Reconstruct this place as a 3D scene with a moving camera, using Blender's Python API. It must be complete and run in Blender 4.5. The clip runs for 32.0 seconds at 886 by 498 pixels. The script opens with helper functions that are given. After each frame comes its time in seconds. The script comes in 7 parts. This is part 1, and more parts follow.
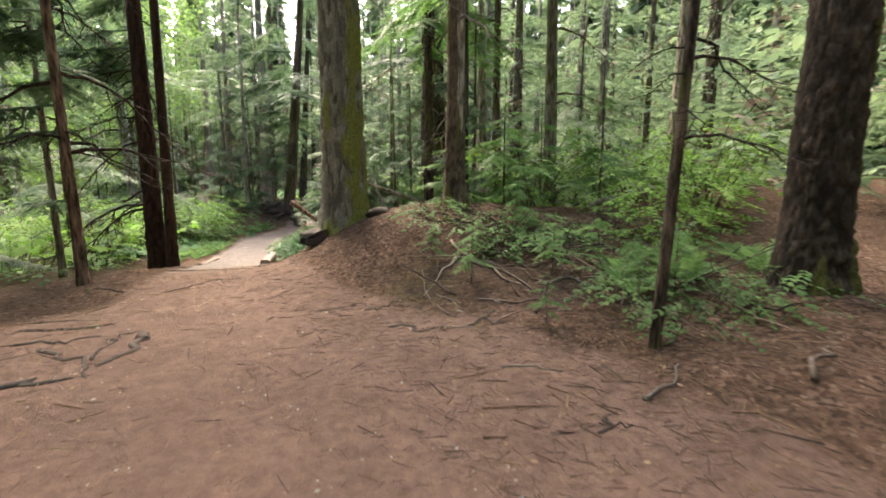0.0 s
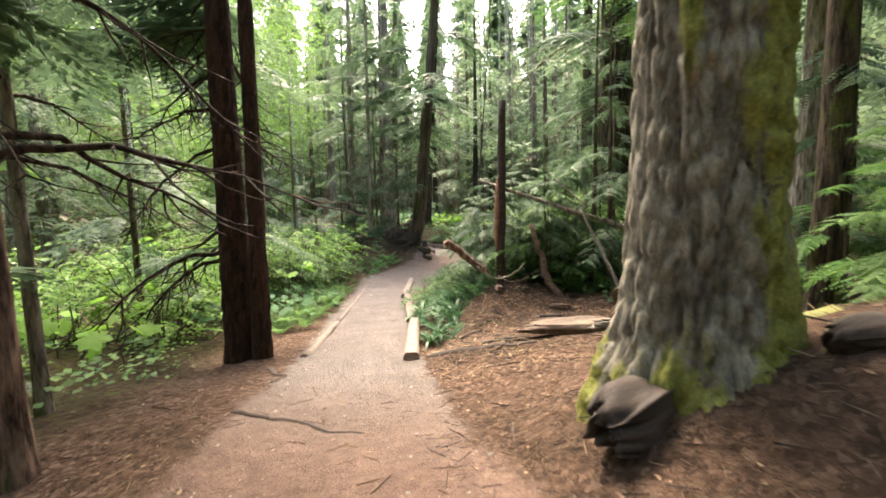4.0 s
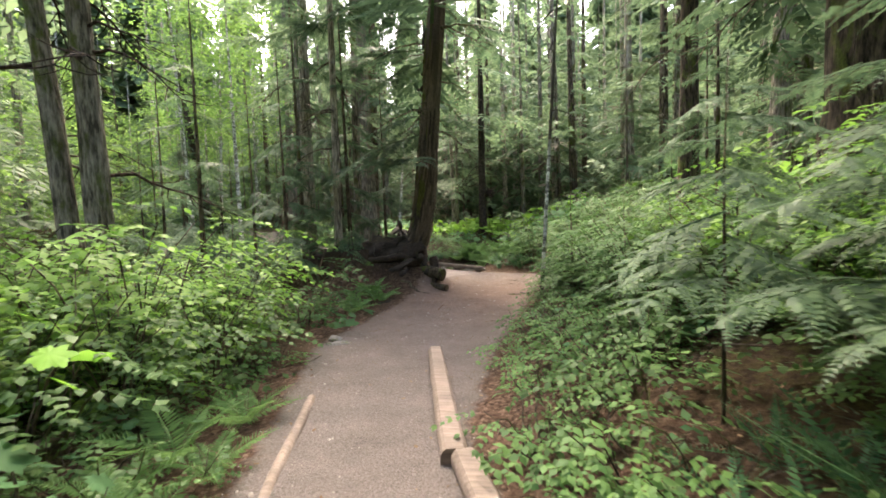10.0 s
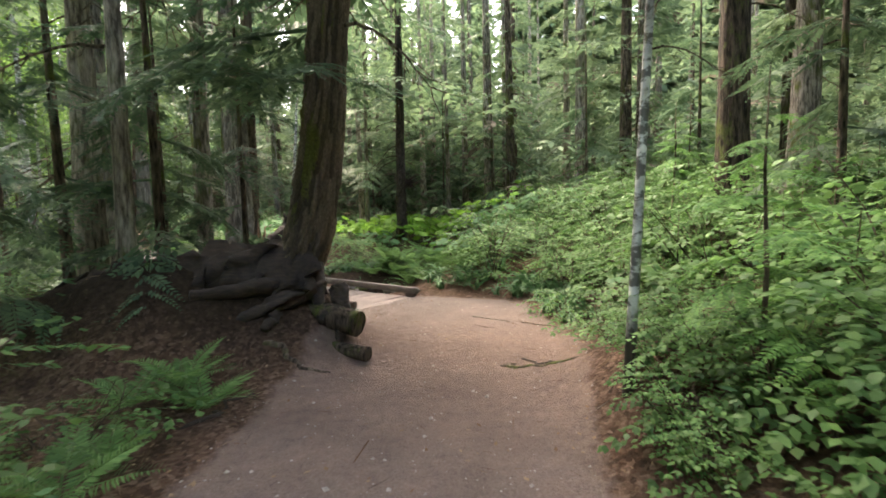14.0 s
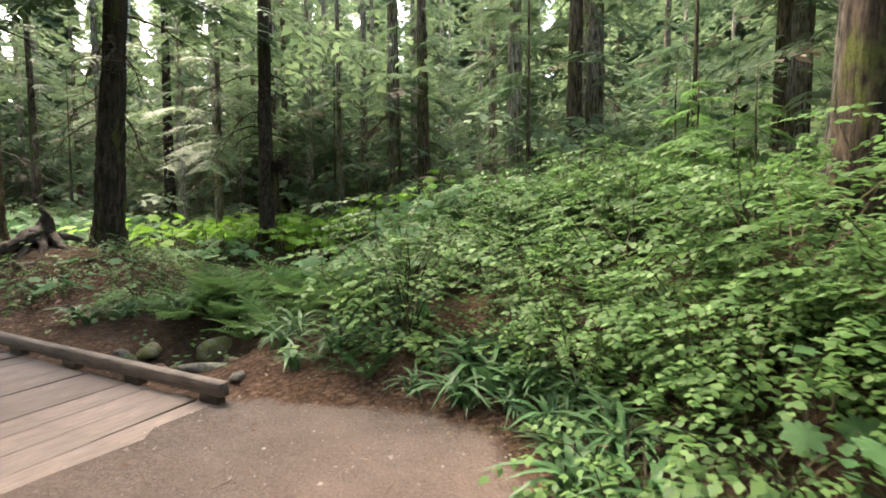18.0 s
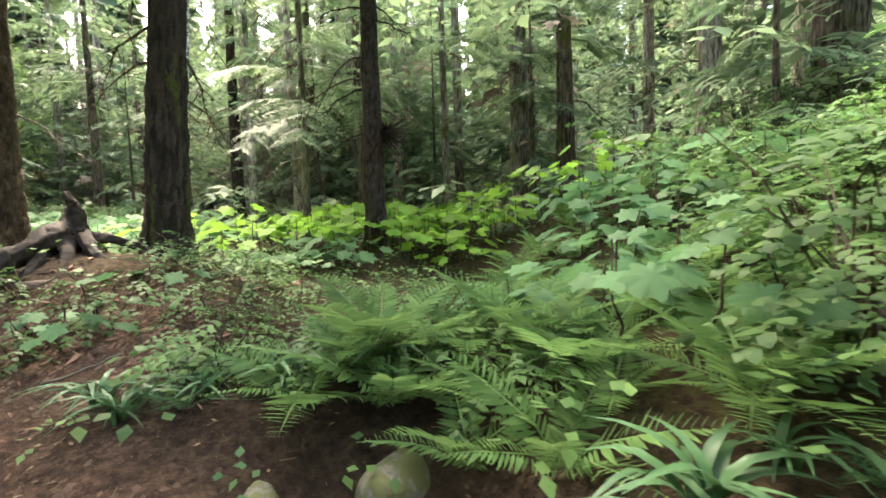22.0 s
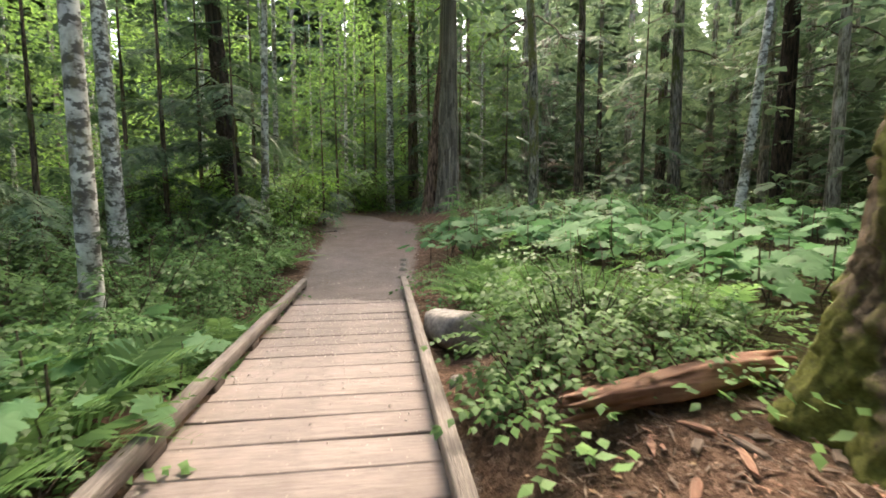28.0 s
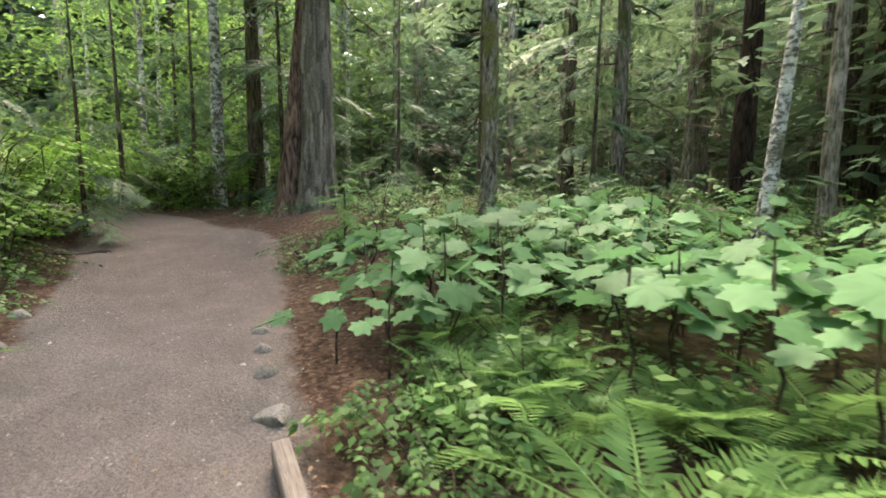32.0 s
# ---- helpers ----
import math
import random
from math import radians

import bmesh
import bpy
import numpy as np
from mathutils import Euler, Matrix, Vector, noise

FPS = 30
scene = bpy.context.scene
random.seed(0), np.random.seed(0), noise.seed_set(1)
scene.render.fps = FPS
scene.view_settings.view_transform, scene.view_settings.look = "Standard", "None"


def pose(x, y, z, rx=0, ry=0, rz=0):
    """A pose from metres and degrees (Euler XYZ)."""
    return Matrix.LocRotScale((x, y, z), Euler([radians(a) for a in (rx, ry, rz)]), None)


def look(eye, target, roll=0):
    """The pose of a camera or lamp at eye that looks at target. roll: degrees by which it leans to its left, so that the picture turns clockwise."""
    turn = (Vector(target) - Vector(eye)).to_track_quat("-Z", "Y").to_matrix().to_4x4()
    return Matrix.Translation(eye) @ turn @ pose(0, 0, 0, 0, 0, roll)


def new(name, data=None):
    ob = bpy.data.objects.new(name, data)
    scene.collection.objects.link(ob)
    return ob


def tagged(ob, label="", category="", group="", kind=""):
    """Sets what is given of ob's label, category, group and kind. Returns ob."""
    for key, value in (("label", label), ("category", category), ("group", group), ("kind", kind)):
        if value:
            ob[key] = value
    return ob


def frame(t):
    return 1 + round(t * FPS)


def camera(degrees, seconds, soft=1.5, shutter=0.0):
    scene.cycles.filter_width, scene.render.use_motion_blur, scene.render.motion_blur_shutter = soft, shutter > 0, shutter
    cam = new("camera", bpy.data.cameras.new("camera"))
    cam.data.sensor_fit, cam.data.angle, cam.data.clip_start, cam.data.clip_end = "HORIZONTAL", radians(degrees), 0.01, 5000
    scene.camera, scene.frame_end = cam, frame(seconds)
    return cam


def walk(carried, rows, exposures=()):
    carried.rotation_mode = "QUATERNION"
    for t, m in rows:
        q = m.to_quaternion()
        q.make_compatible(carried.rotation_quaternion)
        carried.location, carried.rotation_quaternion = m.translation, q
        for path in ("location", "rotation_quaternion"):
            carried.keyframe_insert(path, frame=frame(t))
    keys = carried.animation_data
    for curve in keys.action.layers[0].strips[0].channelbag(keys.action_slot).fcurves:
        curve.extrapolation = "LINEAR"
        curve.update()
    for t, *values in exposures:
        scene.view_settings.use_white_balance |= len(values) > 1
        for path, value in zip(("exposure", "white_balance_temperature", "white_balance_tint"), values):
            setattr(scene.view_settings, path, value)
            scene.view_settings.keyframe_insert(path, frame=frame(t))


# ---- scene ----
cam = camera(87.4, 32.0, 1.7, 0.3)
METRES, EYE, TILT, LEAN, TURN = 41.0, 1.35, -8.5, 0.0, 0.0
ROWS = [
    (0.0, 0.0, 0.0, 0.0, -0.0, 0.0, -0.0),
    (0.5, -0.002, 0.0171, 0.0039, 4.17, 0.6, -0.45),
    (1.0, -0.008, 0.0327, 0.0068, 9.12, 1.59, -1.07),
    (1.5, -0.0126, 0.0492, 0.0085, 12.17, 1.72, -1.43),
    (2.0, -0.0203, 0.0628, 0.0107, 13.42, 1.82, -1.38),
    (2.5, -0.0291, 0.0764, 0.0127, 13.95, 1.8, -1.2),
    (3.0, -0.0401, 0.0892, 0.0149, 13.9, 2.0, -0.96),
    (3.5, -0.0475, 0.101, 0.0174, 13.67, 2.13, -0.86),
    (5.5, -0.0744, 0.162, 0.0263, 11.81, 2.24, -0.47),
    (6.0, -0.08, 0.1778, 0.027, 11.7, 2.3, -0.46),
    (6.5, -0.0859, 0.1922, 0.0277, 11.95, 2.68, -0.37),
    (7.0, -0.0903, 0.2078, 0.028, 12.1, 2.86, -0.11),
    (7.5, -0.0967, 0.2242, 0.0279, 11.92, 3.22, 0.1),
    (8.0, -0.1019, 0.2392, 0.0282, 11.31, 3.51, 0.3),
    (8.5, -0.1091, 0.2547, 0.0282, 11.03, 3.79, 0.38),
    (9.0, -0.1144, 0.2693, 0.0288, 10.58, 3.93, 0.35),
    (9.5, -0.1201, 0.2848, 0.029, 10.4, 4.21, 0.44),
    (10.0, -0.1264, 0.2992, 0.0295, 10.09, 4.3, 0.42),
    (10.5, -0.1329, 0.316, 0.0305, 9.38, 4.28, 0.56),
    (11.0, -0.1378, 0.3317, 0.0322, 8.71, 4.49, 0.56),
    (11.5, -0.1415, 0.3483, 0.0351, 8.0, 4.51, 0.61),
    (12.0, -0.1455, 0.3639, 0.0373, 7.3, 4.63, 0.68),
    (12.5, -0.1482, 0.3804, 0.0392, 5.45, 4.47, 1.03),
    (13.0, -0.1513, 0.3961, 0.0409, 2.75, 4.37, 1.41),
    (13.5, -0.1515, 0.4131, 0.0427, -0.36, 4.2, 1.65),
    (14.0, -0.1529, 0.4286, 0.0446, -1.8, 4.12, 1.53),
    (14.5, -0.1533, 0.4439, 0.0454, -4.6, 3.94, 1.48),
    (15.0, -0.1536, 0.4612, 0.0478, -7.32, 4.13, 1.41),
    (15.5, -0.1514, 0.4757, 0.0501, -8.54, 4.33, 1.31),
    (17.5, -0.1406, 0.5321, 0.059, -13.38, 4.06, 2.05),
    (18.0, -0.1377, 0.5471, 0.061, -13.63, 3.99, 2.06),
    (18.5, -0.1368, 0.5625, 0.0625, -13.06, 4.1, 1.84),
    (19.0, -0.1355, 0.5786, 0.0635, -12.08, 4.11, 1.8),
    (19.5, -0.1367, 0.5934, 0.0641, -10.93, 4.22, 1.68),
    (20.0, -0.139, 0.6071, 0.0655, -9.64, 4.3, 1.72),
    (20.5, -0.1462, 0.6191, 0.0663, -7.68, 4.58, 2.1),
    (21.0, -0.1548, 0.6302, 0.0671, -6.43, 4.6, 2.26),
    (21.5, -0.1657, 0.6392, 0.0681, -6.53, 4.4, 2.65),
    (22.0, -0.175, 0.6463, 0.0698, -7.53, 3.93, 3.03),
    (22.5, -0.183, 0.656, 0.071, -7.75, 3.7, 3.1),
    (23.0, -0.1936, 0.6626, 0.0729, -2.69, 3.42, 2.33),
    (23.5, -0.2072, 0.6706, 0.0745, 8.21, 2.65, 0.97),
    (24.0, -0.2237, 0.6768, 0.0755, 20.47, 2.33, -0.68),
    (24.5, -0.2363, 0.6835, 0.0772, 32.51, 1.36, -2.7),
    (25.0, -0.2482, 0.6904, 0.0788, 38.01, 0.3, -3.47),
    (25.5, -0.2589, 0.6976, 0.0803, 37.44, 0.74, -3.62),
    (27.5, -0.3056, 0.7387, 0.0901, 35.38, 1.16, -4.54),
    (28.0, -0.3163, 0.7488, 0.0918, 34.83, 1.46, -4.61),
    (28.5, -0.3284, 0.7596, 0.0938, 34.09, 1.4, -4.56),
    (29.0, -0.3388, 0.7706, 0.0956, 31.73, 1.5, -4.4),
    (29.5, -0.3495, 0.783, 0.0978, 26.56, 1.93, -3.97),
    (30.0, -0.3581, 0.794, 0.1005, 20.57, 1.91, -3.49),
    (30.5, -0.3655, 0.8064, 0.102, 15.76, 1.86, -2.52),
    (31.0, -0.3756, 0.8161, 0.1035, 13.63, 2.05, -2.34),
    (31.5, -0.3862, 0.8281, 0.1054, 14.45, 1.97, -2.38),
    (32.0, -0.3983, 0.8385, 0.1071, 15.57, 1.77, -2.75),
]
walk(cam, [(t, pose(0, 0, EYE, TILT, LEAN, TURN) @ pose(METRES * x, METRES * y, METRES * z, 90 + pitch, roll, yaw)) for t, x, y, z, yaw, pitch, roll in ROWS],
     [(0.0, 3.10, 7450, 10), (3.0, 3.21, 7450, 10), (6.0, 3.20, 7450, 10), (7.0, 3.05, 7450, 10), (8.0, 2.80, 7450, 10), (10.0, 3.05, 7450, 10), (12.0, 3.05, 7450, 10), (14.0, 3.15, 7450, 10), (15.5, 2.95, 7450, 10), (19.0, 3.18, 7450, 10), (21.5, 3.74, 7450, 10), (23.0, 3.87, 7450, 10), (24.0, 3.93, 7450, 10), (25.0, 3.20, 7450, 10), (28.0, 2.93, 7450, 10), (30.0, 2.94, 7450, 10), (32.0, 3.50, 7450, 10)])

# ---- light ----
SUN_UP, SUN_TURN = radians(56), radians(-25)
world = bpy.data.worlds.new("sky")
scene.world = world
world.use_nodes = True
wn = world.node_tree.nodes
sky = wn.new("ShaderNodeTexSky")
sky.sky_type, sky.sun_disc, sky.sun_elevation, sky.sun_rotation = "NISHITA", False, SUN_UP, SUN_TURN
sky.air_density, sky.dust_density, sky.ozone_density = 1.0, 4.0, 0.6
world.node_tree.links.new(sky.outputs[0], wn["Background"].inputs[0])
wn["Background"].inputs[1].default_value = 0.15
sun = new("sun", bpy.data.lights.new("sun", "SUN"))
sun.data.energy, sun.data.angle, sun.data.color = 1.15, radians(24), (1.0, 0.96, 0.88)
sun.matrix_world = look((math.sin(SUN_TURN) * 40, math.cos(SUN_TURN) * 40, 59.3), (0, 0, 0))


# ---- materials ----
def node(tree, kind, **values):
    n = tree.nodes.new("ShaderNode" + kind)
    for key, value in values.items():
        if key in n.inputs:
            n.inputs[key].default_value = value
        else:
            setattr(n, key, value)
    return n


def shader(name):
    m = bpy.data.materials.new(name)
    m.use_nodes = True
    return m, m.node_tree, m.node_tree.nodes["Principled BSDF"]


def coords(tree, stretch=(1, 1, 1)):
    c = node(tree, "TexCoord")
    s = node(tree, "Mapping")
    s.inputs["Scale"].default_value = stretch
    tree.links.new(c.outputs["Object"], s.inputs["Vector"])
    return s.outputs["Vector"]


def noise_of(tree, vector, scale, detail=4.0, rough=0.6):
    n = node(tree, "TexNoise", Scale=scale, Detail=detail, Roughness=rough)
    tree.links.new(vector, n.inputs["Vector"])
    return n.outputs["Fac"]


def ramp(tree, fac, stops):
    r = node(tree, "ValToRGB")
    e = r.color_ramp.elements
    while len(e) < len(stops):
        e.new(0.5)
    for k, (at, c) in zip(e, stops):
        k.position, k.color = at, (c, c, c, 1) if isinstance(c, (int, float)) else (*c, 1)
    tree.links.new(fac, r.inputs["Fac"])
    return r.outputs["Color"]


def blend(tree, fac, a, b, mode="MIX"):
    x = node(tree, "Mix", data_type="RGBA", blend_type=mode)
    for value, socket in ((fac, x.inputs[0]), (a, x.inputs[6]), (b, x.inputs[7])):
        if isinstance(value, (int, float)):
            socket.default_value = value
        elif isinstance(value, tuple):
            socket.default_value = (*value, 1)
        else:
            tree.links.new(value, socket)
    return x.outputs[2]


def bumped(tree, bsdf, height, strength, distance):
    b = node(tree, "Bump", Strength=strength, Distance=distance)
    tree.links.new(height, b.inputs["Height"])
    tree.links.new(b.outputs["Normal"], bsdf.inputs["Normal"])


def leaf_material(name, dark, light, glow=0.35, rough=0.5, spread=0.5, gloss=0.16):
    m, t, b = shader(name)
    geo, info = node(t, "NewGeometry"), node(t, "ObjectInfo")
    c = blend(t, geo.outputs["Random Per Island"], dark, light)
    patchy = ramp(t, noise_of(t, coords(t), 1.7, 2), ((0.3, 1 - spread * 0.5), (0.7, 1 + spread * 0.3)))
    c = blend(t, 1.0, c, patchy, "MULTIPLY")
    hsv = node(t, "HueSaturation")
    r = node(t, "MapRange")
    r.inputs["To Min"].default_value, r.inputs["To Max"].default_value = 0.75, 1.25
    t.links.new(info.outputs["Random"], r.inputs["Value"])
    t.links.new(r.outputs[0], hsv.inputs["Value"])
    t.links.new(c, hsv.inputs["Color"])
    b.inputs["Roughness"].default_value = rough
    b.inputs["Specular IOR Level"].default_value = gloss
    t.links.new(hsv.outputs[0], b.inputs["Base Color"])
    tr, mix = node(t, "BsdfTranslucent"), node(t, "MixShader")
    t.links.new(hsv.outputs[0], tr.inputs["Color"])
    mix.inputs[0].default_value = glow
    t.links.new(b.outputs[0], mix.inputs[1])
    t.links.new(tr.outputs[0], mix.inputs[2])
    t.links.new(mix.outputs[0], t.nodes["Material Output"].inputs["Surface"])
    return m


def bark_material(name, dark, light, moss=0.0, moss_colour=(0.11, 0.13, 0.03), grain=(9, 9, 1.6), depth=0.05):
    m, t, b = shader(name)
    v = coords(t, grain)
    n1 = noise_of(t, v, 2.2, 6, 0.65)
    c = ramp(t, n1, ((0.38, tuple(k * 0.6 for k in dark)), (0.5, tuple((p + q) / 2 for p, q in zip(dark, light))), (0.62, tuple(k * 1.15 for k in light))))
    wide = noise_of(t, coords(t), 1.3, 3)
    c = blend(t, 1.0, c, ramp(t, wide, ((0.3, 0.65), (0.7, 1.15))), "MULTIPLY")
    if moss:
        mk = ramp(t, noise_of(t, coords(t, (1, 1, 0.45)), 2.6, 5, 0.7), ((0.62 - moss * 0.4, 0.0), (0.74 - moss * 0.4, 1.0)))
        c = blend(t, mk, c, ramp(t, noise_of(t, coords(t), 40, 3), ((0.3, tuple(k * 0.5 for k in moss_colour)), (0.7, moss_colour))))
    t.links.new(c, b.inputs["Base Color"])
    b.inputs["Roughness"].default_value = 0.92
    b.inputs["Specular IOR Level"].default_value = 0.2
    fine = noise_of(t, coords(t, (grain[0] * 2.5, grain[1] * 2.5, grain[2] * 3)), 2.0, 4, 0.7)
    h = node(t, "Math", operation="MULTIPLY_ADD")
    h.inputs[1].default_value = 0.35
    t.links.new(fine, h.inputs[0])
    t.links.new(n1, h.inputs[2])
    bumped(t, b, h.outputs[0], 1.0, depth)
    return m


def plated_material(name, dark, light, moss_colour=(0.16, 0.17, 0.045)):
    """Bark whose plates differ in tone, overgrown with moss where the mesh says so."""
    m, t, b = shader(name)
    plate = node(t, "Attribute", attribute_name="plate").outputs["Fac"]
    grown = node(t, "Attribute", attribute_name="moss").outputs["Fac"]
    fine = noise_of(t, coords(t, (1, 1, 0.5)), 48, 6, 0.7)
    c = blend(t, plate, dark, light)
    c = blend(t, 1.0, c, ramp(t, fine, ((0.3, 0.45), (0.7, 1.3))), "MULTIPLY")
    c = blend(t, 1.0, c, ramp(t, noise_of(t, coords(t), 1.6, 4), ((0.3, 0.7), (0.7, 1.15))), "MULTIPLY")
    soft = ramp(t, noise_of(t, coords(t), 34, 5, 0.7), ((0.3, tuple(k * 0.4 for k in moss_colour)), (0.7, tuple(k * 1.25 for k in moss_colour))))
    mask = blend(t, 0.5, grown, ramp(t, noise_of(t, coords(t), 17, 5, 0.75), ((0.35, 0.0), (0.65, 1.0))))
    mask = blend(t, 1.0, ramp(t, mask, ((0.42, 0.0), (0.58, 1.0))), grown, "MULTIPLY")
    t.links.new(blend(t, mask, c, soft), b.inputs["Base Color"])
    b.inputs["Roughness"].default_value = 0.92
    b.inputs["Specular IOR Level"].default_value = 0.2
    bumped(t, b, fine, 0.9, 0.012)
    return m


def alder_material(name, high_moss=0.0):
    m, t, b = shader(name)
    n = noise_of(t, coords(t), 5, 5)
    c = ramp(t, n, ((0.35, (0.2, 0.19, 0.17)), (0.5, (0.5, 0.49, 0.45)), (0.7, (0.7, 0.69, 0.64))))
    marks = noise_of(t, coords(t, (5, 5, 7)), 1.6, 5, 0.65)
    c = blend(t, ramp(t, marks, ((0.48, 0.0), (0.55, 0.9))), c, (0.05, 0.045, 0.035))
    mk = ramp(t, noise_of(t, coords(t, (1, 1, 0.5)), 3.3, 4), ((0.53, 0.0), (0.64, 0.85)))
    c = blend(t, mk, c, (0.13, 0.11, 0.05))
    if high_moss:
        sep = node(t, "SeparateXYZ")
        t.links.new(coords(t), sep.inputs[0])
        rise = node(t, "MapRange")
        rise.inputs["From Min"].default_value, rise.inputs["From Max"].default_value = high_moss - 0.3, high_moss + 0.5
        t.links.new(sep.outputs[2], rise.inputs["Value"])
        c = blend(t, rise.outputs[0], c, ramp(t, n, ((0.35, (0.02, 0.017, 0.01)), (0.65, (0.075, 0.06, 0.035)))))
        foot = node(t, "MapRange")
        foot.inputs["From Min"].default_value, foot.inputs["From Max"].default_value = 0.65, 0.35
        t.links.new(sep.outputs[2], foot.inputs["Value"])
        c = blend(t, foot.outputs[0], c, (0.035, 0.028, 0.018))
    t.links.new(c, b.inputs["Base Color"])
    b.inputs["Roughness"].default_value = 0.85
    bumped(t, b, marks, 0.4, 0.006)
    return m


def wood_material(name, dark, light, grain=(2, 26, 26), wear=0.5):
    m, t, b = shader(name)
    n = noise_of(t, coords(t, grain), 1.6, 6, 0.65)
    info = node(t, "ObjectInfo")
    c = ramp(t, n, ((0.3, dark), (0.7, light)))
    stain = ramp(t, noise_of(t, coords(t), 2.4, 5, 0.7), ((0.35, 1 - wear), (0.65, 1.1)))
    c = blend(t, 1.0, c, stain, "MULTIPLY")
    r = node(t, "MapRange")
    r.inputs["To Min"].default_value, r.inputs["To Max"].default_value = 0.82, 1.12
    t.links.new(info.outputs["Random"], r.inputs["Value"])
    c = blend(t, 1.0, c, r.outputs[0], "MULTIPLY")
    t.links.new(c, b.inputs["Base Color"])
    b.inputs["Roughness"].default_value = 0.85
    bumped(t, b, n, 0.8, 0.012)
    return m


def stone_material(name, dark, light, moss=0.3):
    m, t, b = shader(name)
    n = noise_of(t, coords(t), 6, 8, 0.7)
    c = ramp(t, n, ((0.3, dark), (0.7, light)))
    mk = ramp(t, noise_of(t, coords(t), 2.2, 4), ((0.66 - 0.3 * moss, 0.0), (0.74 - 0.3 * moss, 0.9)))
    c = blend(t, mk, c, (0.1, 0.11, 0.03))
    t.links.new(c, b.inputs["Base Color"])
    b.inputs["Roughness"].default_value = 0.85
    bumped(t, b, n, 0.6, 0.02)
    return m


def ground_material():
    m, t, b = shader("forest_floor")
    v = coords(t)
    tread = node(t, "Attribute", attribute_name="tread").outputs["Fac"]
    gravel = node(t, "Attribute", attribute_name="gravel").outputs["Fac"]
    mossy = node(t, "Attribute", attribute_name="mossy").outputs["Fac"]
    soil_shade = node(t, "Attribute", attribute_name="soil_shade").outputs["Fac"]
    fine, mid, wide = noise_of(t, v, 55, 4, 0.7), noise_of(t, v, 11, 5, 0.7), noise_of(t, v, 0.9, 4)
    chips = node(t, "TexVoronoi", Scale=30.0)
    t.links.new(v, chips.inputs["Vector"])
    litter = ramp(t, mid, ((0.3, (0.03, 0.018, 0.012)), (0.5, (0.12, 0.07, 0.048)), (0.7, (0.25, 0.155, 0.11))))
    litter = blend(t, 0.6, litter, ramp(t, chips.outputs["Color"], ((0.1, (0.03, 0.017, 0.012)), (0.5, (0.12, 0.068, 0.047)), (0.75, (0.22, 0.14, 0.1)), (1.0, (0.4, 0.28, 0.21)))))
    humus = ramp(t, mid, ((0.3, (0.025, 0.017, 0.01)), (0.7, (0.09, 0.055, 0.033))))
    moss = ramp(t, fine, ((0.3, (0.03, 0.035, 0.01)), (0.7, (0.11, 0.12, 0.03))))
    side = blend(t, ramp(t, wide, ((0.42, 0.0), (0.6, 0.55))), litter, humus)
    side = blend(t, mossy, side, blend(t, ramp(t, mid, ((0.45, 0.0), (0.6, 0.8))), humus, moss))
    # dark soil, with the shade over it painted in as near-black
    side = blend(t, soil_shade, side, ramp(t, mid, ((0.3, (0.012, 0.009, 0.007)), (0.55, (0.04, 0.026, 0.018)), (0.75, (0.075, 0.06, 0.03)))))
    dirt = ramp(t, mid, ((0.25, (0.158, 0.1, 0.077)), (0.75, (0.29, 0.187, 0.147))))
    grit = ramp(t, fine, ((0.3, (0.135, 0.111, 0.101)), (0.55, (0.24, 0.202, 0.184)), (0.8, (0.37, 0.325, 0.3))))
    grit = blend(t, 1.0, grit, ramp(t, noise_of(t, v, 2.3, 5), ((0.3, 0.78), (0.7, 1.1))), "MULTIPLY")
    dirt = blend(t, 1.0, dirt, ramp(t, noise_of(t, v, 1.7, 6, 0.7), ((0.3, 0.72), (0.7, 1.1))), "MULTIPLY")
    way = blend(t, gravel, dirt, grit)
    edge = node(t, "Math", operation="ADD")
    rag = node(t, "MapRange")
    rag.inputs["To Min"].default_value, rag.inputs["To Max"].default_value = -0.55, 0.55
    t.links.new(noise_of(t, v, 3.2, 7, 0.75), rag.inputs["Value"])
    t.links.new(tread, edge.inputs[0])
    t.links.new(rag.outputs[0], edge.inputs[1])
    c = blend(t, ramp(t, edge.outputs[0], ((0.38, 0.0), (0.66, 1.0))), side, way)
    t.links.new(c, b.inputs["Base Color"])
    b.inputs["Roughness"].default_value = 0.95
    b.inputs["Specular IOR Level"].default_value = 0.15
    h = node(t, "Math", operation="ADD")
    t.links.new(fine, h.inputs[0])
    t.links.new(mid, h.inputs[1])
    bumped(t, b, h.outputs[0], 1.0, 0.05)
    return m


M_GROUND = ground_material()
M_NEEDLE = leaf_material("hemlock_needles", (0.05, 0.092, 0.052), (0.13, 0.2, 0.102), 0.42)
M_NEEDLE_LIGHT = leaf_material("young_and_lit_needles", (0.07, 0.16, 0.05), (0.16, 0.29, 0.08), 0.45)
# needles made paler and greyer, so the colour itself carries the haze
M_FAR_HAZE = leaf_material("hazy_far_needles", (0.09, 0.145, 0.08), (0.21, 0.29, 0.148), 0.46)
M_ALDER = leaf_material("alder_leaves", (0.12, 0.22, 0.06), (0.24, 0.38, 0.1), 0.52, 0.6)
M_CLUB = leaf_material("club_leaves", (0.062, 0.15, 0.062), (0.12, 0.235, 0.1), 0.42, 0.55, 0.3, 0.12)
# lit copy of the club leaves: sunlight is put into the colour
M_CLUB_SUNLIT = leaf_material("sunlit_club_leaves", (0.14, 0.31, 0.04), (0.24, 0.45, 0.065), 0.52, 0.5, 0.3)
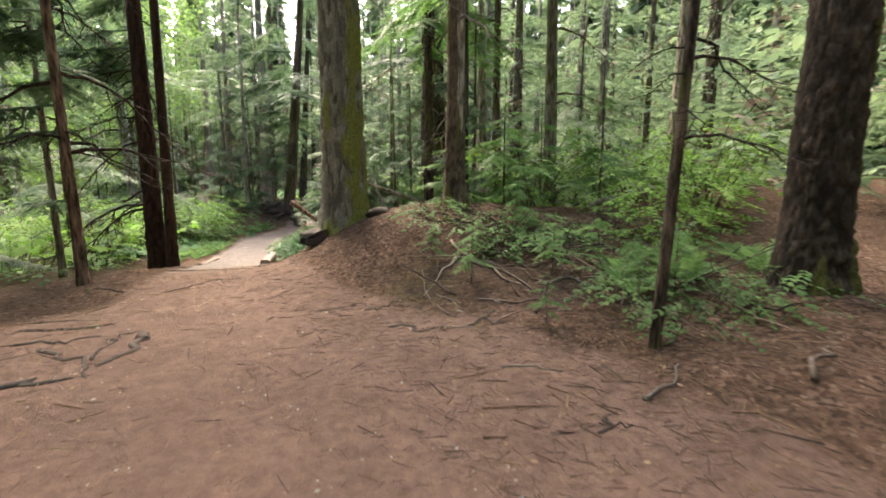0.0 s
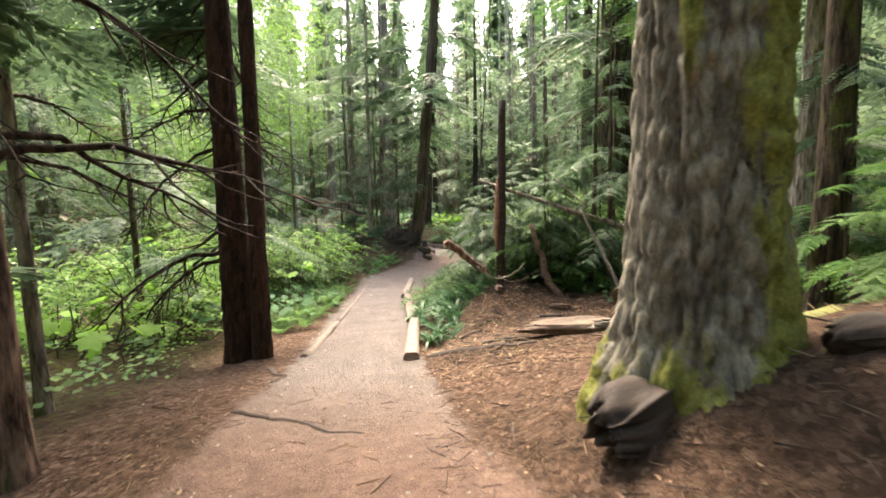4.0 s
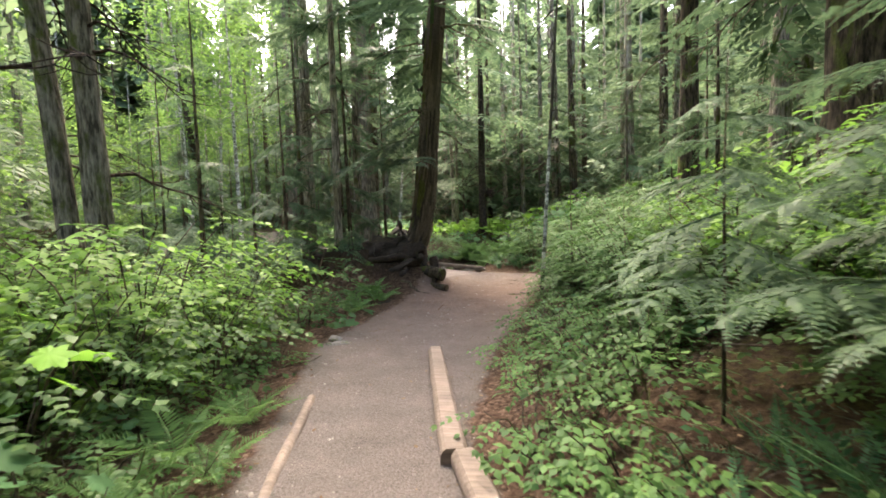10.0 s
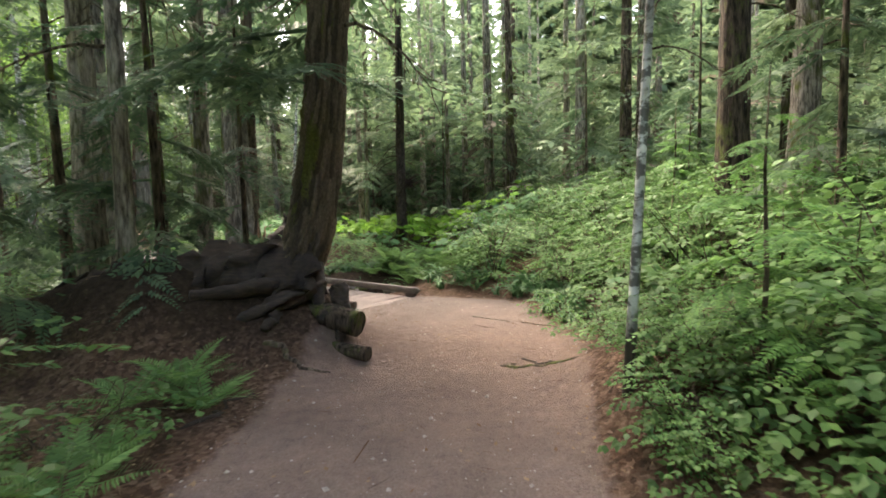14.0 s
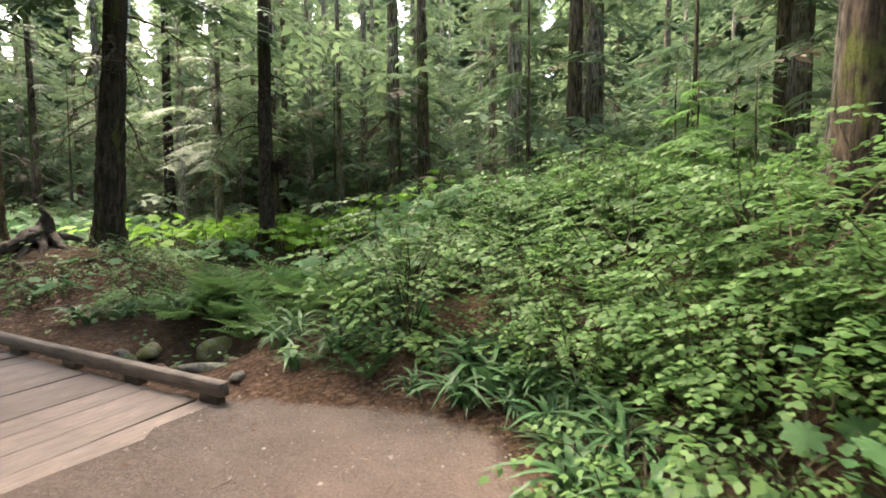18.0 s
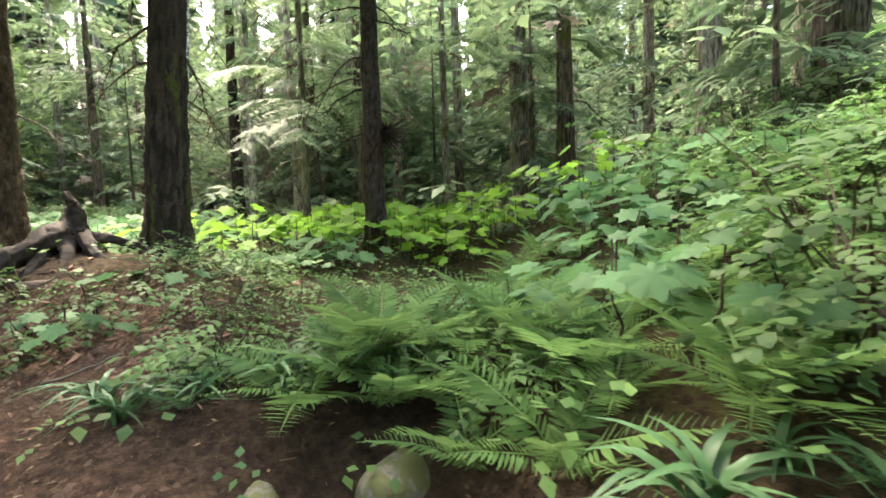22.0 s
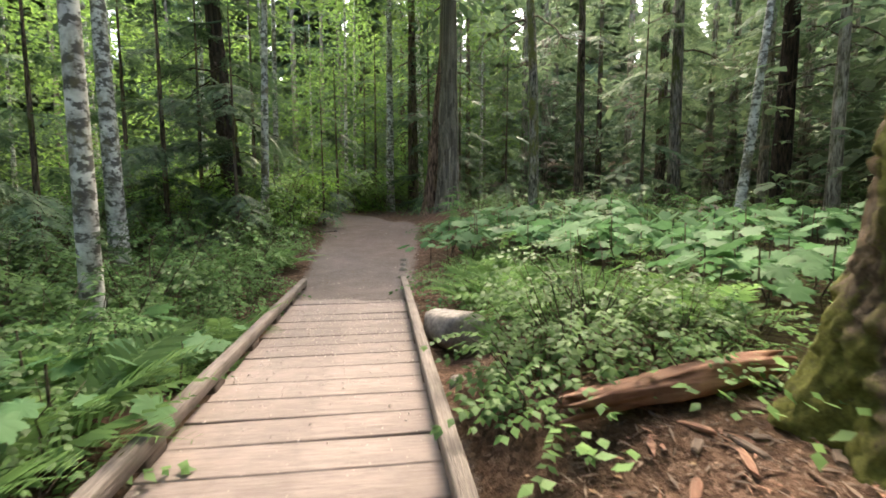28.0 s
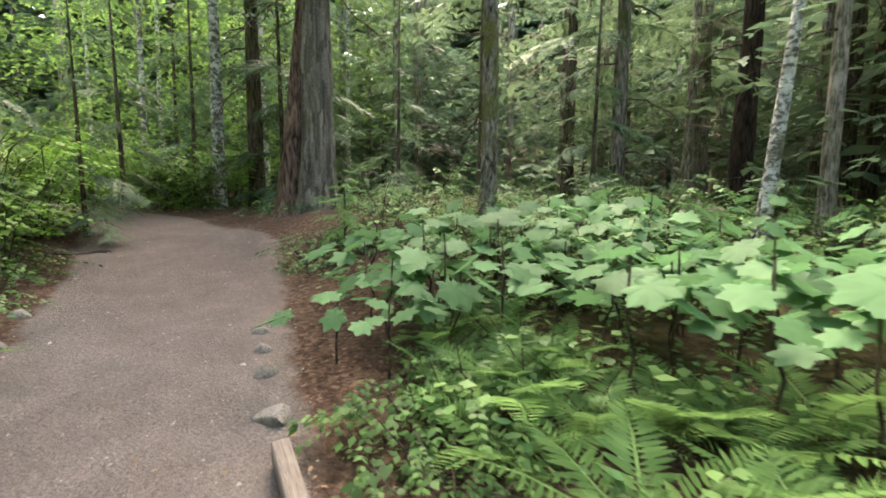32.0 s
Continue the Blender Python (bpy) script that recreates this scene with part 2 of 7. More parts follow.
M_SHRUB = leaf_material("shrub_leaves", (0.062, 0.132, 0.042), (0.135, 0.24, 0.075), 0.42, 0.48)
M_FERN = leaf_material("fern_leaves", (0.1, 0.19, 0.062), (0.195, 0.325, 0.11), 0.45, 0.5)
M_GRASS = leaf_material("lily_leaves", (0.04, 0.11, 0.05), (0.1, 0.2, 0.08), 0.25, 0.42, 0.4, 0.25)
M_DEAD_BOUGH = leaf_material("dead_boughs", (0.1, 0.082, 0.062), (0.24, 0.2, 0.155), 0.2, 0.8)
M_DEAD = leaf_material("dry_needles", (0.16, 0.09, 0.05), (0.34, 0.24, 0.15), 0.15, 0.8)
M_BARK = bark_material("brown_bark", (0.036, 0.026, 0.019), (0.165, 0.125, 0.094), 0.25)
M_BARK_RED = bark_material("red_bark", (0.065, 0.038, 0.028), (0.27, 0.175, 0.13), 0.1)
M_BARK_DARK = bark_material("dark_bark", (0.014, 0.01, 0.008), (0.06, 0.038, 0.027), 0.0)
M_BARK_MOSS = bark_material("mossy_bark", (0.055, 0.046, 0.036), (0.34, 0.305, 0.255), 0.36, (0.18, 0.185, 0.05), (11, 11, 3.6), 0.06)
M_BARK_GREY = bark_material("grey_bark", (0.09, 0.075, 0.06), (0.3, 0.26, 0.22), 0.25)
M_BARK_DEEP = bark_material("deep_brown_bark", (0.024, 0.017, 0.012), (0.1, 0.072, 0.053), 0.25)
M_BARK_PALE = bark_material("bleached_bark", (0.16, 0.13, 0.1), (0.46, 0.4, 0.33), 0.2)
M_BARK_WET = bark_material("dark_mossy_bark", (0.025, 0.02, 0.015), (0.12, 0.1, 0.075), 0.5, (0.085, 0.092, 0.026), (8, 8, 3.0), 0.07)
M_PLATE_MOSS = plated_material("furrowed_mossy_bark", (0.09, 0.078, 0.06), (0.36, 0.33, 0.265), (0.23, 0.235, 0.06))
M_PLATE_DARK = plated_material("dark_flaky_bark", (0.024, 0.018, 0.014), (0.09, 0.068, 0.052), (0.1, 0.105, 0.03))
M_PLATE_RED = plated_material("reddish_dark_bark", (0.02, 0.011, 0.008), (0.07, 0.036, 0.024), (0.06, 0.06, 0.02))
M_PLATE_BROWN = plated_material("brown_fibrous_bark", (0.06, 0.044, 0.032), (0.2, 0.15, 0.11), (0.11, 0.115, 0.03))
M_PLATE_GREY = plated_material("grey_scaly_bark", (0.1, 0.084, 0.066), (0.33, 0.285, 0.23), (0.13, 0.14, 0.045))
M_ALDER_BARK = alder_material("pale_bark")
M_BIRCH = alder_material("mottled_birch_bark", 2.4)
M_DEADWOOD = wood_material("dead_wood", (0.075, 0.05, 0.036), (0.24, 0.17, 0.127), (3, 20, 20))
M_DEADWOOD_GREY = wood_material("grey_dead_wood", (0.08, 0.064, 0.05), (0.27, 0.23, 0.185), (3, 20, 20))
M_ROTTEN = wood_material("rotten_wood", (0.015, 0.01, 0.008), (0.075, 0.045, 0.03), (3, 16, 16))
M_REDWOOD = wood_material("red_split_wood", (0.16, 0.06, 0.035), (0.36, 0.2, 0.13), (2, 22, 22))
M_PLANK = wood_material("worn_plank", (0.16, 0.124, 0.11), (0.25, 0.2, 0.178), (30, 2.5, 30), 0.25)
M_RAIL = wood_material("weathered_rail", (0.12, 0.096, 0.082), (0.27, 0.224, 0.195), (2.5, 40, 40), 0.4)
M_RAIL_DARK = wood_material("dark_timber", (0.05, 0.037, 0.03), (0.13, 0.095, 0.075), (2.5, 40, 40), 0.4)
M_LOG = wood_material("peeled_log", (0.14, 0.1, 0.078), (0.3, 0.23, 0.19), (2, 22, 22), 0.3)
M_STONE = stone_material("grey_stone", (0.075, 0.066, 0.058), (0.27, 0.245, 0.22), 0.3)
M_BOULDER = stone_material("brownish_boulder", (0.085, 0.072, 0.063), (0.36, 0.32, 0.29), 0.1)
M_STONE_MOSS = stone_material("mossy_stone", (0.07, 0.062, 0.046), (0.24, 0.22, 0.17), 0.85)
M_STONE_RED = stone_material("rusty_stone", (0.09, 0.045, 0.03), (0.26, 0.15, 0.105), 0.15)
M_PEBBLE = stone_material("pebbles", (0.18, 0.14, 0.12), (0.5, 0.45, 0.4), 0.0)


# ---- mesh tools ----
rng = np.random.default_rng(7)


def tri_mesh(name, v, f, mat, smooth=False):
    me = bpy.data.meshes.new(name)
    v, f = np.asarray(v, np.float32), np.asarray(f, np.int32)
    me.vertices.add(len(v))
    me.vertices.foreach_set("co", v.ravel())
    me.loops.add(f.size)
    me.loops.foreach_set("vertex_index", f.ravel())
    me.polygons.add(len(f))
    me.polygons.foreach_set("loop_start", np.arange(len(f), dtype=np.int32) * f.shape[1])
    me.polygons.foreach_set("use_smooth", np.full(len(f), smooth))
    me.update(calc_edges=True)
    me.materials.append(mat)
    return me


def put(name, me, parent=None, m=None, label=""):
    """Link a mesh as one object, under a thing or alone."""
    ob = new(name, me)
    if parent is not None:
        ob.parent = parent
    if m is not None:
        ob.matrix_basis = m
    if label:
        ob["label"] = label
    return ob


def part(name, bm, material, parent, label=""):
    me = bpy.data.meshes.new(name)
    bm.to_mesh(me)
    bm.free()
    me.materials.append(material)
    for p in me.polygons:
        p.use_smooth = True
    return put(name, me, parent, None, label)


def empty(name, x, y, z, turn=0.0, size=1.0):
    ob = new(name)
    ob.empty_display_size = 0.1
    ob.matrix_basis = pose(x, y, z, 0, 0, turn) @ Matrix.Scale(size, 4)
    return ob


class Soup:
    """Triangles gathered into one mesh."""

    def __init__(self):
        self.v, self.f, self.n = [], [], 0

    def add(self, v, f):
        self.v.append(v)
        self.f.append(np.asarray(f) + self.n)
        self.n += len(v)

    def mesh(self, name, mat, smooth=False):
        return tri_mesh(name, np.concatenate(self.v), np.concatenate(self.f), mat, smooth)


def turned(v, heading=0.0, pitch=0.0, roll=0.0, size=1.0, at=(0, 0, 0)):
    """Points made along +x: rolled about x, lifted by pitch, turned to the heading (radians), scaled and moved."""
    cr, sr, cp, sp, ch, sh = math.cos(roll), math.sin(roll), math.cos(pitch), math.sin(pitch), math.cos(heading), math.sin(heading)
    rx = np.array([[1, 0, 0], [0, cr, -sr], [0, sr, cr]])
    ry = np.array([[cp, 0, -sp], [0, 1, 0], [sp, 0, cp]])
    rz = np.array([[ch, -sh, 0], [sh, ch, 0], [0, 0, 1]])
    return (v * size) @ (rz @ ry @ rx).T + np.asarray(at)


def blade(length, width, teeth, droop=0.0):
    """A toothed leaf blade along +x."""
    s = np.linspace(0, 1, teeth + 1)
    v, f = [(length * k, 0, -droop * length * k * k) for k in s], []
    for i in range(teeth):
        k = (s[i] + s[i + 1]) / 2 + 0.35 / teeth
        w = width * (math.sin(math.pi * min(0.12 + k * 0.9, 1)) ** 0.7 + 0.08)
        for side in (-1, 1):
            v.append((length * k, side * w, -droop * length * k * k - 0.15 * w))
            f.append((i, i + 1, len(v) - 1) if side > 0 else (i + 1, i, len(v) - 1))
    return np.array(v), np.array(f)


def lance(length, width, droop=0.12):
    """A narrow pointed leaflet along +x, of four triangles."""
    return np.array([(0, 0, 0), (length * 0.3, width, -0.02 * length), (length * 0.3, -width, -0.02 * length), (length * 0.7, width * 0.7, -droop * length * 0.5), (length * 0.7, -width * 0.7, -droop * length * 0.5), (length, 0, -droop * length)]), np.array([(0, 2, 1), (1, 2, 3), (2, 4, 3), (3, 4, 5)])


def sliver(length, width, droop=0.12):
    """The same of two triangles."""
    return np.array([(0, 0, 0), (length * 0.4, width, -0.2 * droop * length), (length * 0.4, -width, -0.2 * droop * length), (length, 0, -droop * length)]), np.array([(0, 2, 1), (1, 2, 3)])


def spray(length, pairs, leaflet, reach=0.45, angle=58, droop=0.15, profile="spear", width=0.12):
    """A flat twig along +x with leaflets on both sides."""
    s = Soup()
    for i in range(pairs):
        k = (i + 0.6) / pairs
        if profile == "spear":
            r = reach * length * (1 - 0.8 * k) * (0.55 + 0.45 * min(k * 5, 1))
        else:
            r = reach * length * math.sin(math.pi * (0.16 + 0.8 * k)) ** 0.8
        v, f = leaflet(r, r * width, 0.15)
        for side in (-1, 1):
            h = side * radians(angle - 18 * k + rng.uniform(-6, 6))
            at = (length * k, 0, -droop * length * k * k)
            s.add(turned(v, h, rng.uniform(-0.18, 0.08), 0, rng.uniform(0.85, 1.1), at), f)
    v, f = leaflet(length, length * 0.015, droop)
    s.add(v, f)
    return np.concatenate(s.v), np.concatenate(s.f)


def tube(points, radii, sides=8, closed=True, rough=0.0, ridges=0, seed=0.0):
    """A tapering tube through points, with ridged or uneven bark."""
    p, r = np.asarray(points, float), np.asarray(radii, float)
    n = len(p)
    d = np.gradient(p, axis=0)
    d /= np.linalg.norm(d, axis=1)[:, None] + 1e-9
    up = np.array([0.0, 1.0, 0.0]) if abs(d[0][1]) < 0.8 else np.array([1.0, 0.0, 0.0])
    a = np.cross(d, up)
    a /= np.linalg.norm(a, axis=1)[:, None] + 1e-9
    b = np.cross(d, a)
    th = np.linspace(0, 2 * math.pi, sides, endpoint=False)
    grow = np.ones((n, sides))
    if rough or ridges:
        for i in range(n):
            for j in range(sides):
                q = Vector((math.cos(th[j]) * 1.7 + seed, math.sin(th[j]) * 1.7, p[i][2] * 0.9 + p[i][0] * 0.4))
                grow[i, j] += rough * noise.fractal(q * 2.0, 0.8, 2.0, 4)
                if ridges:
                    grow[i, j] += 0.035 * math.sin(th[j] * ridges + 3 * noise.noise(q * 0.8))
    v = p[:, None, :] + (a[:, None, :] * np.cos(th)[None, :, None] + b[:, None, :] * np.sin(th)[None, :, None]) * (r[:, None] * grow)[:, :, None]
    v = v.reshape(-1, 3)
    i, j = np.meshgrid(np.arange(n - 1), np.arange(sides), indexing="ij")
    q0, q1 = i * sides + j, i * sides + (j + 1) % sides
    f = np.concatenate([np.stack([q0, q1, q0 + sides], -1).reshape(-1, 3), np.stack([q1, q1 + sides, q0 + sides], -1).reshape(-1, 3)])
    if closed:
        v = np.concatenate([v, p[:1], p[-1:]])
        k = np.arange(sides)
        f = np.concatenate([f, np.stack([(k + 1) % sides, k, np.full(sides, n * sides)], -1), np.stack([(n - 1) * sides + k, (n - 1) * sides + (k + 1) % sides, np.full(sides, n * sides + 1)], -1)])
    return v, f


def bent(p0, p1, sag=0.0, wiggle=0.0, n=10, seed=0):
    """Points from p0 to p1, sagging in the middle and wandering a little."""
    p0, p1 = np.array(p0, float), np.array(p1, float)
    k = np.linspace(0, 1, n)[:, None]
    p = p0 + (p1 - p0) * k
    p[:, 2] -= sag * 4 * (k * (1 - k))[:, 0]
    g = np.random.default_rng(seed)
    w = np.cumsum(g.normal(0, 1, (n, 3)), 0)
    w -= w[0] + (w[-1] - w[0]) * k
    return p + w * wiggle * np.sin(math.pi * k)


def rock_mesh(name, mat, seed, squash=(1, 1, 0.7), detail=3):
    bm = bmesh.new()
    bmesh.ops.create_icosphere(bm, subdivisions=detail, radius=1)
    g = np.random.default_rng(seed + 5)
    planes = [Vector(g.normal(0, 1, 3)).normalized() for _ in range(14)]
    for v in bm.verts:
        q = v.co + Vector((seed * 7.3, 0, 0))
        c = v.co * (1 + 0.22 * noise.fractal(q * 0.9, 1, 2, 3))
        for cut in planes:
            c -= cut * max(0.0, c.dot(cut) - 0.6)
        c = c * (1.25 + 0.07 * noise.noise(q * 3.5) + 0.035 * noise.noise(q * 9.0))
        v.co = Vector((c.x * squash[0], c.y * squash[1], c.z * squash[2]))
    me = bpy.data.meshes.new(name)
    bm.to_mesh(me)
    bm.free()
    for p in me.polygons:
        p.use_smooth = True
    me.materials.append(mat)
    return me



# ---- the lie of the land ----
# x, y, ground height, half width, rise to the right per metre, rise to the left per metre
PATH = [
    (2.0, -9.0, 0.0, 2.2, 0.02, -0.02),
    (0.2, -0.5, 0.0, 1.9, 0.03, -0.02),
    (-1.0, 2.2, 0.0, 1.5, 0.12, -0.05),
    (-2.6, 5.0, 0.03, 1.0, 0.2, -0.12),
    (-3.5, 7.0, -0.05, 0.8, 0.2, -0.06),
    (-4.2, 9.0, -0.34, 0.72, 0.14, 0.0),
    (-4.95, 11.0, -0.58, 0.65, 0.18, 0.0),
    (-5.75, 13.2, -0.8, 0.7, 0.22, 0.0),
    (-6.4, 15.5, -0.92, 0.7, 0.3, 0.0),
    (-6.75, 18.0, -0.95, 1.1, 0.32, -0.02),
    (-6.5, 20.5, -0.97, 1.15, 0.32, 0.0),
    (-5.95, 23.0, -1.0, 1.4, 0.3, -0.05),
    (-6.0, 25.0, -1.05, 1.35, 0.28, -0.05),
    (-7.0, 26.0, -1.045, 0.8, 0.18, -0.05),
    (-10.4, 28.7, -1.05, 0.8, 0.08, -0.05),
    (-11.9, 29.5, -0.96, 0.85, 0.06, -0.08),
    (-14.2, 31.65, -0.785, 0.78, 0.04, -0.05),
    (-17.5, 35.2, -0.77, 0.78, 0.07, -0.02),
    (-18.3, 36.1, -0.75, 0.8, 0.07, -0.02),
    (-21.4, 39.7, -0.32, 1.15, 0.09, 0.05),
    (-24.6, 42.0, 0.1, 0.9, 0.09, 0.05),
    (-28.5, 42.6, 0.35, 0.9, 0.06, 0.05),
    (-34.0, 41.0, 0.5, 0.9, 0.06, 0.05),
    (-46.0, 38.0, 0.7, 0.9, 0.05, 0.03),
]
# x, y, height, reach along x, reach along y
MOUNDS = [
    (-0.9, 6.9, 0.5, 1.3, 1.1), (0.4, 7.6, 0.35, 1.6, 1.2), (-2.6, 6.1, 0.06, 1.2, 0.7),
    (-4.4, 5.4, -0.15, 0.9, 1.0),
    (-2.9, 12.4, 0.4, 0.7, 0.7), (-3.9, 11.6, -0.25, 0.35, 1.4),
    (-8.9, 22.8, 0.8, 1.2, 0.9), (-10.4, 23.0, 0.75, 1.6, 1.2), (-7.7, 23.2, 0.55, 0.6, 0.7),
    (-10.5, 32.4, 0.75, 1.6, 1.1), (-9.0, 31.4, 0.3, 0.8, 0.9), (-7.5, 35.8, 0.2, 0.9, 0.9),
    (-7.2, 28.8, -0.6, 0.9, 0.9), (-5.7, 33.4, -0.7, 0.9, 2.6), (-8.6, 27.2, -0.8, 0.9, 0.5),
    (-15.2, 34.0, -0.35, 0.45, 1.2), (-15.6, 34.9, -0.25, 0.5, 0.6), (-17.2, 33.2, -0.4, 1.3, 1.0),
    (-12.3, 31.6, 0.25, 0.8, 0.8), (-13.9, 34.2, 0.3, 1.2, 1.2),
    (-0.5, 25.6, 0.5, 1.8, 1.8), (1.0, 35.5, 1.6, 4.5, 5.0), (-20.4, 41.8, 0.5, 1.6, 1.6), (-4.5, 20.9, 0.4, 0.55, 1.3),
]


def smooth(a):
    a = np.clip(a, 0, 1)
    return a * a * (3 - 2 * a)


def along(x, y):
    """For every place: the distance to the path's line (right is plus), and its blended height, half width and slopes."""
    best = np.full(x.shape, 1e9)
    out = [np.zeros(x.shape) for _ in range(5)]
    for a, b in zip(PATH, PATH[1:]):
        dx, dy = b[0] - a[0], b[1] - a[1]
        n = dx * dx + dy * dy
        k = np.clip(((x - a[0]) * dx + (y - a[1]) * dy) / n, 0, 1)
        px, py = x - a[0] - k * dx, y - a[1] - k * dy
        d = np.hypot(px, py)
        side = np.where(px * dy - py * dx > 0, d, -d)
        near = d < best
        best = np.where(near, d, best)
        out[0] = np.where(near, side, out[0])
        for i in range(4):
            out[i + 1] = np.where(near, a[i + 2] + k * (b[i + 2] - a[i + 2]), out[i + 1])
    return out


def ground(x, y):
    """The height of the ground, without its small roughness."""
    x, y = np.asarray(x, float), np.asarray(y, float)
    total, weight = np.zeros(x.shape), 0.0
    for ox, oy in ((0, 0), (0.5, 0), (-0.5, 0), (0, 0.5), (0, -0.5)):
        d, z, half, right, left = along(x + ox, y + oy)
        e = np.maximum(np.abs(d) - half, 0)
        e = 9 * (1 - np.exp(-e / 9)) * smooth(e / 1.2)
        total, weight = total + z + e * np.where(d > 0, right, left), weight + 1
    z = total / weight
    for mx, my, h, a, b in MOUNDS:
        z = z + h * np.exp(-((x - mx) / a) ** 2 - ((y - my) / b) ** 2)
    return z


# ---- ground ----
def axis(a, b, step, far):
    mid = np.arange(a, b + step / 2, step)
    grow = np.cumsum(step * 1.16 ** np.arange(1, 60))
    grow = grow[grow < far]
    return np.concatenate([a - grow[::-1], mid, b + grow])


DECKS = (((-7.0, 25.95), (-10.4, 28.65), -1.06), ((-14.22, 31.62), (-17.6, 35.3), -0.79))


def rough_ground(x, y):
    """The ground with its small lumps."""
    z = ground(x, y)
    d, _, half, _, _ = along(x, y)
    off = smooth((np.abs(d) - half) / 1.0)
    for k, (fx, fy, a) in enumerate(((1.3, 0.7, 0.05), (2.9, -1.9, 0.03), (5.3, 4.1, 0.016), (-3.7, 6.3, 0.016), (9.1, -7.7, 0.008))):
        z = z + a * np.sin(fx * x + fy * y + k) * np.sin(fy * 0.8 * x - fx * 1.1 * y + 2 * k) * (0.25 + 0.75 * off)
    for (ax, ay), (bx, by), top in DECKS:
        ux, uy = bx - ax, by - ay
        n = math.hypot(ux, uy)
        k, s = ((x - ax) * ux + (y - ay) * uy) / n, ((x - ax) * uy - (y - ay) * ux) / n
        under = smooth((k - 0.1) / 0.2) * smooth((n - 0.1 - k) / 0.2) * smooth((1.25 - np.abs(s)) / 0.3)
        z = z - under * np.maximum(z - top + 0.12, 0)
    return z


def height(x, y):
    return float(rough_ground(np.array([x], float), np.array([y], float))[0])


gx, gy = axis(-26, 6, 0.18, 900), axis(-2, 46, 0.18, 900)
GX, GY = np.meshgrid(gx, gy, indexing="ij")
GZ = rough_ground(GX, GY)
gi, gj = np.meshgrid(np.arange(len(gx) - 1), np.arange(len(gy) - 1), indexing="ij")
g0 = gi * len(gy) + gj
quads = np.stack([g0, g0 + len(gy), g0 + len(gy) + 1, g0 + 1], -1).reshape(-1, 4)
me = tri_mesh("ground", np.stack([GX, GY, GZ], -1).reshape(-1, 3), quads, M_GROUND, True)
GD, _, GH, _, _ = along(GX, GY)
tread = 1 - smooth((np.abs(GD) - GH + 0.2) / (0.55 + 1.6 * smooth((7.0 - GY) / 4.0)))
gravel = smooth((GY - 6.5) / 3.0) * (1 - 0.75 * np.exp(-((GY - 22.3) / 3.2) ** 2)) * (1 - 0.3 * smooth((GY - 37.0) / 2.0))
mossy = smooth((np.abs(GD) - GH - 1.2) / 1.5) * smooth((GY - 11.5) / 3.0)
mossy = np.maximum(mossy, smooth((-GD - GH - 0.8) / 1.0) * smooth((GY - 6) / 2.0))
for mx, my, rx, ry in ((-9.9, 30.8, 1.5, 0.8), (-2.3, 10.8, 1.8, 1.4), (-8.3, 21.7, 2.0, 1.2), (-12.7, 32.6, 0.9, 0.8), (-5.0, 24.6, 1.2, 1.6)):
    mossy = mossy * (1 - np.exp(-((GX - mx) / rx) ** 2 - ((GY - my) / ry) ** 2))
mossy = np.maximum(mossy, 0.9 * np.exp(-((GX + 0.2) / 0.45) ** 2 - ((GY - 5.0) / 0.5) ** 2))
# patches of dark soil and painted shade at mounds, creek and brush
soil_shade = np.zeros(GX.shape)
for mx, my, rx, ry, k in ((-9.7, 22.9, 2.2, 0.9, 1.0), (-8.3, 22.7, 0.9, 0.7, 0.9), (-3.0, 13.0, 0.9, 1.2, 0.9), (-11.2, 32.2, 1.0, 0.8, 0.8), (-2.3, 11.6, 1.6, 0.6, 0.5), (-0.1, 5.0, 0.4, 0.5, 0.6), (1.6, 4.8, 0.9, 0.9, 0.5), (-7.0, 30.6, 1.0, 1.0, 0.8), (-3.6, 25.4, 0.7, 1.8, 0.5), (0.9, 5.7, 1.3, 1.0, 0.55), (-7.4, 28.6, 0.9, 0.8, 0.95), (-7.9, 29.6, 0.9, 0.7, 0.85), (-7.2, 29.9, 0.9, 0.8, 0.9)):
    soil_shade = np.maximum(soil_shade, k * np.exp(-(((GX - mx) / rx) ** 2 + ((GY - my) / ry) ** 2) ** 2))
for key, data in (("soil_shade", soil_shade), ("tread", tread), ("gravel", gravel), ("mossy", mossy)):
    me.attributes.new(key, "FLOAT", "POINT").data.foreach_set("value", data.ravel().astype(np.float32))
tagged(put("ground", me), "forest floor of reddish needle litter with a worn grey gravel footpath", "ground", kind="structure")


# ---- boardwalks ----
def box(a, b, c, wear=0.008, seed=0):
    bm = bmesh.new()
    bmesh.ops.create_cube(bm, size=1)
    bmesh.ops.scale(bm, vec=(a, b, c), verts=bm.verts)
    bmesh.ops.subdivide_edges(bm, edges=[e for e in bm.edges if abs(e.verts[0].co.x - e.verts[1].co.x) > 0.01], cuts=5)
    bmesh.ops.bevel(bm, geom=[e for e in bm.edges if e.is_manifold and e.calc_face_angle() > 0.5], offset=min(a, b, c) * 0.09, segments=1, affect="EDGES")
    for v in bm.verts:
        v.co += noise.noise_vector(v.co * 4 + Vector((seed * 3.1, 0, 0))) * wear
    return bm


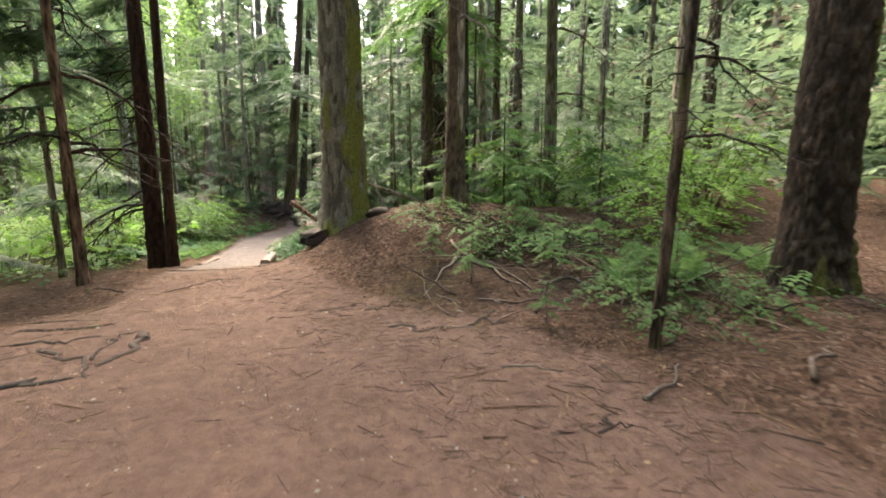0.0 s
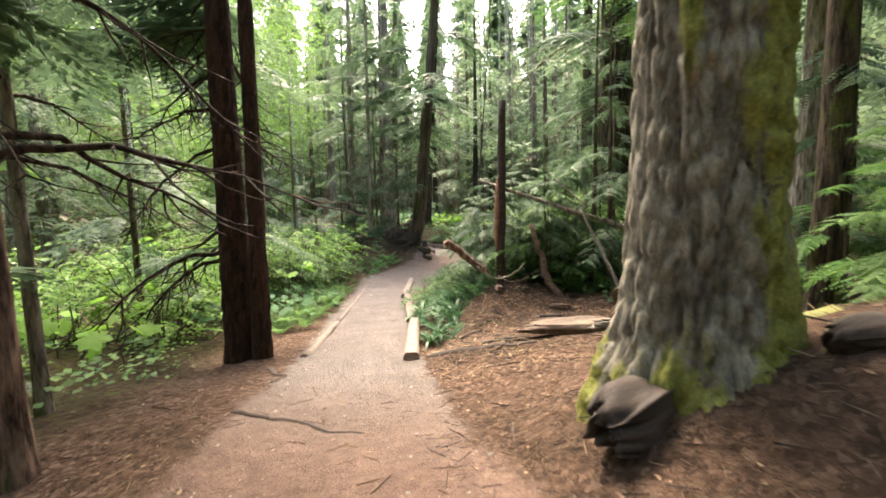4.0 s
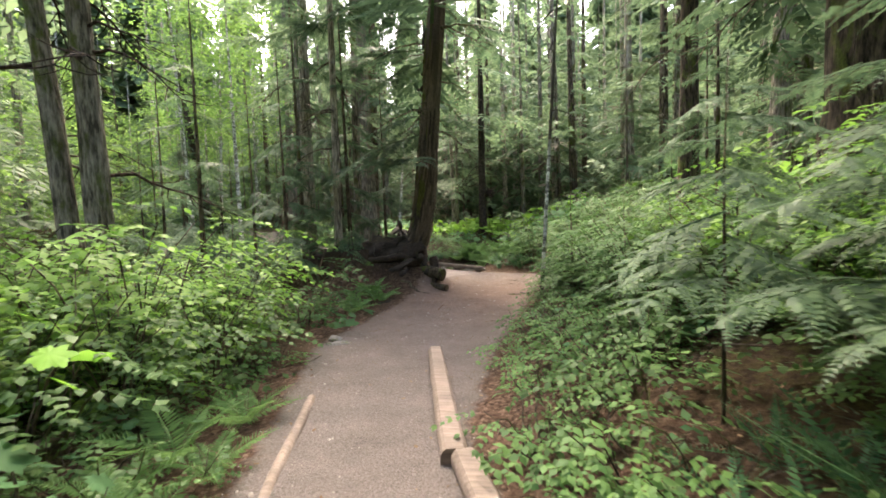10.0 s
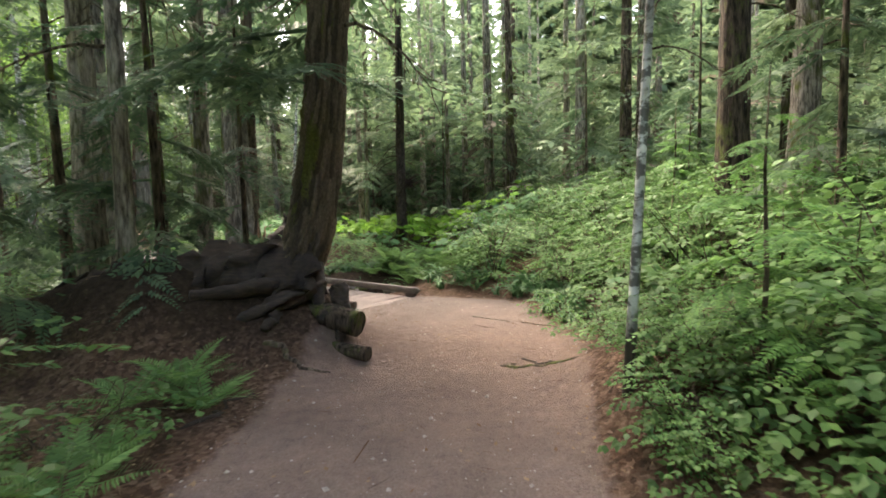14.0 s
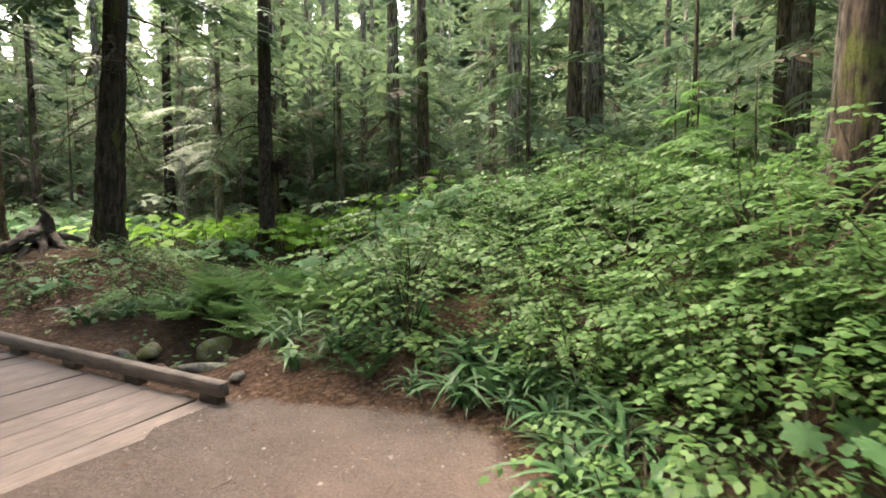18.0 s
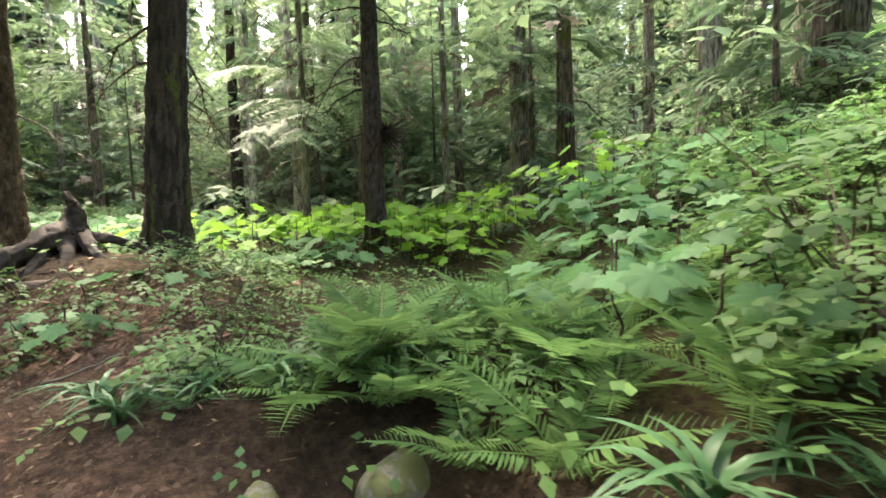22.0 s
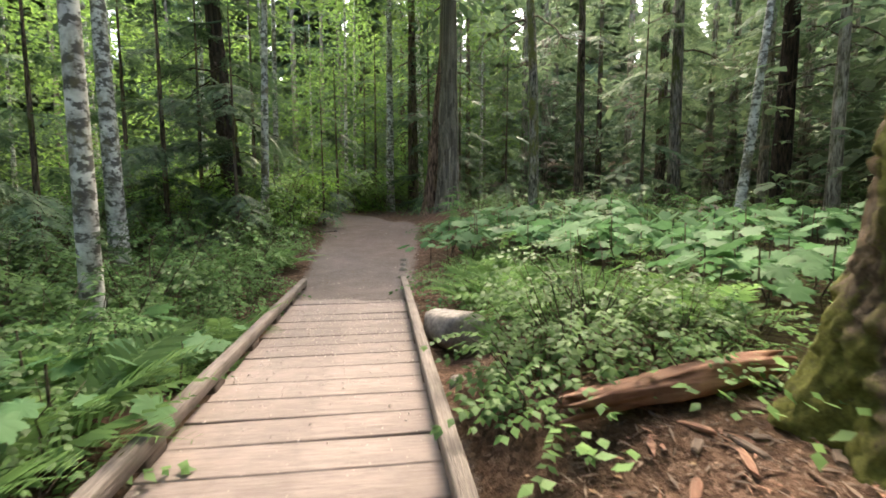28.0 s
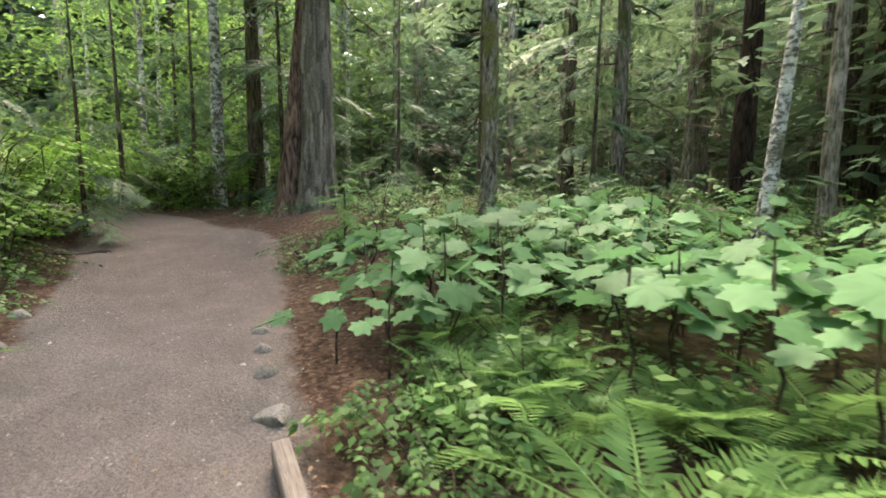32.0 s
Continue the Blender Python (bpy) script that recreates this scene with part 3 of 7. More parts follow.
def boardwalk(start, end, width, z0, z1, rail_height, planks, bare, label):
    """Cross planks on two beams, with a kerb rail on blocks along both sides."""
    (x0, y0), (x1, y1) = start, end
    long = math.hypot(x1 - x0, y1 - y0)
    turn = math.degrees(math.atan2(y1 - y0, x1 - x0))
    tilt = -math.degrees(math.atan2(z1 - z0, long))
    deck = empty("boardwalk", x0, y0, z0)
    deck.matrix_basis = pose(x0, y0, z0, 0, tilt, turn)
    tagged(deck, label, "boardwalk")
    wide = long / planks
    kinds = []
    for k in range(4):
        bm = box(width, wide - 0.012, 0.05, 0.004, k)
        bmesh.ops.rotate(bm, matrix=Matrix.Rotation(radians(90), 3, "Z"), verts=bm.verts)
        me = bpy.data.meshes.new("plank")
        bm.to_mesh(me)
        bm.free()
        me.materials.append(M_PLANK)
        kinds.append(me)
    for k in range(bare):
        put("plank", kinds[k % 4], deck, pose((k + 0.5) * wide, rng.uniform(-0.012, 0.012), -0.02 + rng.uniform(-0.004, 0.004), rng.uniform(-0.4, 0.4), 0, rng.uniform(-0.4, 0.4)))
    for side in (-1, 1):
        beam = part("beam", box(long, 0.12, 0.2, 0.004, side), M_RAIL_DARK, deck)
        beam.matrix_basis = pose(long / 2, side * (width / 2 - 0.2), -0.15)
        rail = part("rail", box(long, 0.09, rail_height * 0.62, 0.006, side + 4), M_RAIL, deck, "weathered timber kerb rail with worn edges")
        rail.matrix_basis = pose(long / 2, side * (width / 2 + 0.02), rail_height * 0.69 + 0.005)
        blocks = max(3, round(long / 0.9))
        for k in range(blocks):
            b = part("block", box(0.22, 0.085, rail_height * 0.4, 0.004, k), M_RAIL_DARK, rail)
            b.matrix_basis = pose(-long / 2 + 0.15 + (long - 0.3) * k / (blocks - 1), 0, -rail_height * 0.48)
    return deck


boardwalk((-7.0, 25.95), (-10.4, 28.65), 1.56, -1.06, -1.02, 0.19, 14, 14, "low timber footbridge of worn planks with kerb rails over the creek")
boardwalk((-14.22, 31.62), (-18.28, 36.04), 1.5, -0.79, -0.77, 0.16, 20, 17, "long plank boardwalk with weathered kerb rails, dusty with dirt")


# ---- plant parts ----
def bough_points(length, pairs, lod, coarse=None):
    """One hemlock bough along +x: a drooping axis with flat sprays."""
    s = Soup()
    rise = rng.uniform(0.0, 0.12)

    def axis_at(k):
        return np.array([length * k, 0, length * (rise * k - 0.32 * k * k)])
    if lod:
        for i in range(pairs):
            k = (i + 1.0) / pairs
            r = 0.5 * length * (1 - 0.72 * k) * (0.5 + 0.5 * min(k * 4, 1)) + 0.06
            for side in (-1, 1):
                v, f = coarse[rng.integers(len(coarse))]
                s.add(turned(v, side * radians(rng.uniform(40, 68)), rng.uniform(-0.3, 0.0), rng.uniform(-0.3, 0.3), r, axis_at(k)), f)
    else:
        for i in range(pairs):
            k = 0.12 + 0.88 * (i + 0.5) / pairs
            r = 0.55 * length * (1 - 0.75 * k) * (0.5 + 0.5 * min(k * 4, 1)) + 0.08
            for side in (-1, 1):
                v, f = SPRAYS[rng.integers(len(SPRAYS))]
                s.add(turned(v, side * radians(rng.uniform(38, 66)), rng.uniform(-0.35, 0.0), rng.uniform(-0.3, 0.3), r, axis_at(k)), f)
        v, f = SPRAYS[0]
        s.add(turned(v, 0, -0.4, 0, 0.25 * length, axis_at(0.85)), f)
    if not lod:
        s.add(*tube([axis_at(k) for k in (0, 0.4, 1)], [0.012 * length, 0.007 * length, 0.001], 3, False))
    return np.concatenate(s.v), np.concatenate(s.f)


SPRAYS = [spray(1.0, 11, sliver, 0.27, 60, 0.25, "spear", 0.24) for _ in range(4)]
FAR_SPRAYS = [spray(1.0, 2, sliver, 0.75, 48, 0.2, "spear", 0.27) for _ in range(4)]
MID_SPRAYS = [spray(1.0, 4, sliver, 0.5, 52, 0.22, "spear", 0.22) for _ in range(4)]
BOUGHS = [bough_points(1.0, 8, False) for _ in range(5)]
THIN_BOUGHS = [bough_points(1.0, 3, True, FAR_SPRAYS) for _ in range(5)]
FAR_BOUGHS = [bough_points(1.0, 4, True, FAR_SPRAYS) for _ in range(5)]
MID_BOUGHS = [bough_points(1.0, 5, True, MID_SPRAYS) for _ in range(5)]


def crown_mesh(name, mat, low, top, reach, count, boughs, power=0.75, gather=1.35):
    s = Soup()
    for i in range(count):
        k = (i + rng.uniform(0, 1)) / count
        z = low + (top - low) * k ** gather
        r = reach * ((1 - k) ** power * rng.uniform(0.65, 1.15) + 0.1)
        v, f = boughs[rng.integers(len(boughs))]
        s.add(turned(v, i * 2.4 + rng.uniform(-0.5, 0.5), rng.uniform(-0.35, 0.12), rng.uniform(-0.2, 0.2), r, (0, 0, z)), f)
    return s.mesh(name, mat)


def leafy_crown(name, mat, low, top, reach, count, leaf):
    """A broadleaf crown: leaves in loose clumps with gaps between."""
    s = Soup()
    t = np.array([(0, 0, 0), (leaf * 0.55, leaf * 0.36, 0.02), (leaf, 0, -0.03), (leaf * 0.55, -leaf * 0.36, 0.02)])
    f = np.array([(0, 1, 2), (0, 2, 3)])
    for _ in range(count):
        k = rng.uniform(0, 1)
        z, a = low + (top - low) * k, rng.uniform(0, 6.28)
        d = reach * math.sin(math.pi * (0.15 + 0.8 * k)) * rng.uniform(0.25, 1.0)
        c = np.array([math.cos(a) * d, math.sin(a) * d, z])
        for _ in range(14):
            s.add(turned(t, rng.uniform(0, 6.28), rng.uniform(-0.6, 0.3), rng.uniform(-0.5, 0.5), rng.uniform(0.7, 1.3), c + rng.normal(0, 0.28, 3) * (1.2, 1.2, 0.6)), f)
    return s.mesh(name, mat)


def trunk_mesh(name, mat, high, radius, lean=(0, 0), flare=0.6, sides=18, rough=0.1, ridges=7, seed=0, bow=0.0, cut=False):
    """A tapering trunk with a flared foot and uneven, ridged bark."""
    k = np.concatenate([np.linspace(0, 0.12, 9), np.linspace(0.16, 1, 18)])
    z = -0.45 + (high + 0.45) * k
    up = np.maximum(z, 0)
    r = radius * (1 - (0.25 if cut else 0.88) * k ** 0.9) + radius * flare * np.exp(-np.maximum(z + 0.2, 0) / (0.9 * radius + 0.12))
    p = np.stack([lean[0] * up + bow * np.sin(up * 0.45), lean[1] * up + 0.4 * bow * np.cos(up * 0.6) - 0.4 * bow, z], -1)
    v, f = tube(p, r, sides, True, rough, ridges, seed)
    return tri_mesh(name, v, f, mat, True)


def scatter01(i, j, seed):
    h = np.sin(i * 127.1 + j * 311.7 + seed * 74.7) * 43758.5453
    return h - np.floor(h)


def plates(u, v, wrap, seed):
    """Cells on a rolled-up grid: how far from the nearest joint, and a number for each cell."""
    iu, iv = np.floor(u), np.floor(v)
    first, second, who = np.full(u.shape, 9.0), np.full(u.shape, 9.0), np.zeros(u.shape)
    for a in (-1, 0, 1):
        for c in (-1, 0, 1):
            ci, cj = iu + a, iv + c
            k = ci % wrap
            d = np.hypot(u - ci - 0.5 - 0.8 * (scatter01(k, cj, seed) - 0.5), v - cj - 0.5 - 0.8 * (scatter01(k, cj, seed + 9) - 0.5))
            closer = d < first
            second = np.where(closer, first, np.minimum(second, d))
            who = np.where(closer, scatter01(k, cj, seed + 21), who)
            first = np.where(closer, d, first)
    return second - first, who


def great_trunk(mat, high, radius, lean=(0, 0), flare=0.5, flare_high=0.35, lobes=5, lobe=0.25, cell=(0.06, 0.12), depth=0.022, moss=0.0, moss_high=1.0, moss_side=None, sweep=(0, 0, 0.5), flute=(0, 0), seed=0.0, sides=96, top=4.6):
    """A near trunk with real bark plates and furrows, a lobed foot and cushions of moss."""
    zs = np.concatenate([np.linspace(-0.6, top, int((top + 0.6) / 0.04)), np.linspace(top + 0.4, high, 12)])
    th = np.linspace(0, 2 * math.pi, sides, endpoint=False)
    Z, TH = np.meshgrid(zs, th, indexing="ij")
    up = np.maximum(Z, 0)
    soft = np.array([[noise.fractal(Vector((math.cos(a) * 1.3 + seed, math.sin(a) * 1.3, z * 0.9)), 0.8, 2.0, 4) for a in th] for z in zs])
    r = radius * (1 - 0.85 * np.clip(Z / high, 0, 1) ** 0.9) * (1 + 0.09 * soft + flute[1] * np.cos(flute[0] * TH + seed))
    r = r + radius * flare * np.exp(-np.maximum(Z + 0.15, 0) / flare_high) * (1 + lobe * np.cos(lobes * TH + seed + 0.9 * np.sin(2 * TH + seed)))
    wrap = max(6, round(2 * math.pi * radius / cell[0]))
    edge, who = plates(TH / (2 * math.pi) * wrap + 0.5 * soft, Z / cell[1] + 0.8 * soft, wrap, seed)
    r = r + 1.5 * depth * (smooth(edge / 0.26) * (0.6 + 0.7 * who) - 0.6) * np.clip(r / radius, 0.2, 1.2)
    grown = moss + 0.9 * soft + 0.75 * np.exp(-up / moss_high) - 0.35
    if moss_side is not None:
        grown = grown + 0.45 * np.cos(TH - radians(moss_side))
    grown = smooth(grown / 0.5) if moss > 0 else np.zeros(Z.shape)
    r = r + 0.02 * grown * (0.7 + scatter01(np.floor(TH * 17), np.floor(Z * 31), seed))
    cx = lean[0] * up + sweep[0] * np.exp(-up / sweep[2])
    cy = lean[1] * up + sweep[1] * np.exp(-up / sweep[2])
    v = np.stack([cx + r * np.cos(TH), cy + r * np.sin(TH), Z], -1).reshape(-1, 3)
    i, j = np.meshgrid(np.arange(len(zs) - 1), np.arange(sides), indexing="ij")
    q0, q1 = i * sides + j, i * sides + (j + 1) % sides
    me = tri_mesh("trunk", v, np.stack([q0, q1, q1 + sides, q0 + sides], -1).reshape(-1, 4), mat, True)
    for key, data in (("plate", who), ("moss", grown)):
        me.attributes.new(key, "FLOAT", "POINT").data.foreach_set("value", data.ravel().astype(np.float32))
    return me


def limb_mesh(name, mat, length, droop, seed):
    """A bare drooping dead limb with a few side twigs."""
    s = Soup()
    p = bent((0, 0, 0), (length, 0, -droop * length), -0.12 * length, 0.035 * length, 8, seed)
    s.add(*tube(p, np.linspace(0.022, 0.004, 8) * length ** 0.5, 5, False))
    g = np.random.default_rng(seed + 50)
    for k in range(3, 8):
        for side in (-1, 1):
            q = p[k] + (g.uniform(0.1, 0.3) * length, side * g.uniform(0.15, 0.35) * length, -g.uniform(0.0, 0.3) * length)
            s.add(*tube(bent(p[k], q, 0.02, 0.02, 4, seed + k), np.linspace(0.008, 0.002, 4) * length ** 0.5, 3, False))
    return s.mesh(name, mat, True)


DEAD_BOUGHS = {m.name: [limb_mesh("limb", m, 1.0, 0.35 + 0.15 * k, 11 * k + 3) for k in range(3)] for m in (M_BARK_DARK, M_BARK, M_DEADWOOD_GREY)}


def add_limbs(tree, count, low, high, length, mat, radius=0.1, lean=(0, 0), toward=None):
    kinds = DEAD_BOUGHS[mat.name]
    for _ in range(count):
        z = rng.uniform(low, high)
        a = rng.uniform(0, 360) if toward is None else rng.normal(toward, 45)
        m = pose(lean[0] * z, lean[1] * z, z, 0, rng.uniform(-12, 14), a) @ Matrix.Translation((radius * 0.6, 0, 0)) @ Matrix.Scale(length * rng.uniform(0.6, 1.25), 4)
        put("limb", kinds[rng.integers(3)], tree, m)


CROWNS = [crown_mesh("crown", M_NEEDLE, 0.0, 12.0, 2.6, 26, BOUGHS) for _ in range(2)]
CHEAP_CROWNS = [crown_mesh("crown", M_FAR_HAZE, 0.0, 14.0, 3.1, 42, FAR_BOUGHS) for _ in range(3)]
FAR_CROWNS = [crown_mesh("crown", M_FAR_HAZE, 0.0, 14.0, 2.9, 40, MID_BOUGHS) for _ in range(3)]
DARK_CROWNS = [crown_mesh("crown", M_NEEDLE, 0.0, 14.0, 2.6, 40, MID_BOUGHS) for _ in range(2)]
FINE_CROWNS = [crown_mesh("crown", M_FAR_HAZE, 0.0, 13.0, 2.5, 20, BOUGHS) for _ in range(2)]
ALDER_CROWNS = [leafy_crown("crown", M_ALDER, 0.0, 9.5, 2.7, 150, 0.165) for _ in range(3)]
# grown crowns in the young needles' colour, standing in for light on them
LIT_CROWNS = [crown_mesh("crown", M_NEEDLE_LIGHT, 0.0, 12.0, 2.6, 22, BOUGHS) for _ in range(2)]
SAPLINGS = [crown_mesh("crown", M_NEEDLE_LIGHT, 0.15, 1.9, 0.95, 14, BOUGHS, 0.55, 0.95) for _ in range(3)]
MID_CROWNS = [crown_mesh("crown", M_NEEDLE, 0.3, 7.0, 1.9, 17, BOUGHS, 0.7, 1.1) for _ in range(2)]
SAPLINGS_DARK = [crown_mesh("crown", M_NEEDLE, 0.2, 2.6, 1.25, 18, BOUGHS, 0.55, 0.95) for _ in range(2)]


BOUGH_MESHES = [tri_mesh("bough", *BOUGHS[k], M_NEEDLE) for k in range(4)]


def hang(tree, count, low, high, length, toward, fan, radius=0.1, lean=(0, 0)):
    """Living boughs that hang from a bare trunk, mostly to one side."""
    for _ in range(count):
        z = rng.uniform(low, high)
        m = pose(lean[0] * z, lean[1] * z, z, 0, rng.uniform(-6, 16), rng.normal(toward, fan)) @ Matrix.Translation((radius * 0.6, 0, 0)) @ Matrix.Scale(length * rng.uniform(0.6, 1.25), 4)
        put("bough", BOUGH_MESHES[rng.integers(4)], tree, m)


def conifer(x, y, radius, high, mat, label, lean=(0, 0), flare=0.6, crown=None, crown_low=4.0, crown_size=1.0, limbs=0, limb_low=1.0, limb_high=4.5, limb_length=1.2, limb_mat=None, rough=0.1, ridges=7, bow=0.0, sides=20, sink=0.0, trunk=None):
    z = height(x, y) - sink
    tree = tagged(empty("conifer_tree", x, y, z), label, "tree")
    put("trunk", trunk or trunk_mesh("trunk", mat, high, radius, lean, flare, sides, rough, ridges, x * 3 + y, bow), tree)
    if crown is not None:
        m = pose(lean[0] * crown_low, lean[1] * crown_low, crown_low, 0, 0, rng.uniform(0, 360)) @ Matrix.Scale(crown_size, 4)
        put("crown", crown, tree, m)
    if limbs:
        add_limbs(tree, limbs, limb_low, limb_high, limb_length, limb_mat or M_BARK, radius, lean)
    return tree


# small broad leaves on flat twigs
def oval(length, width):
    return np.array([(0, 0, 0), (length * 0.3, width * 0.9, 0.15 * width), (length * 0.3, -width * 0.9, 0.15 * width), (length * 0.7, width * 0.8, 0), (length * 0.7, -width * 0.8, 0), (length, 0, -0.1 * length)]), np.array([(0, 2, 1), (1, 2, 3), (2, 4, 3), (3, 4, 5)])


def twig_points(length, leaves, leaf, shape=None):
    s = Soup()
    v, f = shape(leaf, leaf * 0.38) if shape else sliver(leaf, leaf * 0.34, 0.15)
    for i in range(leaves):
        k = (i + 1) / leaves
        for side in (-1, 1):
            s.add(turned(v, side * radians(rng.uniform(35, 75)), rng.uniform(-0.45, 0.1), rng.uniform(-0.35, 0.35), rng.uniform(0.7, 1.2), (length * k, 0, -0.2 * length * k * k)), f)
    s.add(turned(v, 0, -0.3, 0, 1, (length, 0, -0.2 * length)), f)
    return np.concatenate(s.v), np.concatenate(s.f)


TWIGS = [twig_points(1.0, 6, 0.17) for _ in range(4)]
FULL_TWIGS = [twig_points(1.0, 7, 0.155, oval) for _ in range(4)]


def shrub_meshes(mat, high, reach, branches, twigs=9, kinds=TWIGS):
    wood, leaves = Soup(), Soup()
    for b in range(branches):
        a = b * 2.4 + rng.uniform(-0.4, 0.4)
        d = reach * rng.uniform(0.45, 1.05)
        tip = np.array([math.cos(a) * d, math.sin(a) * d, high * rng.uniform(0.5, 1.05)])
        p = bent((rng.uniform(-0.1, 0.1), rng.uniform(-0.1, 0.1), -0.1), tip, -0.14 * high, 0.03, 8, int(rng.integers(9999)))
        wood.add(*tube(p[::2], np.linspace(0.008, 0.003, 4), 3, False))
        for t in range(twigs):
            i = 1 + int(t * 6 / twigs)
            c = p[min(i, 7)] + rng.normal(0, 0.03, 3)
            v, f = kinds[rng.integers(4)]
            leaves.add(turned(v, a + rng.uniform(-1.5, 1.5), rng.uniform(-0.18, 0.12), rng.uniform(-0.25, 0.25), rng.uniform(0.26, 0.44), c), f)
    return wood.mesh("wood", M_BARK), leaves.mesh("foliage", mat)


SHRUBS = [shrub_meshes(M_SHRUB, 1.0, 0.78, 11, 8) for _ in range(4)]
FULL_SHRUBS = [shrub_meshes(M_SHRUB, 0.95, 0.8, 12, 9, FULL_TWIGS) for _ in range(4)]
LOW_SHRUBS = [shrub_meshes(M_SHRUB, 0.42, 0.5, 8, 4) for _ in range(3)]
# yellow-green salmonberry leaves, lightened further to hold sunlight in the colour
SUNLIT_SHRUBS = [shrub_meshes(leaf_material("sunlit_shrub_leaves", (0.11, 0.23, 0.04), (0.22, 0.38, 0.07), 0.48, 0.4), 1.1, 0.8, 12, 9) for _ in range(2)]


def maple_leaf(mat, seed):
    """A broad palmate leaf of seven pointed, toothed lobes, its stalk end at the origin."""
    g = np.random.default_rng(seed)
    edge = []
    for lobe, reach in ((-142, 0.3), (-98, 0.42), (-48, 0.5), (0, 0.54), (48, 0.5), (98, 0.42), (142, 0.3)):
        for off, k in ((-22, 0.68), (-16, 0.78), (-11, 0.79), (-6, 0.92), (0, 1.0), (6, 0.92), (11, 0.79), (16, 0.78)):
            edge.append((radians(lobe + off * 1.05), reach * k * g.uniform(0.95, 1.05)))
    th, r = np.array(edge).T
    x, y = 0.34 + r * np.cos(th), r * np.sin(th)
    z = -0.35 * r ** 2 + 0.02 * np.cos(th * 7.2) + g.normal(0, 0.004, len(r))
    n = len(r)
    v = np.concatenate([[(0.34, 0, 0.0)], np.stack([x, y, z], -1), [(0.0, 0, -0.05)]])
    k = np.arange(1, n)
    f = np.concatenate([np.stack([np.zeros(n - 1, int), k, k + 1], -1), [(0, n, n + 1), (0, n + 1, 1)]])
    return tri_mesh("leaf", v, f, mat, True)


CLUB_LEAVES = {m.name: [maple_leaf(m, k) for k in range(3)] for m in (M_CLUB, M_CLUB_SUNLIT)}


def club_stem(high):
    s = Soup()
    s.add(*tube(bent((0, 0, -0.1), (0.05, 0.03, high), 0, 0.02, 6, 3), np.linspace(0.012, 0.007, 6), 5, False))
    return s.mesh("stem", M_BARK, True)


CLUB_STEM = club_stem(1.0)


def club(x, y, high, spread, leaves, size, mat, group):
    plant = tagged(empty("broadleaf_plant", x, y, height(x, y), rng.uniform(0, 360)), "devil's club with broad flat maple-shaped green leaves" if mat is M_CLUB else "yellow-green devil's club with broad lobed leaves, sunlight put into their colour", "plant", group)
    put("stem", CLUB_STEM, plant, Matrix.Diagonal((1, 1, high, 1)))
    for i in range(leaves):
        a, d = i * 137.5 + rng.uniform(-25, 25), 1.15 * spread * math.sqrt((i + 0.5) / leaves)
        m = pose(d * math.cos(radians(a)), d * math.sin(radians(a)), high * rng.uniform(0.72, 1.08) - 0.15 * d, 0, rng.uniform(4, 38), a) @ Matrix.Scale(size * rng.uniform(0.7, 1.2), 4)
        put("leaf", CLUB_LEAVES[mat.name][rng.integers(3)], plant, m @ pose(0, 0, 0, rng.uniform(-25, 25)))
    return plant


FRONDS = [tri_mesh("frond", *spray(1.0, 25, lance, 0.27, 78, 0.55, "fern", 0.075), M_FERN) for _ in range(3)]
SWORDS = [tri_mesh("frond", *spray(1.0, 22, sliver, 0.12, 74, 0.6, "fern", 0.17), M_GRASS) for _ in range(2)]


def fern(x, y, size, fronds, kinds, label, group):
    plant = tagged(empty("fern", x, y, height(x, y), rng.uniform(0, 360)), label, "fern", group)
    for i in range(fronds):
        m = pose(0, 0, 0.0, 0, -rng.uniform(38, 68), i * 360 / fronds + rng.uniform(-16, 16)) @ pose(0.02, 0, 0, rng.uniform(-15, 15)) @ Matrix.Scale(size * rng.uniform(0.75, 1.15), 4)
        put("frond", kinds[rng.integers(len(kinds))], plant, m)
    return plant


def strap_leaf(length, seed):
    """One long arching strap leaf with a keel, along +x."""
    g = np.random.default_rng(seed)
    k = np.linspace(0, 1, 7)
    out, z = length * (0.25 * k + 0.6 * k ** 2), length * (1.0 * k - g.uniform(0.65, 0.85) * k ** 2.2)
    half = g.uniform(0.018, 0.028) * np.sin(math.pi * (0.18 + 0.8 * k))
    v = np.concatenate([np.stack([out, -half, z + 0.25 * half], -1), np.stack([out, 0 * k, z], -1), np.stack([out, half, z + 0.25 * half], -1)])
    f = [(a + j, a + j + 1, a + j + 8, a + j + 7) for a in (0, 7) for j in range(6)]
    return tri_mesh("leaf", v, f, M_GRASS, True)


STRAPS = [strap_leaf(0.5, 70 + k) for k in range(5)]


# ---- the trees along the path ----
M_MOSS = stone_material("deep_moss", (0.06, 0.065, 0.018), (0.24, 0.24, 0.065), 0.4)
HEM = "tall hemlock with "
conifer(0.4, 10.0, 0.16, 17, M_BARK_DEEP, HEM + "low dense boughs over a root mound", (0, 0), 0.5, LIT_CROWNS[0], 4.6, 0.8)
conifer(-0.4, 13.0, 0.15, 16, M_BARK_DEEP, HEM + "low dense boughs over a root mound", (0, 0), 0.5, LIT_CROWNS[1], 5.0, 0.8)
t = conifer(-5.32, 6.72, 0.085, 13, M_BARK_RED, "slim reddish-brown conifer with bare dead lower limbs", (-0.03, 0.01), 0.7, DARK_CROWNS[0], 7.0, 0.6, 16, 1.7, 5.0, 1.3, M_BARK_DARK)
hang(t, 14, 1.1, 5.0, 1.5, 165, 32, 0.08, (-0.03, 0.01))
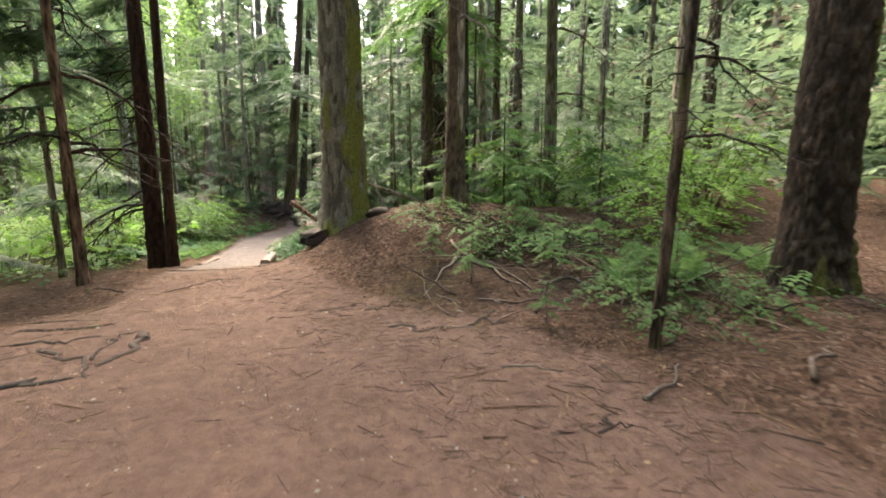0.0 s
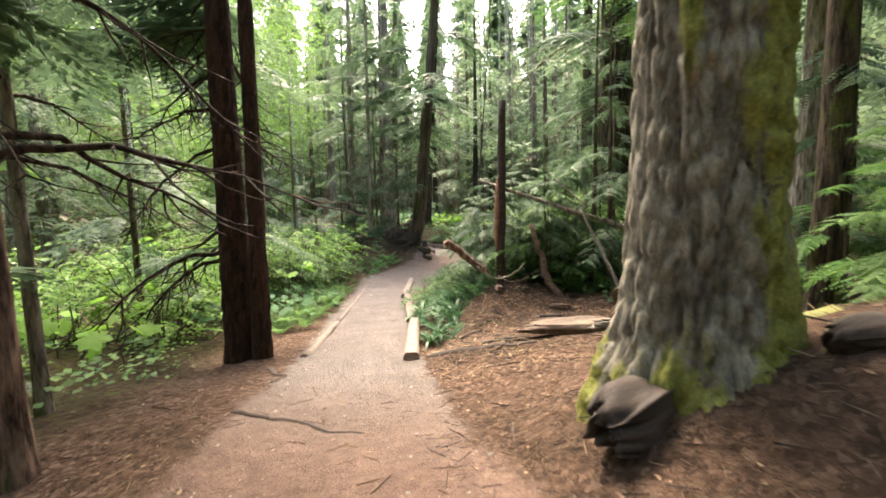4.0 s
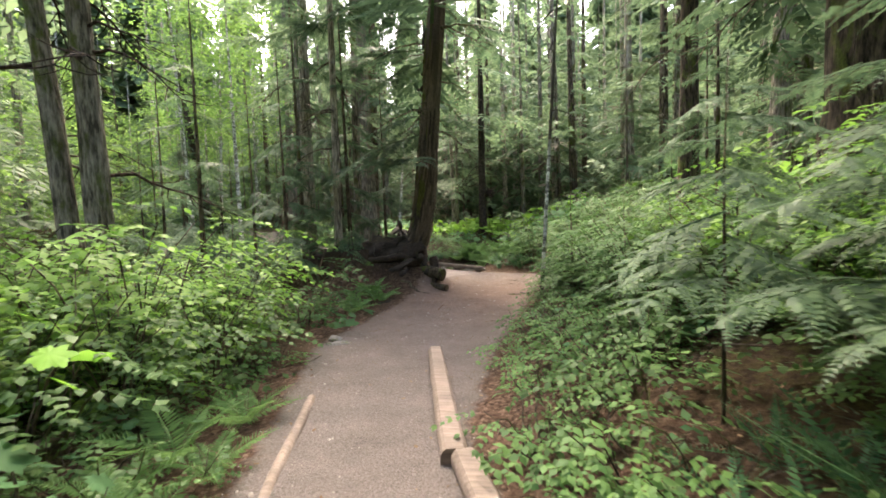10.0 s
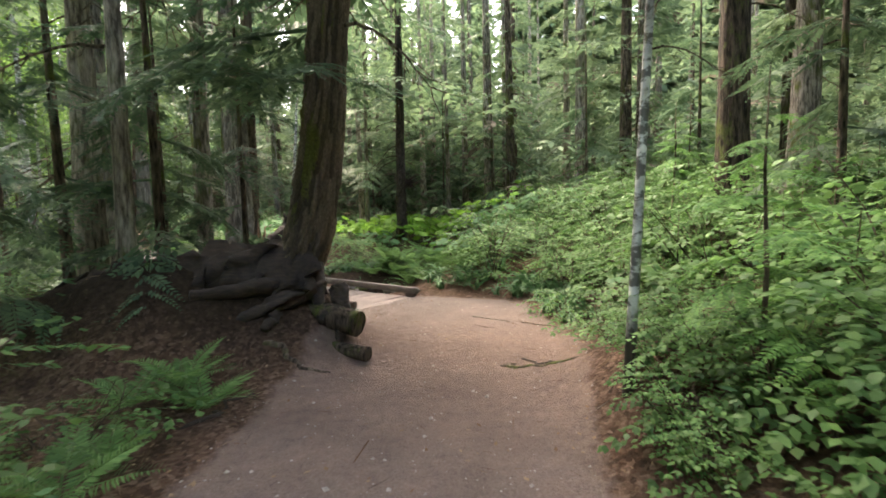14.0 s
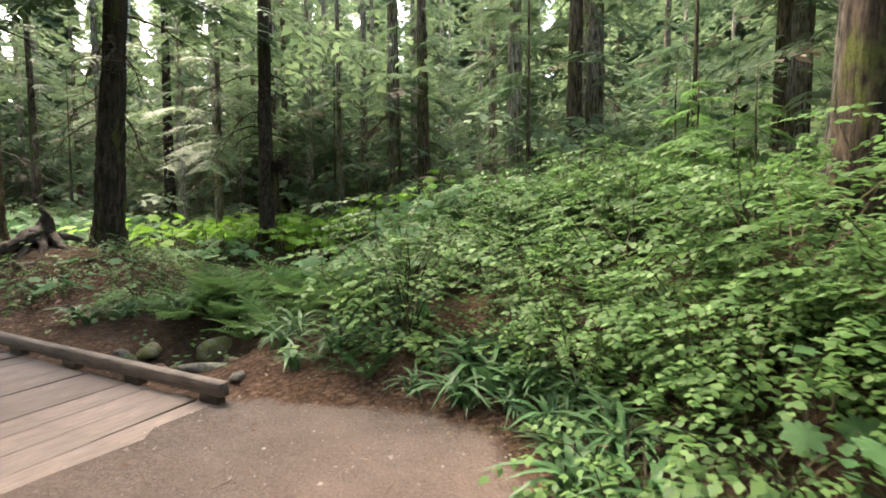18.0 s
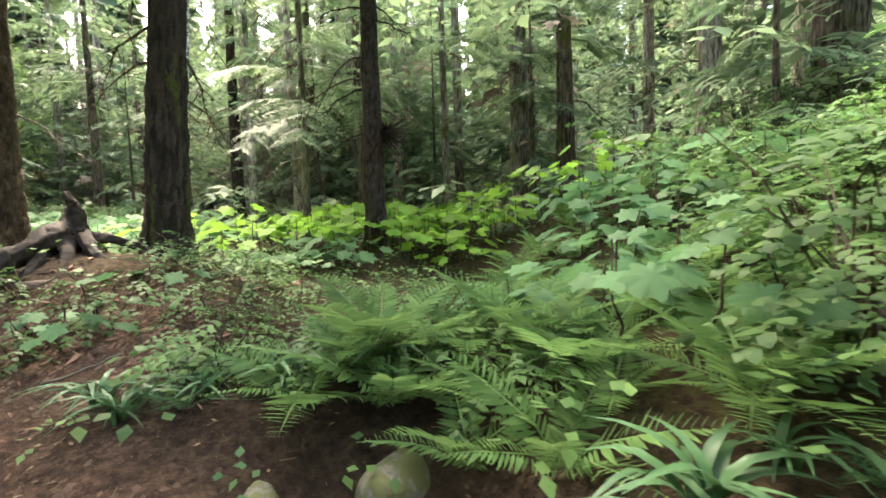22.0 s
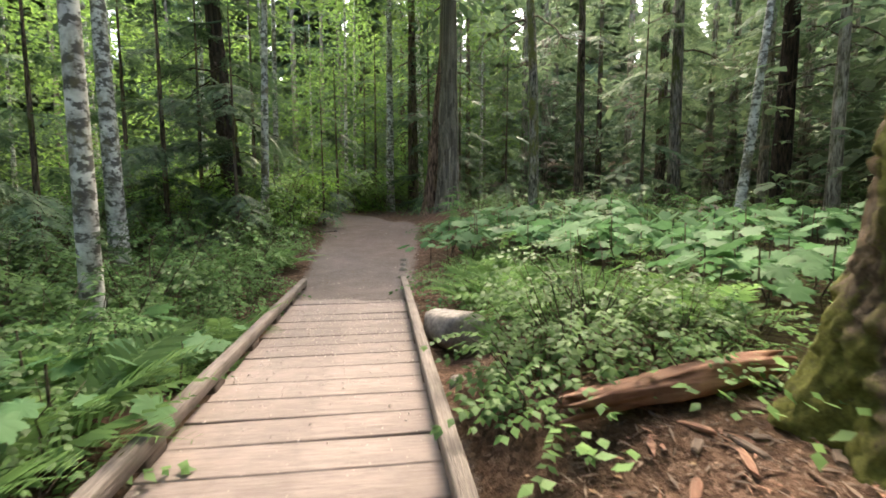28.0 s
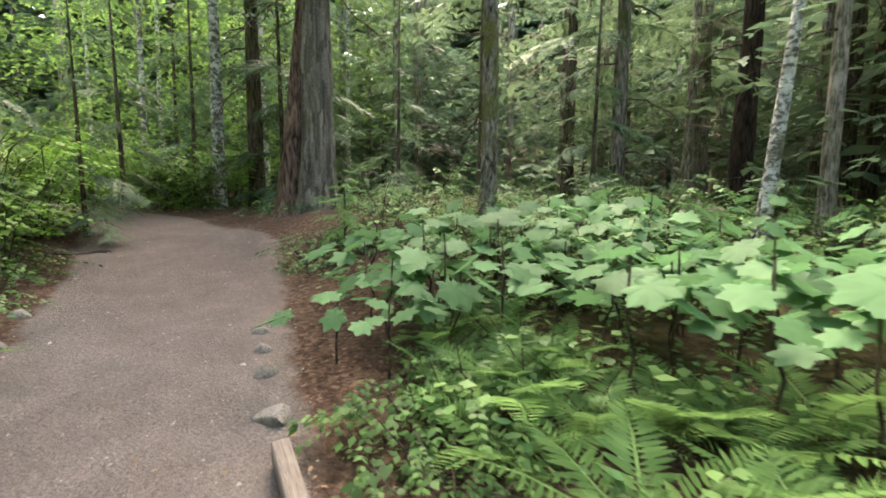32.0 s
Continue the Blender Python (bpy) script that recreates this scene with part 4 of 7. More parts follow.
t = conifer(-6.35, 7.6, 0.06, 11, M_BARK_GREY, "slim pale conifer trunk beside a reddish one", (-0.02, 0.01), 0.6, None, 0, 1, 8, 1.5, 5.0, 1.0, M_BARK_DARK)
t = conifer(-6.1, 9.77, 0.17, 17, M_BARK_DARK, "dark twin-stemmed conifer with reddish bark and bare limbs", (-0.01, 0.01), 0.2, DARK_CROWNS[1], 7.0, 0.8, 0, trunk=great_trunk(M_PLATE_RED, 17, 0.175, (-0.01, 0.01), 0.15, 0.3, 4, 0.2, (0.05, 0.13), 0.016, 0, seed=3.3, sides=72))
add_limbs(t, 22, 1.2, 5.0, 1.3, M_BARK_DARK, 0.14, (-0.01, 0.01), 160)
twin = great_trunk(M_PLATE_RED, 16, 0.105, (0.004, 0.012), 0.2, 0.3, 4, 0.2, (0.045, 0.12), 0.013, 0, seed=5.1, sides=56)
put("second_trunk", twin, t, pose(0.36, -0.06, 0.0))
hang(t, 14, 1.4, 6.0, 1.8, 165, 32, 0.14, (-0.01, 0.01))
t = conifer(-1.53, 7.22, 0.31, 19, M_BARK_MOSS, "large old conifer with deeply furrowed pale bark and yellow-green moss", (-0.004, 0.0), 1.1, CROWNS[0], 7.0, 1.5, 5, 2.0, 5.0, 0.9, M_DEADWOOD_GREY, trunk=great_trunk(M_PLATE_MOSS, 19, 0.325, (-0.004, 0), 0.42, 0.34, 5, 0.35, (0.05, 0.17), 0.024, 0.17, 0.45, -25, seed=1.7, sides=150))
for a, l, r in ((15, 0.8, 0.1), (330, 0.6, 0.08), (90, 0.6, 0.1)):
    ca, sa = math.cos(radians(a)), math.sin(radians(a))
    drop = height(-1.42 + ca * (l + 0.2), 7.0 + sa * (l + 0.2)) - height(-1.42, 7.0)
    root = tri_mesh("root", *tube(bent((ca * 0.2, sa * 0.2, 0.3), (ca * (l + 0.2), sa * (l + 0.2), drop - 0.05), 0.1, 0.03, 9, a), np.linspace(r * 1.3, r * 0.5, 9), 9, True, 0.35, 0, a), M_MOSS, True)
    put("root", root, t)
pale_tree = conifer(0.18, 7.3, 0.15, 15, M_BARK, "conifer with one pale bare side and dark bark", (0.01, 0.0), 0.5, DARK_CROWNS[0], 7.0, 0.7, 10, 1.2, 5.0, 1.0, M_DEADWOOD_GREY, trunk=great_trunk(M_PLATE_BROWN, 15, 0.15, (0.01, 0), 0.5, 0.3, 5, 0.3, (0.05, 0.1), 0.016, 0.01, 0.3, seed=6.2, sides=64))
put("bare_wood", tri_mesh("bare_wood", *tube(bent((0.075, -0.09, 0.9), (0.1, -0.07, 4.6), 0, 0.01, 12, 3), [0.02, 0.05, 0.06, 0.065, 0.06, 0.07, 0.06, 0.065, 0.06, 0.05, 0.045, 0.02], 10, True, 0.2), M_BARK_PALE, True), pale_tree, None, "pale strip bare of bark")
conifer(1.63, 3.42, 0.046, 12, M_BARK, "slim dark young conifer with knotty bark", (0.045, 0.0), 0.5, None, 0, 1, 8, 1.4, 4.0, 0.6, M_BARK_DARK)
conifer(3.45, 4.3, 0.27, 18, M_BARK_DARK, "thick conifer with dark flaky bark and moss on one edge", (0.01, 0.0), 0.45, DARK_CROWNS[1], 8.5, 0.8, 6, 2.5, 5.0, 0.8, M_BARK_DARK, trunk=great_trunk(M_PLATE_DARK, 18, 0.265, (0.01, 0), 0.3, 0.3, 5, 0.3, (0.06, 0.1), 0.025, 0.01, 0.25, 0, seed=8.8, sides=96))
conifer(-12.26, 18.54, 0.18, 18, M_BARK_GREY, "old grey trunk split by a black hollow", (-0.06, 0.0), 0.3, None, 0, 1, 8, 2.0, 7.0, 1.6, M_BARK_DARK, 0.2, 5, 0.12, 24)
conifer(-11.88, 18.7, 0.22, 19, M_BARK_GREY, "tall grey conifer trunk standing close to another", (-0.012, 0.0), 0.3, FAR_CROWNS[0], 6.0, 1.0, 8, 2.0, 7.0, 1.6, M_BARK_DARK, 0.15, 7, 0.05, 24)
t = conifer(-7.62, 23.12, 0.25, 18, M_BARK, "leaning hemlock on a dark root mound with stringy bark", (0.085, -0.005), 0.75, CROWNS[1], 5.0, 1.5, 16, 2.8, 6.0, 1.0, M_BARK, trunk=great_trunk(M_PLATE_BROWN, 18, 0.25, (0.1, -0.005), 0.55, 0.5, 5, 0.35, (0.05, 0.42), 0.03, 0.03, 0.35, 200, (-0.35, 0.05, 0.4), seed=2.9, sides=110))
hang(t, 10, 2.0, 5.5, 1.8, 190, 45, 0.25, (0.085, -0.005))
for a, l, r in ((180, 1.8, 0.12), (215, 1.3, 0.1), (250, 0.9, 0.09), (290, 0.6, 0.08), (150, 1.6, 0.1)):
    ca, sa = math.cos(radians(a)), math.sin(radians(a))
    drop = height(-7.7 + ca * l, 23.25 + sa * l) - height(-7.7, 23.25)
    put("root", tri_mesh("root", *tube(bent((ca * 0.1, sa * 0.1, 0.22), (ca * l, sa * l, drop - 0.08), 0.08, 0.05, 10, a), np.linspace(r * 1.3, r * 0.5, 10), 9, True, 0.4, 0, a), M_ROTTEN, True), t)
conifer(-0.4, 19.8, 0.57, 24, M_BARK_DEEP, "massive old-growth conifer with fibrous bark and a pale dead strip", (-0.005, 0.0), 0.35, CROWNS[0], 5.0, 1.5, 8, 4.0, 9.0, 2.0, M_BARK, 0.14, 11, 0, 36, 0.3)
conifer(-0.82, 25.8, 0.28, 22, M_BARK_DEEP, "stout hemlock on the slope with spreading mossy roots", (0.0, 0.0), 0.8, FAR_CROWNS[1], 7.0, 1.1, 8, 3.5, 8.0, 1.5, M_BARK, 0.12, 9, 0, 28, 0.2)
t = tagged(empty("birch_tree", -4.9, 20.74, height(-4.9, 20.74)), "slim leaning pale-barked birch trunk with dark scars", "tree")
put("trunk", trunk_mesh("trunk", M_BIRCH, 10, 0.04, (0.07, 0.05), 0.3, 14, 0.08, 0, 3), t)
add_limbs(t, 7, 1.6, 6.0, 0.6, M_BARK_DARK, 0.05, (0.06, 0.06))
conifer(-10.1, 33.44, 0.26, 20, M_BARK, "straight hemlock with smooth dark brown bark on a root mound", (0.075, 0.0), 0.7, CROWNS[1], 5.4, 1.25, 12, 2.4, 5.0, 1.2, M_BARK, trunk=great_trunk(M_PLATE_DARK, 20, 0.26, (0.075, 0), 0.6, 0.5, 5, 0.3, (0.05, 0.2), 0.016, 0.06, 0.4, seed=4.4, sides=80))
t = conifer(-12.12, 32.5, 0.41, 22, M_BARK, "big cedar with scaly grey-brown bark, a cleft and a rotted foot", (-0.004, 0.0), 0.35, CROWNS[0], 5.8, 1.3, 6, 3.0, 6.0, 1.4, M_BARK_DARK, trunk=great_trunk(M_PLATE_GREY, 22, 0.4, (-0.004, 0), 0.4, 0.45, 4, 0.35, (0.055, 0.2), 0.026, 0.04, 0.4, 150, flute=(3, 0.09), seed=7.5, sides=150))
hang(t, 7, 2.9, 5.2, 1.5, 150, 45, 0.4)
knotty = conifer(-7.24, 35.55, 0.2, 16, M_BARK, "slim dark conifer with a dead twig cluster on its trunk", (0.008, 0.0), 0.6, FAR_CROWNS[0], 5.2, 1.1, 12, 2.2, 5.0, 0.9, M_BARK_DARK, trunk=great_trunk(M_PLATE_DARK, 16, 0.2, (0.008, 0), 0.5, 0.35, 5, 0.3, (0.05, 0.09), 0.014, 0.2, 0.5, seed=9.1, sides=60))
twigs = Soup()
for _ in range(170):
    a, e, l = rng.uniform(-2.2, 2.2), rng.uniform(-1.1, 0.5), rng.uniform(0.15, 0.5)
    tip = np.array([math.cos(a) * math.cos(e), math.sin(a) * math.cos(e), math.sin(e)]) * l + (0.3, -0.1, 0)
    twigs.add(*tube(bent((0.22, -0.1, 0), tip, 0.04, 0.02, 4, int(rng.integers(999))), np.linspace(0.014, 0.005, 4), 3, False))
put("dead_tuft", twigs.mesh("dead_tuft", M_BARK_DARK), knotty, pose(0, 0, 1.85 - height(-7.24, 35.55)), "bristly cluster of dark dead twigs")
conifer(-12.35, 33.75, 0.28, 18, M_BARK_WET, "mossy old trunk with spreading moss-covered roots", (0.035, 0.0), 1.0, None, 0, 1, 5, 2.0, 5.0, 1.0, M_DEADWOOD_GREY, trunk=great_trunk(M_PLATE_BROWN, 18, 0.27, (0.035, 0), 0.9, 0.5, 5, 0.45, (0.05, 0.12), 0.03, 0.12, 0.4, 200, seed=3.8, sides=96))
conifer(-21.5, 43.35, 0.34, 22, M_BARK_GREY, "large grey ridged trunk beside the far bend of the path", (0.004, 0.0), 0.5, DARK_CROWNS[1], 6.5, 1.6, 6, 3.0, 7.0, 1.3, M_BARK, trunk=great_trunk(M_PLATE_GREY, 22, 0.34, (0.004, 0), 0.5, 0.5, 6, 0.3, (0.06, 0.5), 0.025, 0, seed=6.9, sides=80))
conifer(-22.15, 43.2, 0.24, 8, M_BARK_RED, "reddish rotted leaning snag against a grey trunk", (0.11, 0.0), 1.0, None, 0, 1, 0, 1, 2, 1, None, 0.2, 5)
conifer(-24.5, 45.3, 0.22, 18, M_BARK, "dark trunk behind a pale one at the far bend", (0.0, 0.0), 0.4, DARK_CROWNS[0], 3.5, 1.0, 8, 2.0, 6.0, 1.2, M_BARK)
conifer(-23.95, 37.5, 0.26, 16, M_BARK_DARK, "dark leaning conifer with a curved mossy foot", (-0.15, 0.02), 0.9, MID_CROWNS[0], 1.2, 1.4, 16, 1.0, 5.0, 1.3, M_BARK_DARK, trunk=great_trunk(M_PLATE_DARK, 16, 0.26, (-0.15, 0.02), 0.5, 0.4, 5, 0.3, (0.05, 0.12), 0.018, 0.25, 0.8, seed=1.2, sides=48, sweep=(0.5, 0.1, 0.7)))
conifer(-12.8, 46.6, 0.26, 18, M_BARK_DARK, HEM + "a dark slender trunk", (0.01, 0), 0.4, FAR_CROWNS[1], 7, 0.9, 8, 2.5, 7, 1.2, M_BARK)
conifer(-19.0, 48.5, 0.2, 18, M_BARK, HEM + "a bare lower trunk", (0, 0), 0.4, FAR_CROWNS[2], 6, 1, 8, 2.5, 7, 1.2, M_BARK)
conifer(-17.5, 41.0, 0.13, 15, M_BARK_MOSS, "crooked mossy trunk rising from the undergrowth", (-0.03, 0.0), 0.8, None, 0, 1, 8, 1.5, 6.0, 1.2, M_BARK, 0.15, 5, 0.12)
t = tagged(empty("alder_tree", -13.55, 42.9, height(-13.55, 42.9)), "leaning pale mottled alder trunk among broad leaves", "tree")
put("trunk", trunk_mesh("trunk", M_ALDER_BARK, 12, 0.12, (0.08, 0.02), 0.4, 16, 0.08, 0, 4), t)
for x, y, r, dx in ((-18.65, 32.7, 0.12, -0.01), (-24.95, 44.45, 0.17, 0.01), (-22.6, 34.4, 0.17, -0.04), (-23.5, 38.0, 0.11, 0.06), (-25.8, 40.0, 0.1, 0.03)):
    t = tagged(empty("alder_tree", x, y, height(x, y)), "pale grey alder trunk with dark knots", "tree", "alders by the boardwalk")
    put("trunk", trunk_mesh("trunk", M_ALDER_BARK, 15, r, (dx, 0.0), 0.25, 16, 0.06, 0, x), t)
    put("crown", ALDER_CROWNS[int(abs(x)) % 3], t, pose(dx * 6, 0, 6.0, 0, 0, x * 40) @ Matrix.Scale(1.4, 4))

conifer(0.95, 11.7, 0.2, 6.5, M_BARK_PALE, "bleached broken dead trunk among the dark conifers", (-0.015, 0.0), 0.3, None, 0, 1, 4, 2.0, 5.0, 0.8, M_DEADWOOD_GREY, 0.25, 6, 0.04, 18)
# x, y, trunk radius: further trunks seen between the nearer ones
for x, y, r in ((-0.2, 35.7, 0.26), (1.5, 34.2, 0.28), (2.3, 36.0, 0.2), (-2.6, 37.5, 0.24), (-3.4, 38.6, 0.3), (2.6, 28.4, 0.34), (4.6, 31.0, 0.3), (3.4, 22.0, 0.3),
                (-9.6, 22.9, 0.1), (-11.2, 24.6, 0.22), (-10.4, 26.4, 0.16), (-12.6, 27.2, 0.14), (2.4, 10.5, 0.16), (1.4, 12.6, 0.13), (5.6, 11.4, 0.24), (-0.4, 14.4, 0.11), (-9.4, 40.5, 0.16), (-6.4, 44.0, 0.2), (-11.8, 45.0, 0.16),
                (-15.4, 46.5, 0.2), (-16.6, 51.0, 0.22), (-12.6, 51.0, 0.24), (-9.4, 48.6, 0.2), (-7.6, 41.5, 0.14), (-5.2, 39.8, 0.13), (-8.8, 37.6, 0.1)):
    conifer(x, y, r, rng.uniform(15, 21), (M_BARK, M_BARK_GREY, M_BARK_GREY, M_BARK_PALE)[int(rng.integers(4))], "hemlock with a bare lower trunk and hanging dead limbs", (rng.uniform(-0.02, 0.02), rng.uniform(-0.02, 0.02)), 0.5,
            LIT_CROWNS[int(rng.integers(2))] if y < 16 else FINE_CROWNS[int(rng.integers(2))], rng.uniform(5.0, 6.5) if y < 16 else rng.uniform(3.0, 6.0), rng.uniform(0.7, 1.0), 5, 1.5, 6.0, 1.3, M_BARK, 0.08, 7, 0, 14)

# the wood goes on behind the start: unseen conifers added to shade the foreground
for x, y, low, size in ((3.6, -3.4, 5.0, 1.1), (-3.2, -2.6, 5.5, 1.3), (-5.2, 0.4, 5.0, 1.2), (4.6, -7.4, 4.0, 1.3), (-3.6, -7.2, 4.0, 1.4), (-7.4, 3.0, 4.5, 1.2), (1.0, -12.5, 3.0, 1.4), (-8.4, -3.4, 3.5, 1.2), (8.2, -4.0, 3.5, 1.2)):
    conifer(x, y, 0.2, 17, M_BARK, "tall conifer added out of view to shade the start of the path", (0, 0), 0.5, DARK_CROWNS[int(abs(x * 10)) % 2], low, size, 0, sides=12, ridges=0)

# the forest further off
FAR_TRUNKS = [trunk_mesh("trunk", m, 20, 0.2, (0.005 * k, 0), 0.5, 9, 0.06, 0, k) for k, m in enumerate((M_BARK, M_BARK_GREY, M_BARK_PALE))]
FAR_ALDER = [trunk_mesh("trunk", M_ALDER_BARK, 16, 0.11, (0.015 * k - 0.01, 0.01), 0.3, 9, 0.05, 0, k) for k in range(3)]
placed = []
tries = 0
while len(placed) < 160 and tries < 9000:
    tries += 1
    x, y = rng.uniform(-52, 28), rng.uniform(-6, 74)
    d, _, half, _, _ = (float(k[0]) for k in along(np.array([x]), np.array([y])))
    if abs(d) < (11 if d > 0 else 10) or abs(d) > 36 or y < -3 and abs(x) < 20 and y > -9 or any((x - a) ** 2 + (y - b) ** 2 < 6.0 for a, b in placed):
        continue
    if abs(d) > 20 and rng.uniform() < 0.35:
        continue
    placed.append((x, y))
    z = height(x, y)
    if d < 0 and rng.uniform() < (0.62 if y > 18 else 0.35):
        tree = tagged(empty("alder_tree", x, y, z, rng.uniform(0, 360), rng.uniform(0.8, 1.2)), "slender pale alder with light green leaves among the far trees", "tree", "far alders")
        put("trunk", FAR_ALDER[int(rng.integers(3))], tree)
        put("crown", ALDER_CROWNS[int(rng.integers(3))], tree, pose(0, 0, rng.uniform(1.2, 4.0)))
    else:
        tree = tagged(empty("conifer_tree", x, y, z, rng.uniform(0, 360), rng.uniform(0.75, 1.25)), "conifer with hanging green boughs among the far trees", "tree", "far conifers")
        put("trunk", FAR_TRUNKS[int(rng.integers(3))], tree)
        put("crown", (CHEAP_CROWNS if abs(d) > 16 else FAR_CROWNS)[int(rng.integers(3))], tree, pose(0, 0, rng.uniform(0.6, 4.0)))

for x, y, low in ((-10, 48.5, 1.5), (-8, 46.5, 2.5), (-5.8, 47.5, 1.5), (-4, 44.5, 3.0), (-2, 42.5, 2.0), (-6.5, 51.5, 3.0), (-1, 46.5, 1.0), (-41, 36, 1.0), (-43, 39.5, 2.0), (-42, 44, 1.0), (-39, 33.0, 2.0), (-8.9, 52.5, 4.0), (-39, 51, 1.5), (-30, 57, 2.0), (-45, 53, 0.5), (-27, 55, 2.0), (-34, 60, 1.0), (-41, 55, 2.0), (-47, 47, 1.0), (-24, 57, 1.0), (-12, 54, 2.0), (-3, 50, 2.0), (1, 50, 1.0), (-7, 56, 2.0), (4, 46, 1.0), (-14.5, 55, 2.0), (-10.5, 57.5, 3.0), (-4.8, 54, 4.0)):
    tree = tagged(empty("conifer_tree", x, y, height(x, y), x * 70, rng.uniform(0.95, 1.3)), "conifer with hanging green boughs among the far trees", "tree", "far conifers")
    put("trunk", FAR_TRUNKS[int(rng.integers(3))], tree)
    put("crown", CHEAP_CROWNS[int(rng.integers(3))], tree, pose(0, 0, low))
for x, y, h in ((-29, 46, 0.5), (-31, 48.5, 0.6), (-33.5, 45, 0.4), (-35, 49, 0.8), (-28, 50, 0.6), (-37, 43.5, 0.5), (-31.5, 52, 0.7), (-26, 47.8, 0.8), (-38, 47, 0.6), (-34, 38, 0.4), (-30, 36, 0.6), (-28.5, 39.2, 0.8), (-32, 33, 0.6), (-27, 31.5, 0.8), (-36, 36, 0.5), (-40, 41, 0.4), (-24.5, 50.5, 1.0), (-30, 29, 0.6)):
    tree = tagged(empty("alder_tree", x, y, height(x, y), x * 50, rng.uniform(0.8, 1.1)), "slender pale alder with light green leaves among the far trees", "tree", "far alders")
    put("trunk", FAR_ALDER[int(rng.integers(3))], tree)
    put("crown", ALDER_CROWNS[int(rng.integers(3))], tree, pose(0, 0, h))
thicket, bright, dead = Soup(), Soup(), Soup()
bx, by = rng.uniform(-52, 28, 15000), rng.uniform(-16, 78, 15000)
bd, bz = along(bx, by)[0], ground(bx, by)
for x, y, d, low in zip(bx, by, bd, bz):
    far = abs(d)
    if far < 8.5 or far > 34 or y < -2 or rng.uniform() > 0.5:
        continue
    v, f = THIN_BOUGHS[int(rng.integers(5))]
    z = low + 0.3 + rng.uniform(0, 1) ** 1.6 * (2.0 + 0.32 * far)
    kind = rng.uniform()
    (dead if kind > 0.78 else bright if d < 0 and y > 8 and kind < 0.3 else thicket).add(turned(v, rng.uniform(0, 6.28), rng.uniform(-0.2, 0.2), rng.uniform(-0.2, 0.2), rng.uniform(1.2, 2.3), (x, y, z)), f)
tagged(put("thicket", thicket.mesh("thicket", M_FAR_HAZE)), "dense green undergrowth of conifer boughs far between the trunks", "undergrowth", kind="stuff")
tagged(put("thicket", bright.mesh("thicket", M_ALDER)), "light green leafy undergrowth far between the alders", "undergrowth", kind="stuff")

tagged(put("dead_boughs", dead.mesh("dead_boughs", M_DEAD_BOUGH)), "grey-brown dead boughs hanging far between the trunks", "branches", kind="stuff")

# the woods that close the view
def far_conifer(high, reach, count):
    """A distant conifer: many drooping boughs round an unseen stem."""
    out = Soup()
    for i in range(count):
        k = rng.uniform(0, 1) ** 0.8
        l = reach * (1.05 - k) * rng.uniform(0.7, 1.2) + 0.3
        v, f = sliver(l, l * rng.uniform(0.3, 0.5), 0.3)
        out.add(turned(v, rng.uniform(0, 6.28), rng.uniform(-0.5, 0.1), rng.uniform(-0.5, 0.5), 1, (0, 0, 0.5 + high * k)), f)
    return np.concatenate(out.v), np.concatenate(out.f)


FAR_KINDS = [far_conifer(30, 3.4, 150) for _ in range(6)]
woods = Soup()
for k in range(1000):
    a = k * 2.399
    r = 42 + 34 * rng.uniform() ** 1.2
    x, y = -10 + math.cos(a) * r, 27 + math.sin(a) * (r + 7)
    v, f = FAR_KINDS[int(rng.integers(6))]
    woods.add(turned(v, rng.uniform(0, 6.28), 0, 0, rng.uniform(0.95, 1.45), (x, y, float(ground(x, y)) - 0.5)), f)
tagged(put("far_woods", woods.mesh("far_woods", M_FAR_HAZE)), "distant green conifer woods closing the view, haze put into their colour", "woods", kind="stuff")

# ---- undergrowth ----
BARE = ((-15.67, 35.02, 0.5), (-15.3, 34.45, 0.4), (-15.0, 33.95, 0.3))  # open soil round the boulder by the boardwalk


def spots(x, y, rx, ry, count, gap, keep=0.25):
    """Places in an oval, off the path and apart from one another."""
    out = []
    for _ in range(count * 12):
        if len(out) >= count:
            break
        a, r = rng.uniform(0, 6.28), math.sqrt(rng.uniform())
        px, py = x + rx * r * math.cos(a), y + ry * r * math.sin(a)
        d, _, half, _, _ = (float(k[0]) for k in along(np.array([px]), np.array([py])))
        if abs(d) > half + keep and all((px - q) ** 2 + (py - w) ** 2 > c * c for q, w, c in BARE) and all((px - q) ** 2 + (py - w) ** 2 > gap * gap for q, w in out):
            out.append((px, py))
    return out


def shrub(x, y, kinds, size, label, group, name="shrub"):
    thing = tagged(empty(name, x, y, height(x, y), rng.uniform(0, 360), size), label, "shrub" if name == "shrub" else "plant", group)
    wood, leaves = kinds[int(rng.integers(len(kinds)))]
    put("wood", wood, thing)
    put("foliage", leaves, thing)


def sapling(x, y, kinds, size, label, group, high=2.2, lift=0.0):
    thing = tagged(empty("conifer_sapling", x, y, height(x, y), rng.uniform(0, 360), size), label, "tree", group)
    put("trunk", SAPLING_TRUNK, thing, Matrix.Diagonal((1, 1, (high + lift) / 2.2, 1)))
    put("crown", kinds[int(rng.integers(len(kinds)))], thing, pose(0, 0, lift))


MID_TRUNK = trunk_mesh("trunk", M_BARK, 7.2, 0.075, (0.01, 0), 0.4, 10, 0.08, 0, 2)
SAPLING_TRUNK = tri_mesh("trunk", *tube([(0, 0, -0.1), (0.02, 0, 0.8), (0, 0.02, 1.5), (0, 0, 2.2)], [0.022, 0.017, 0.01, 0.003], 6), M_BARK, True)

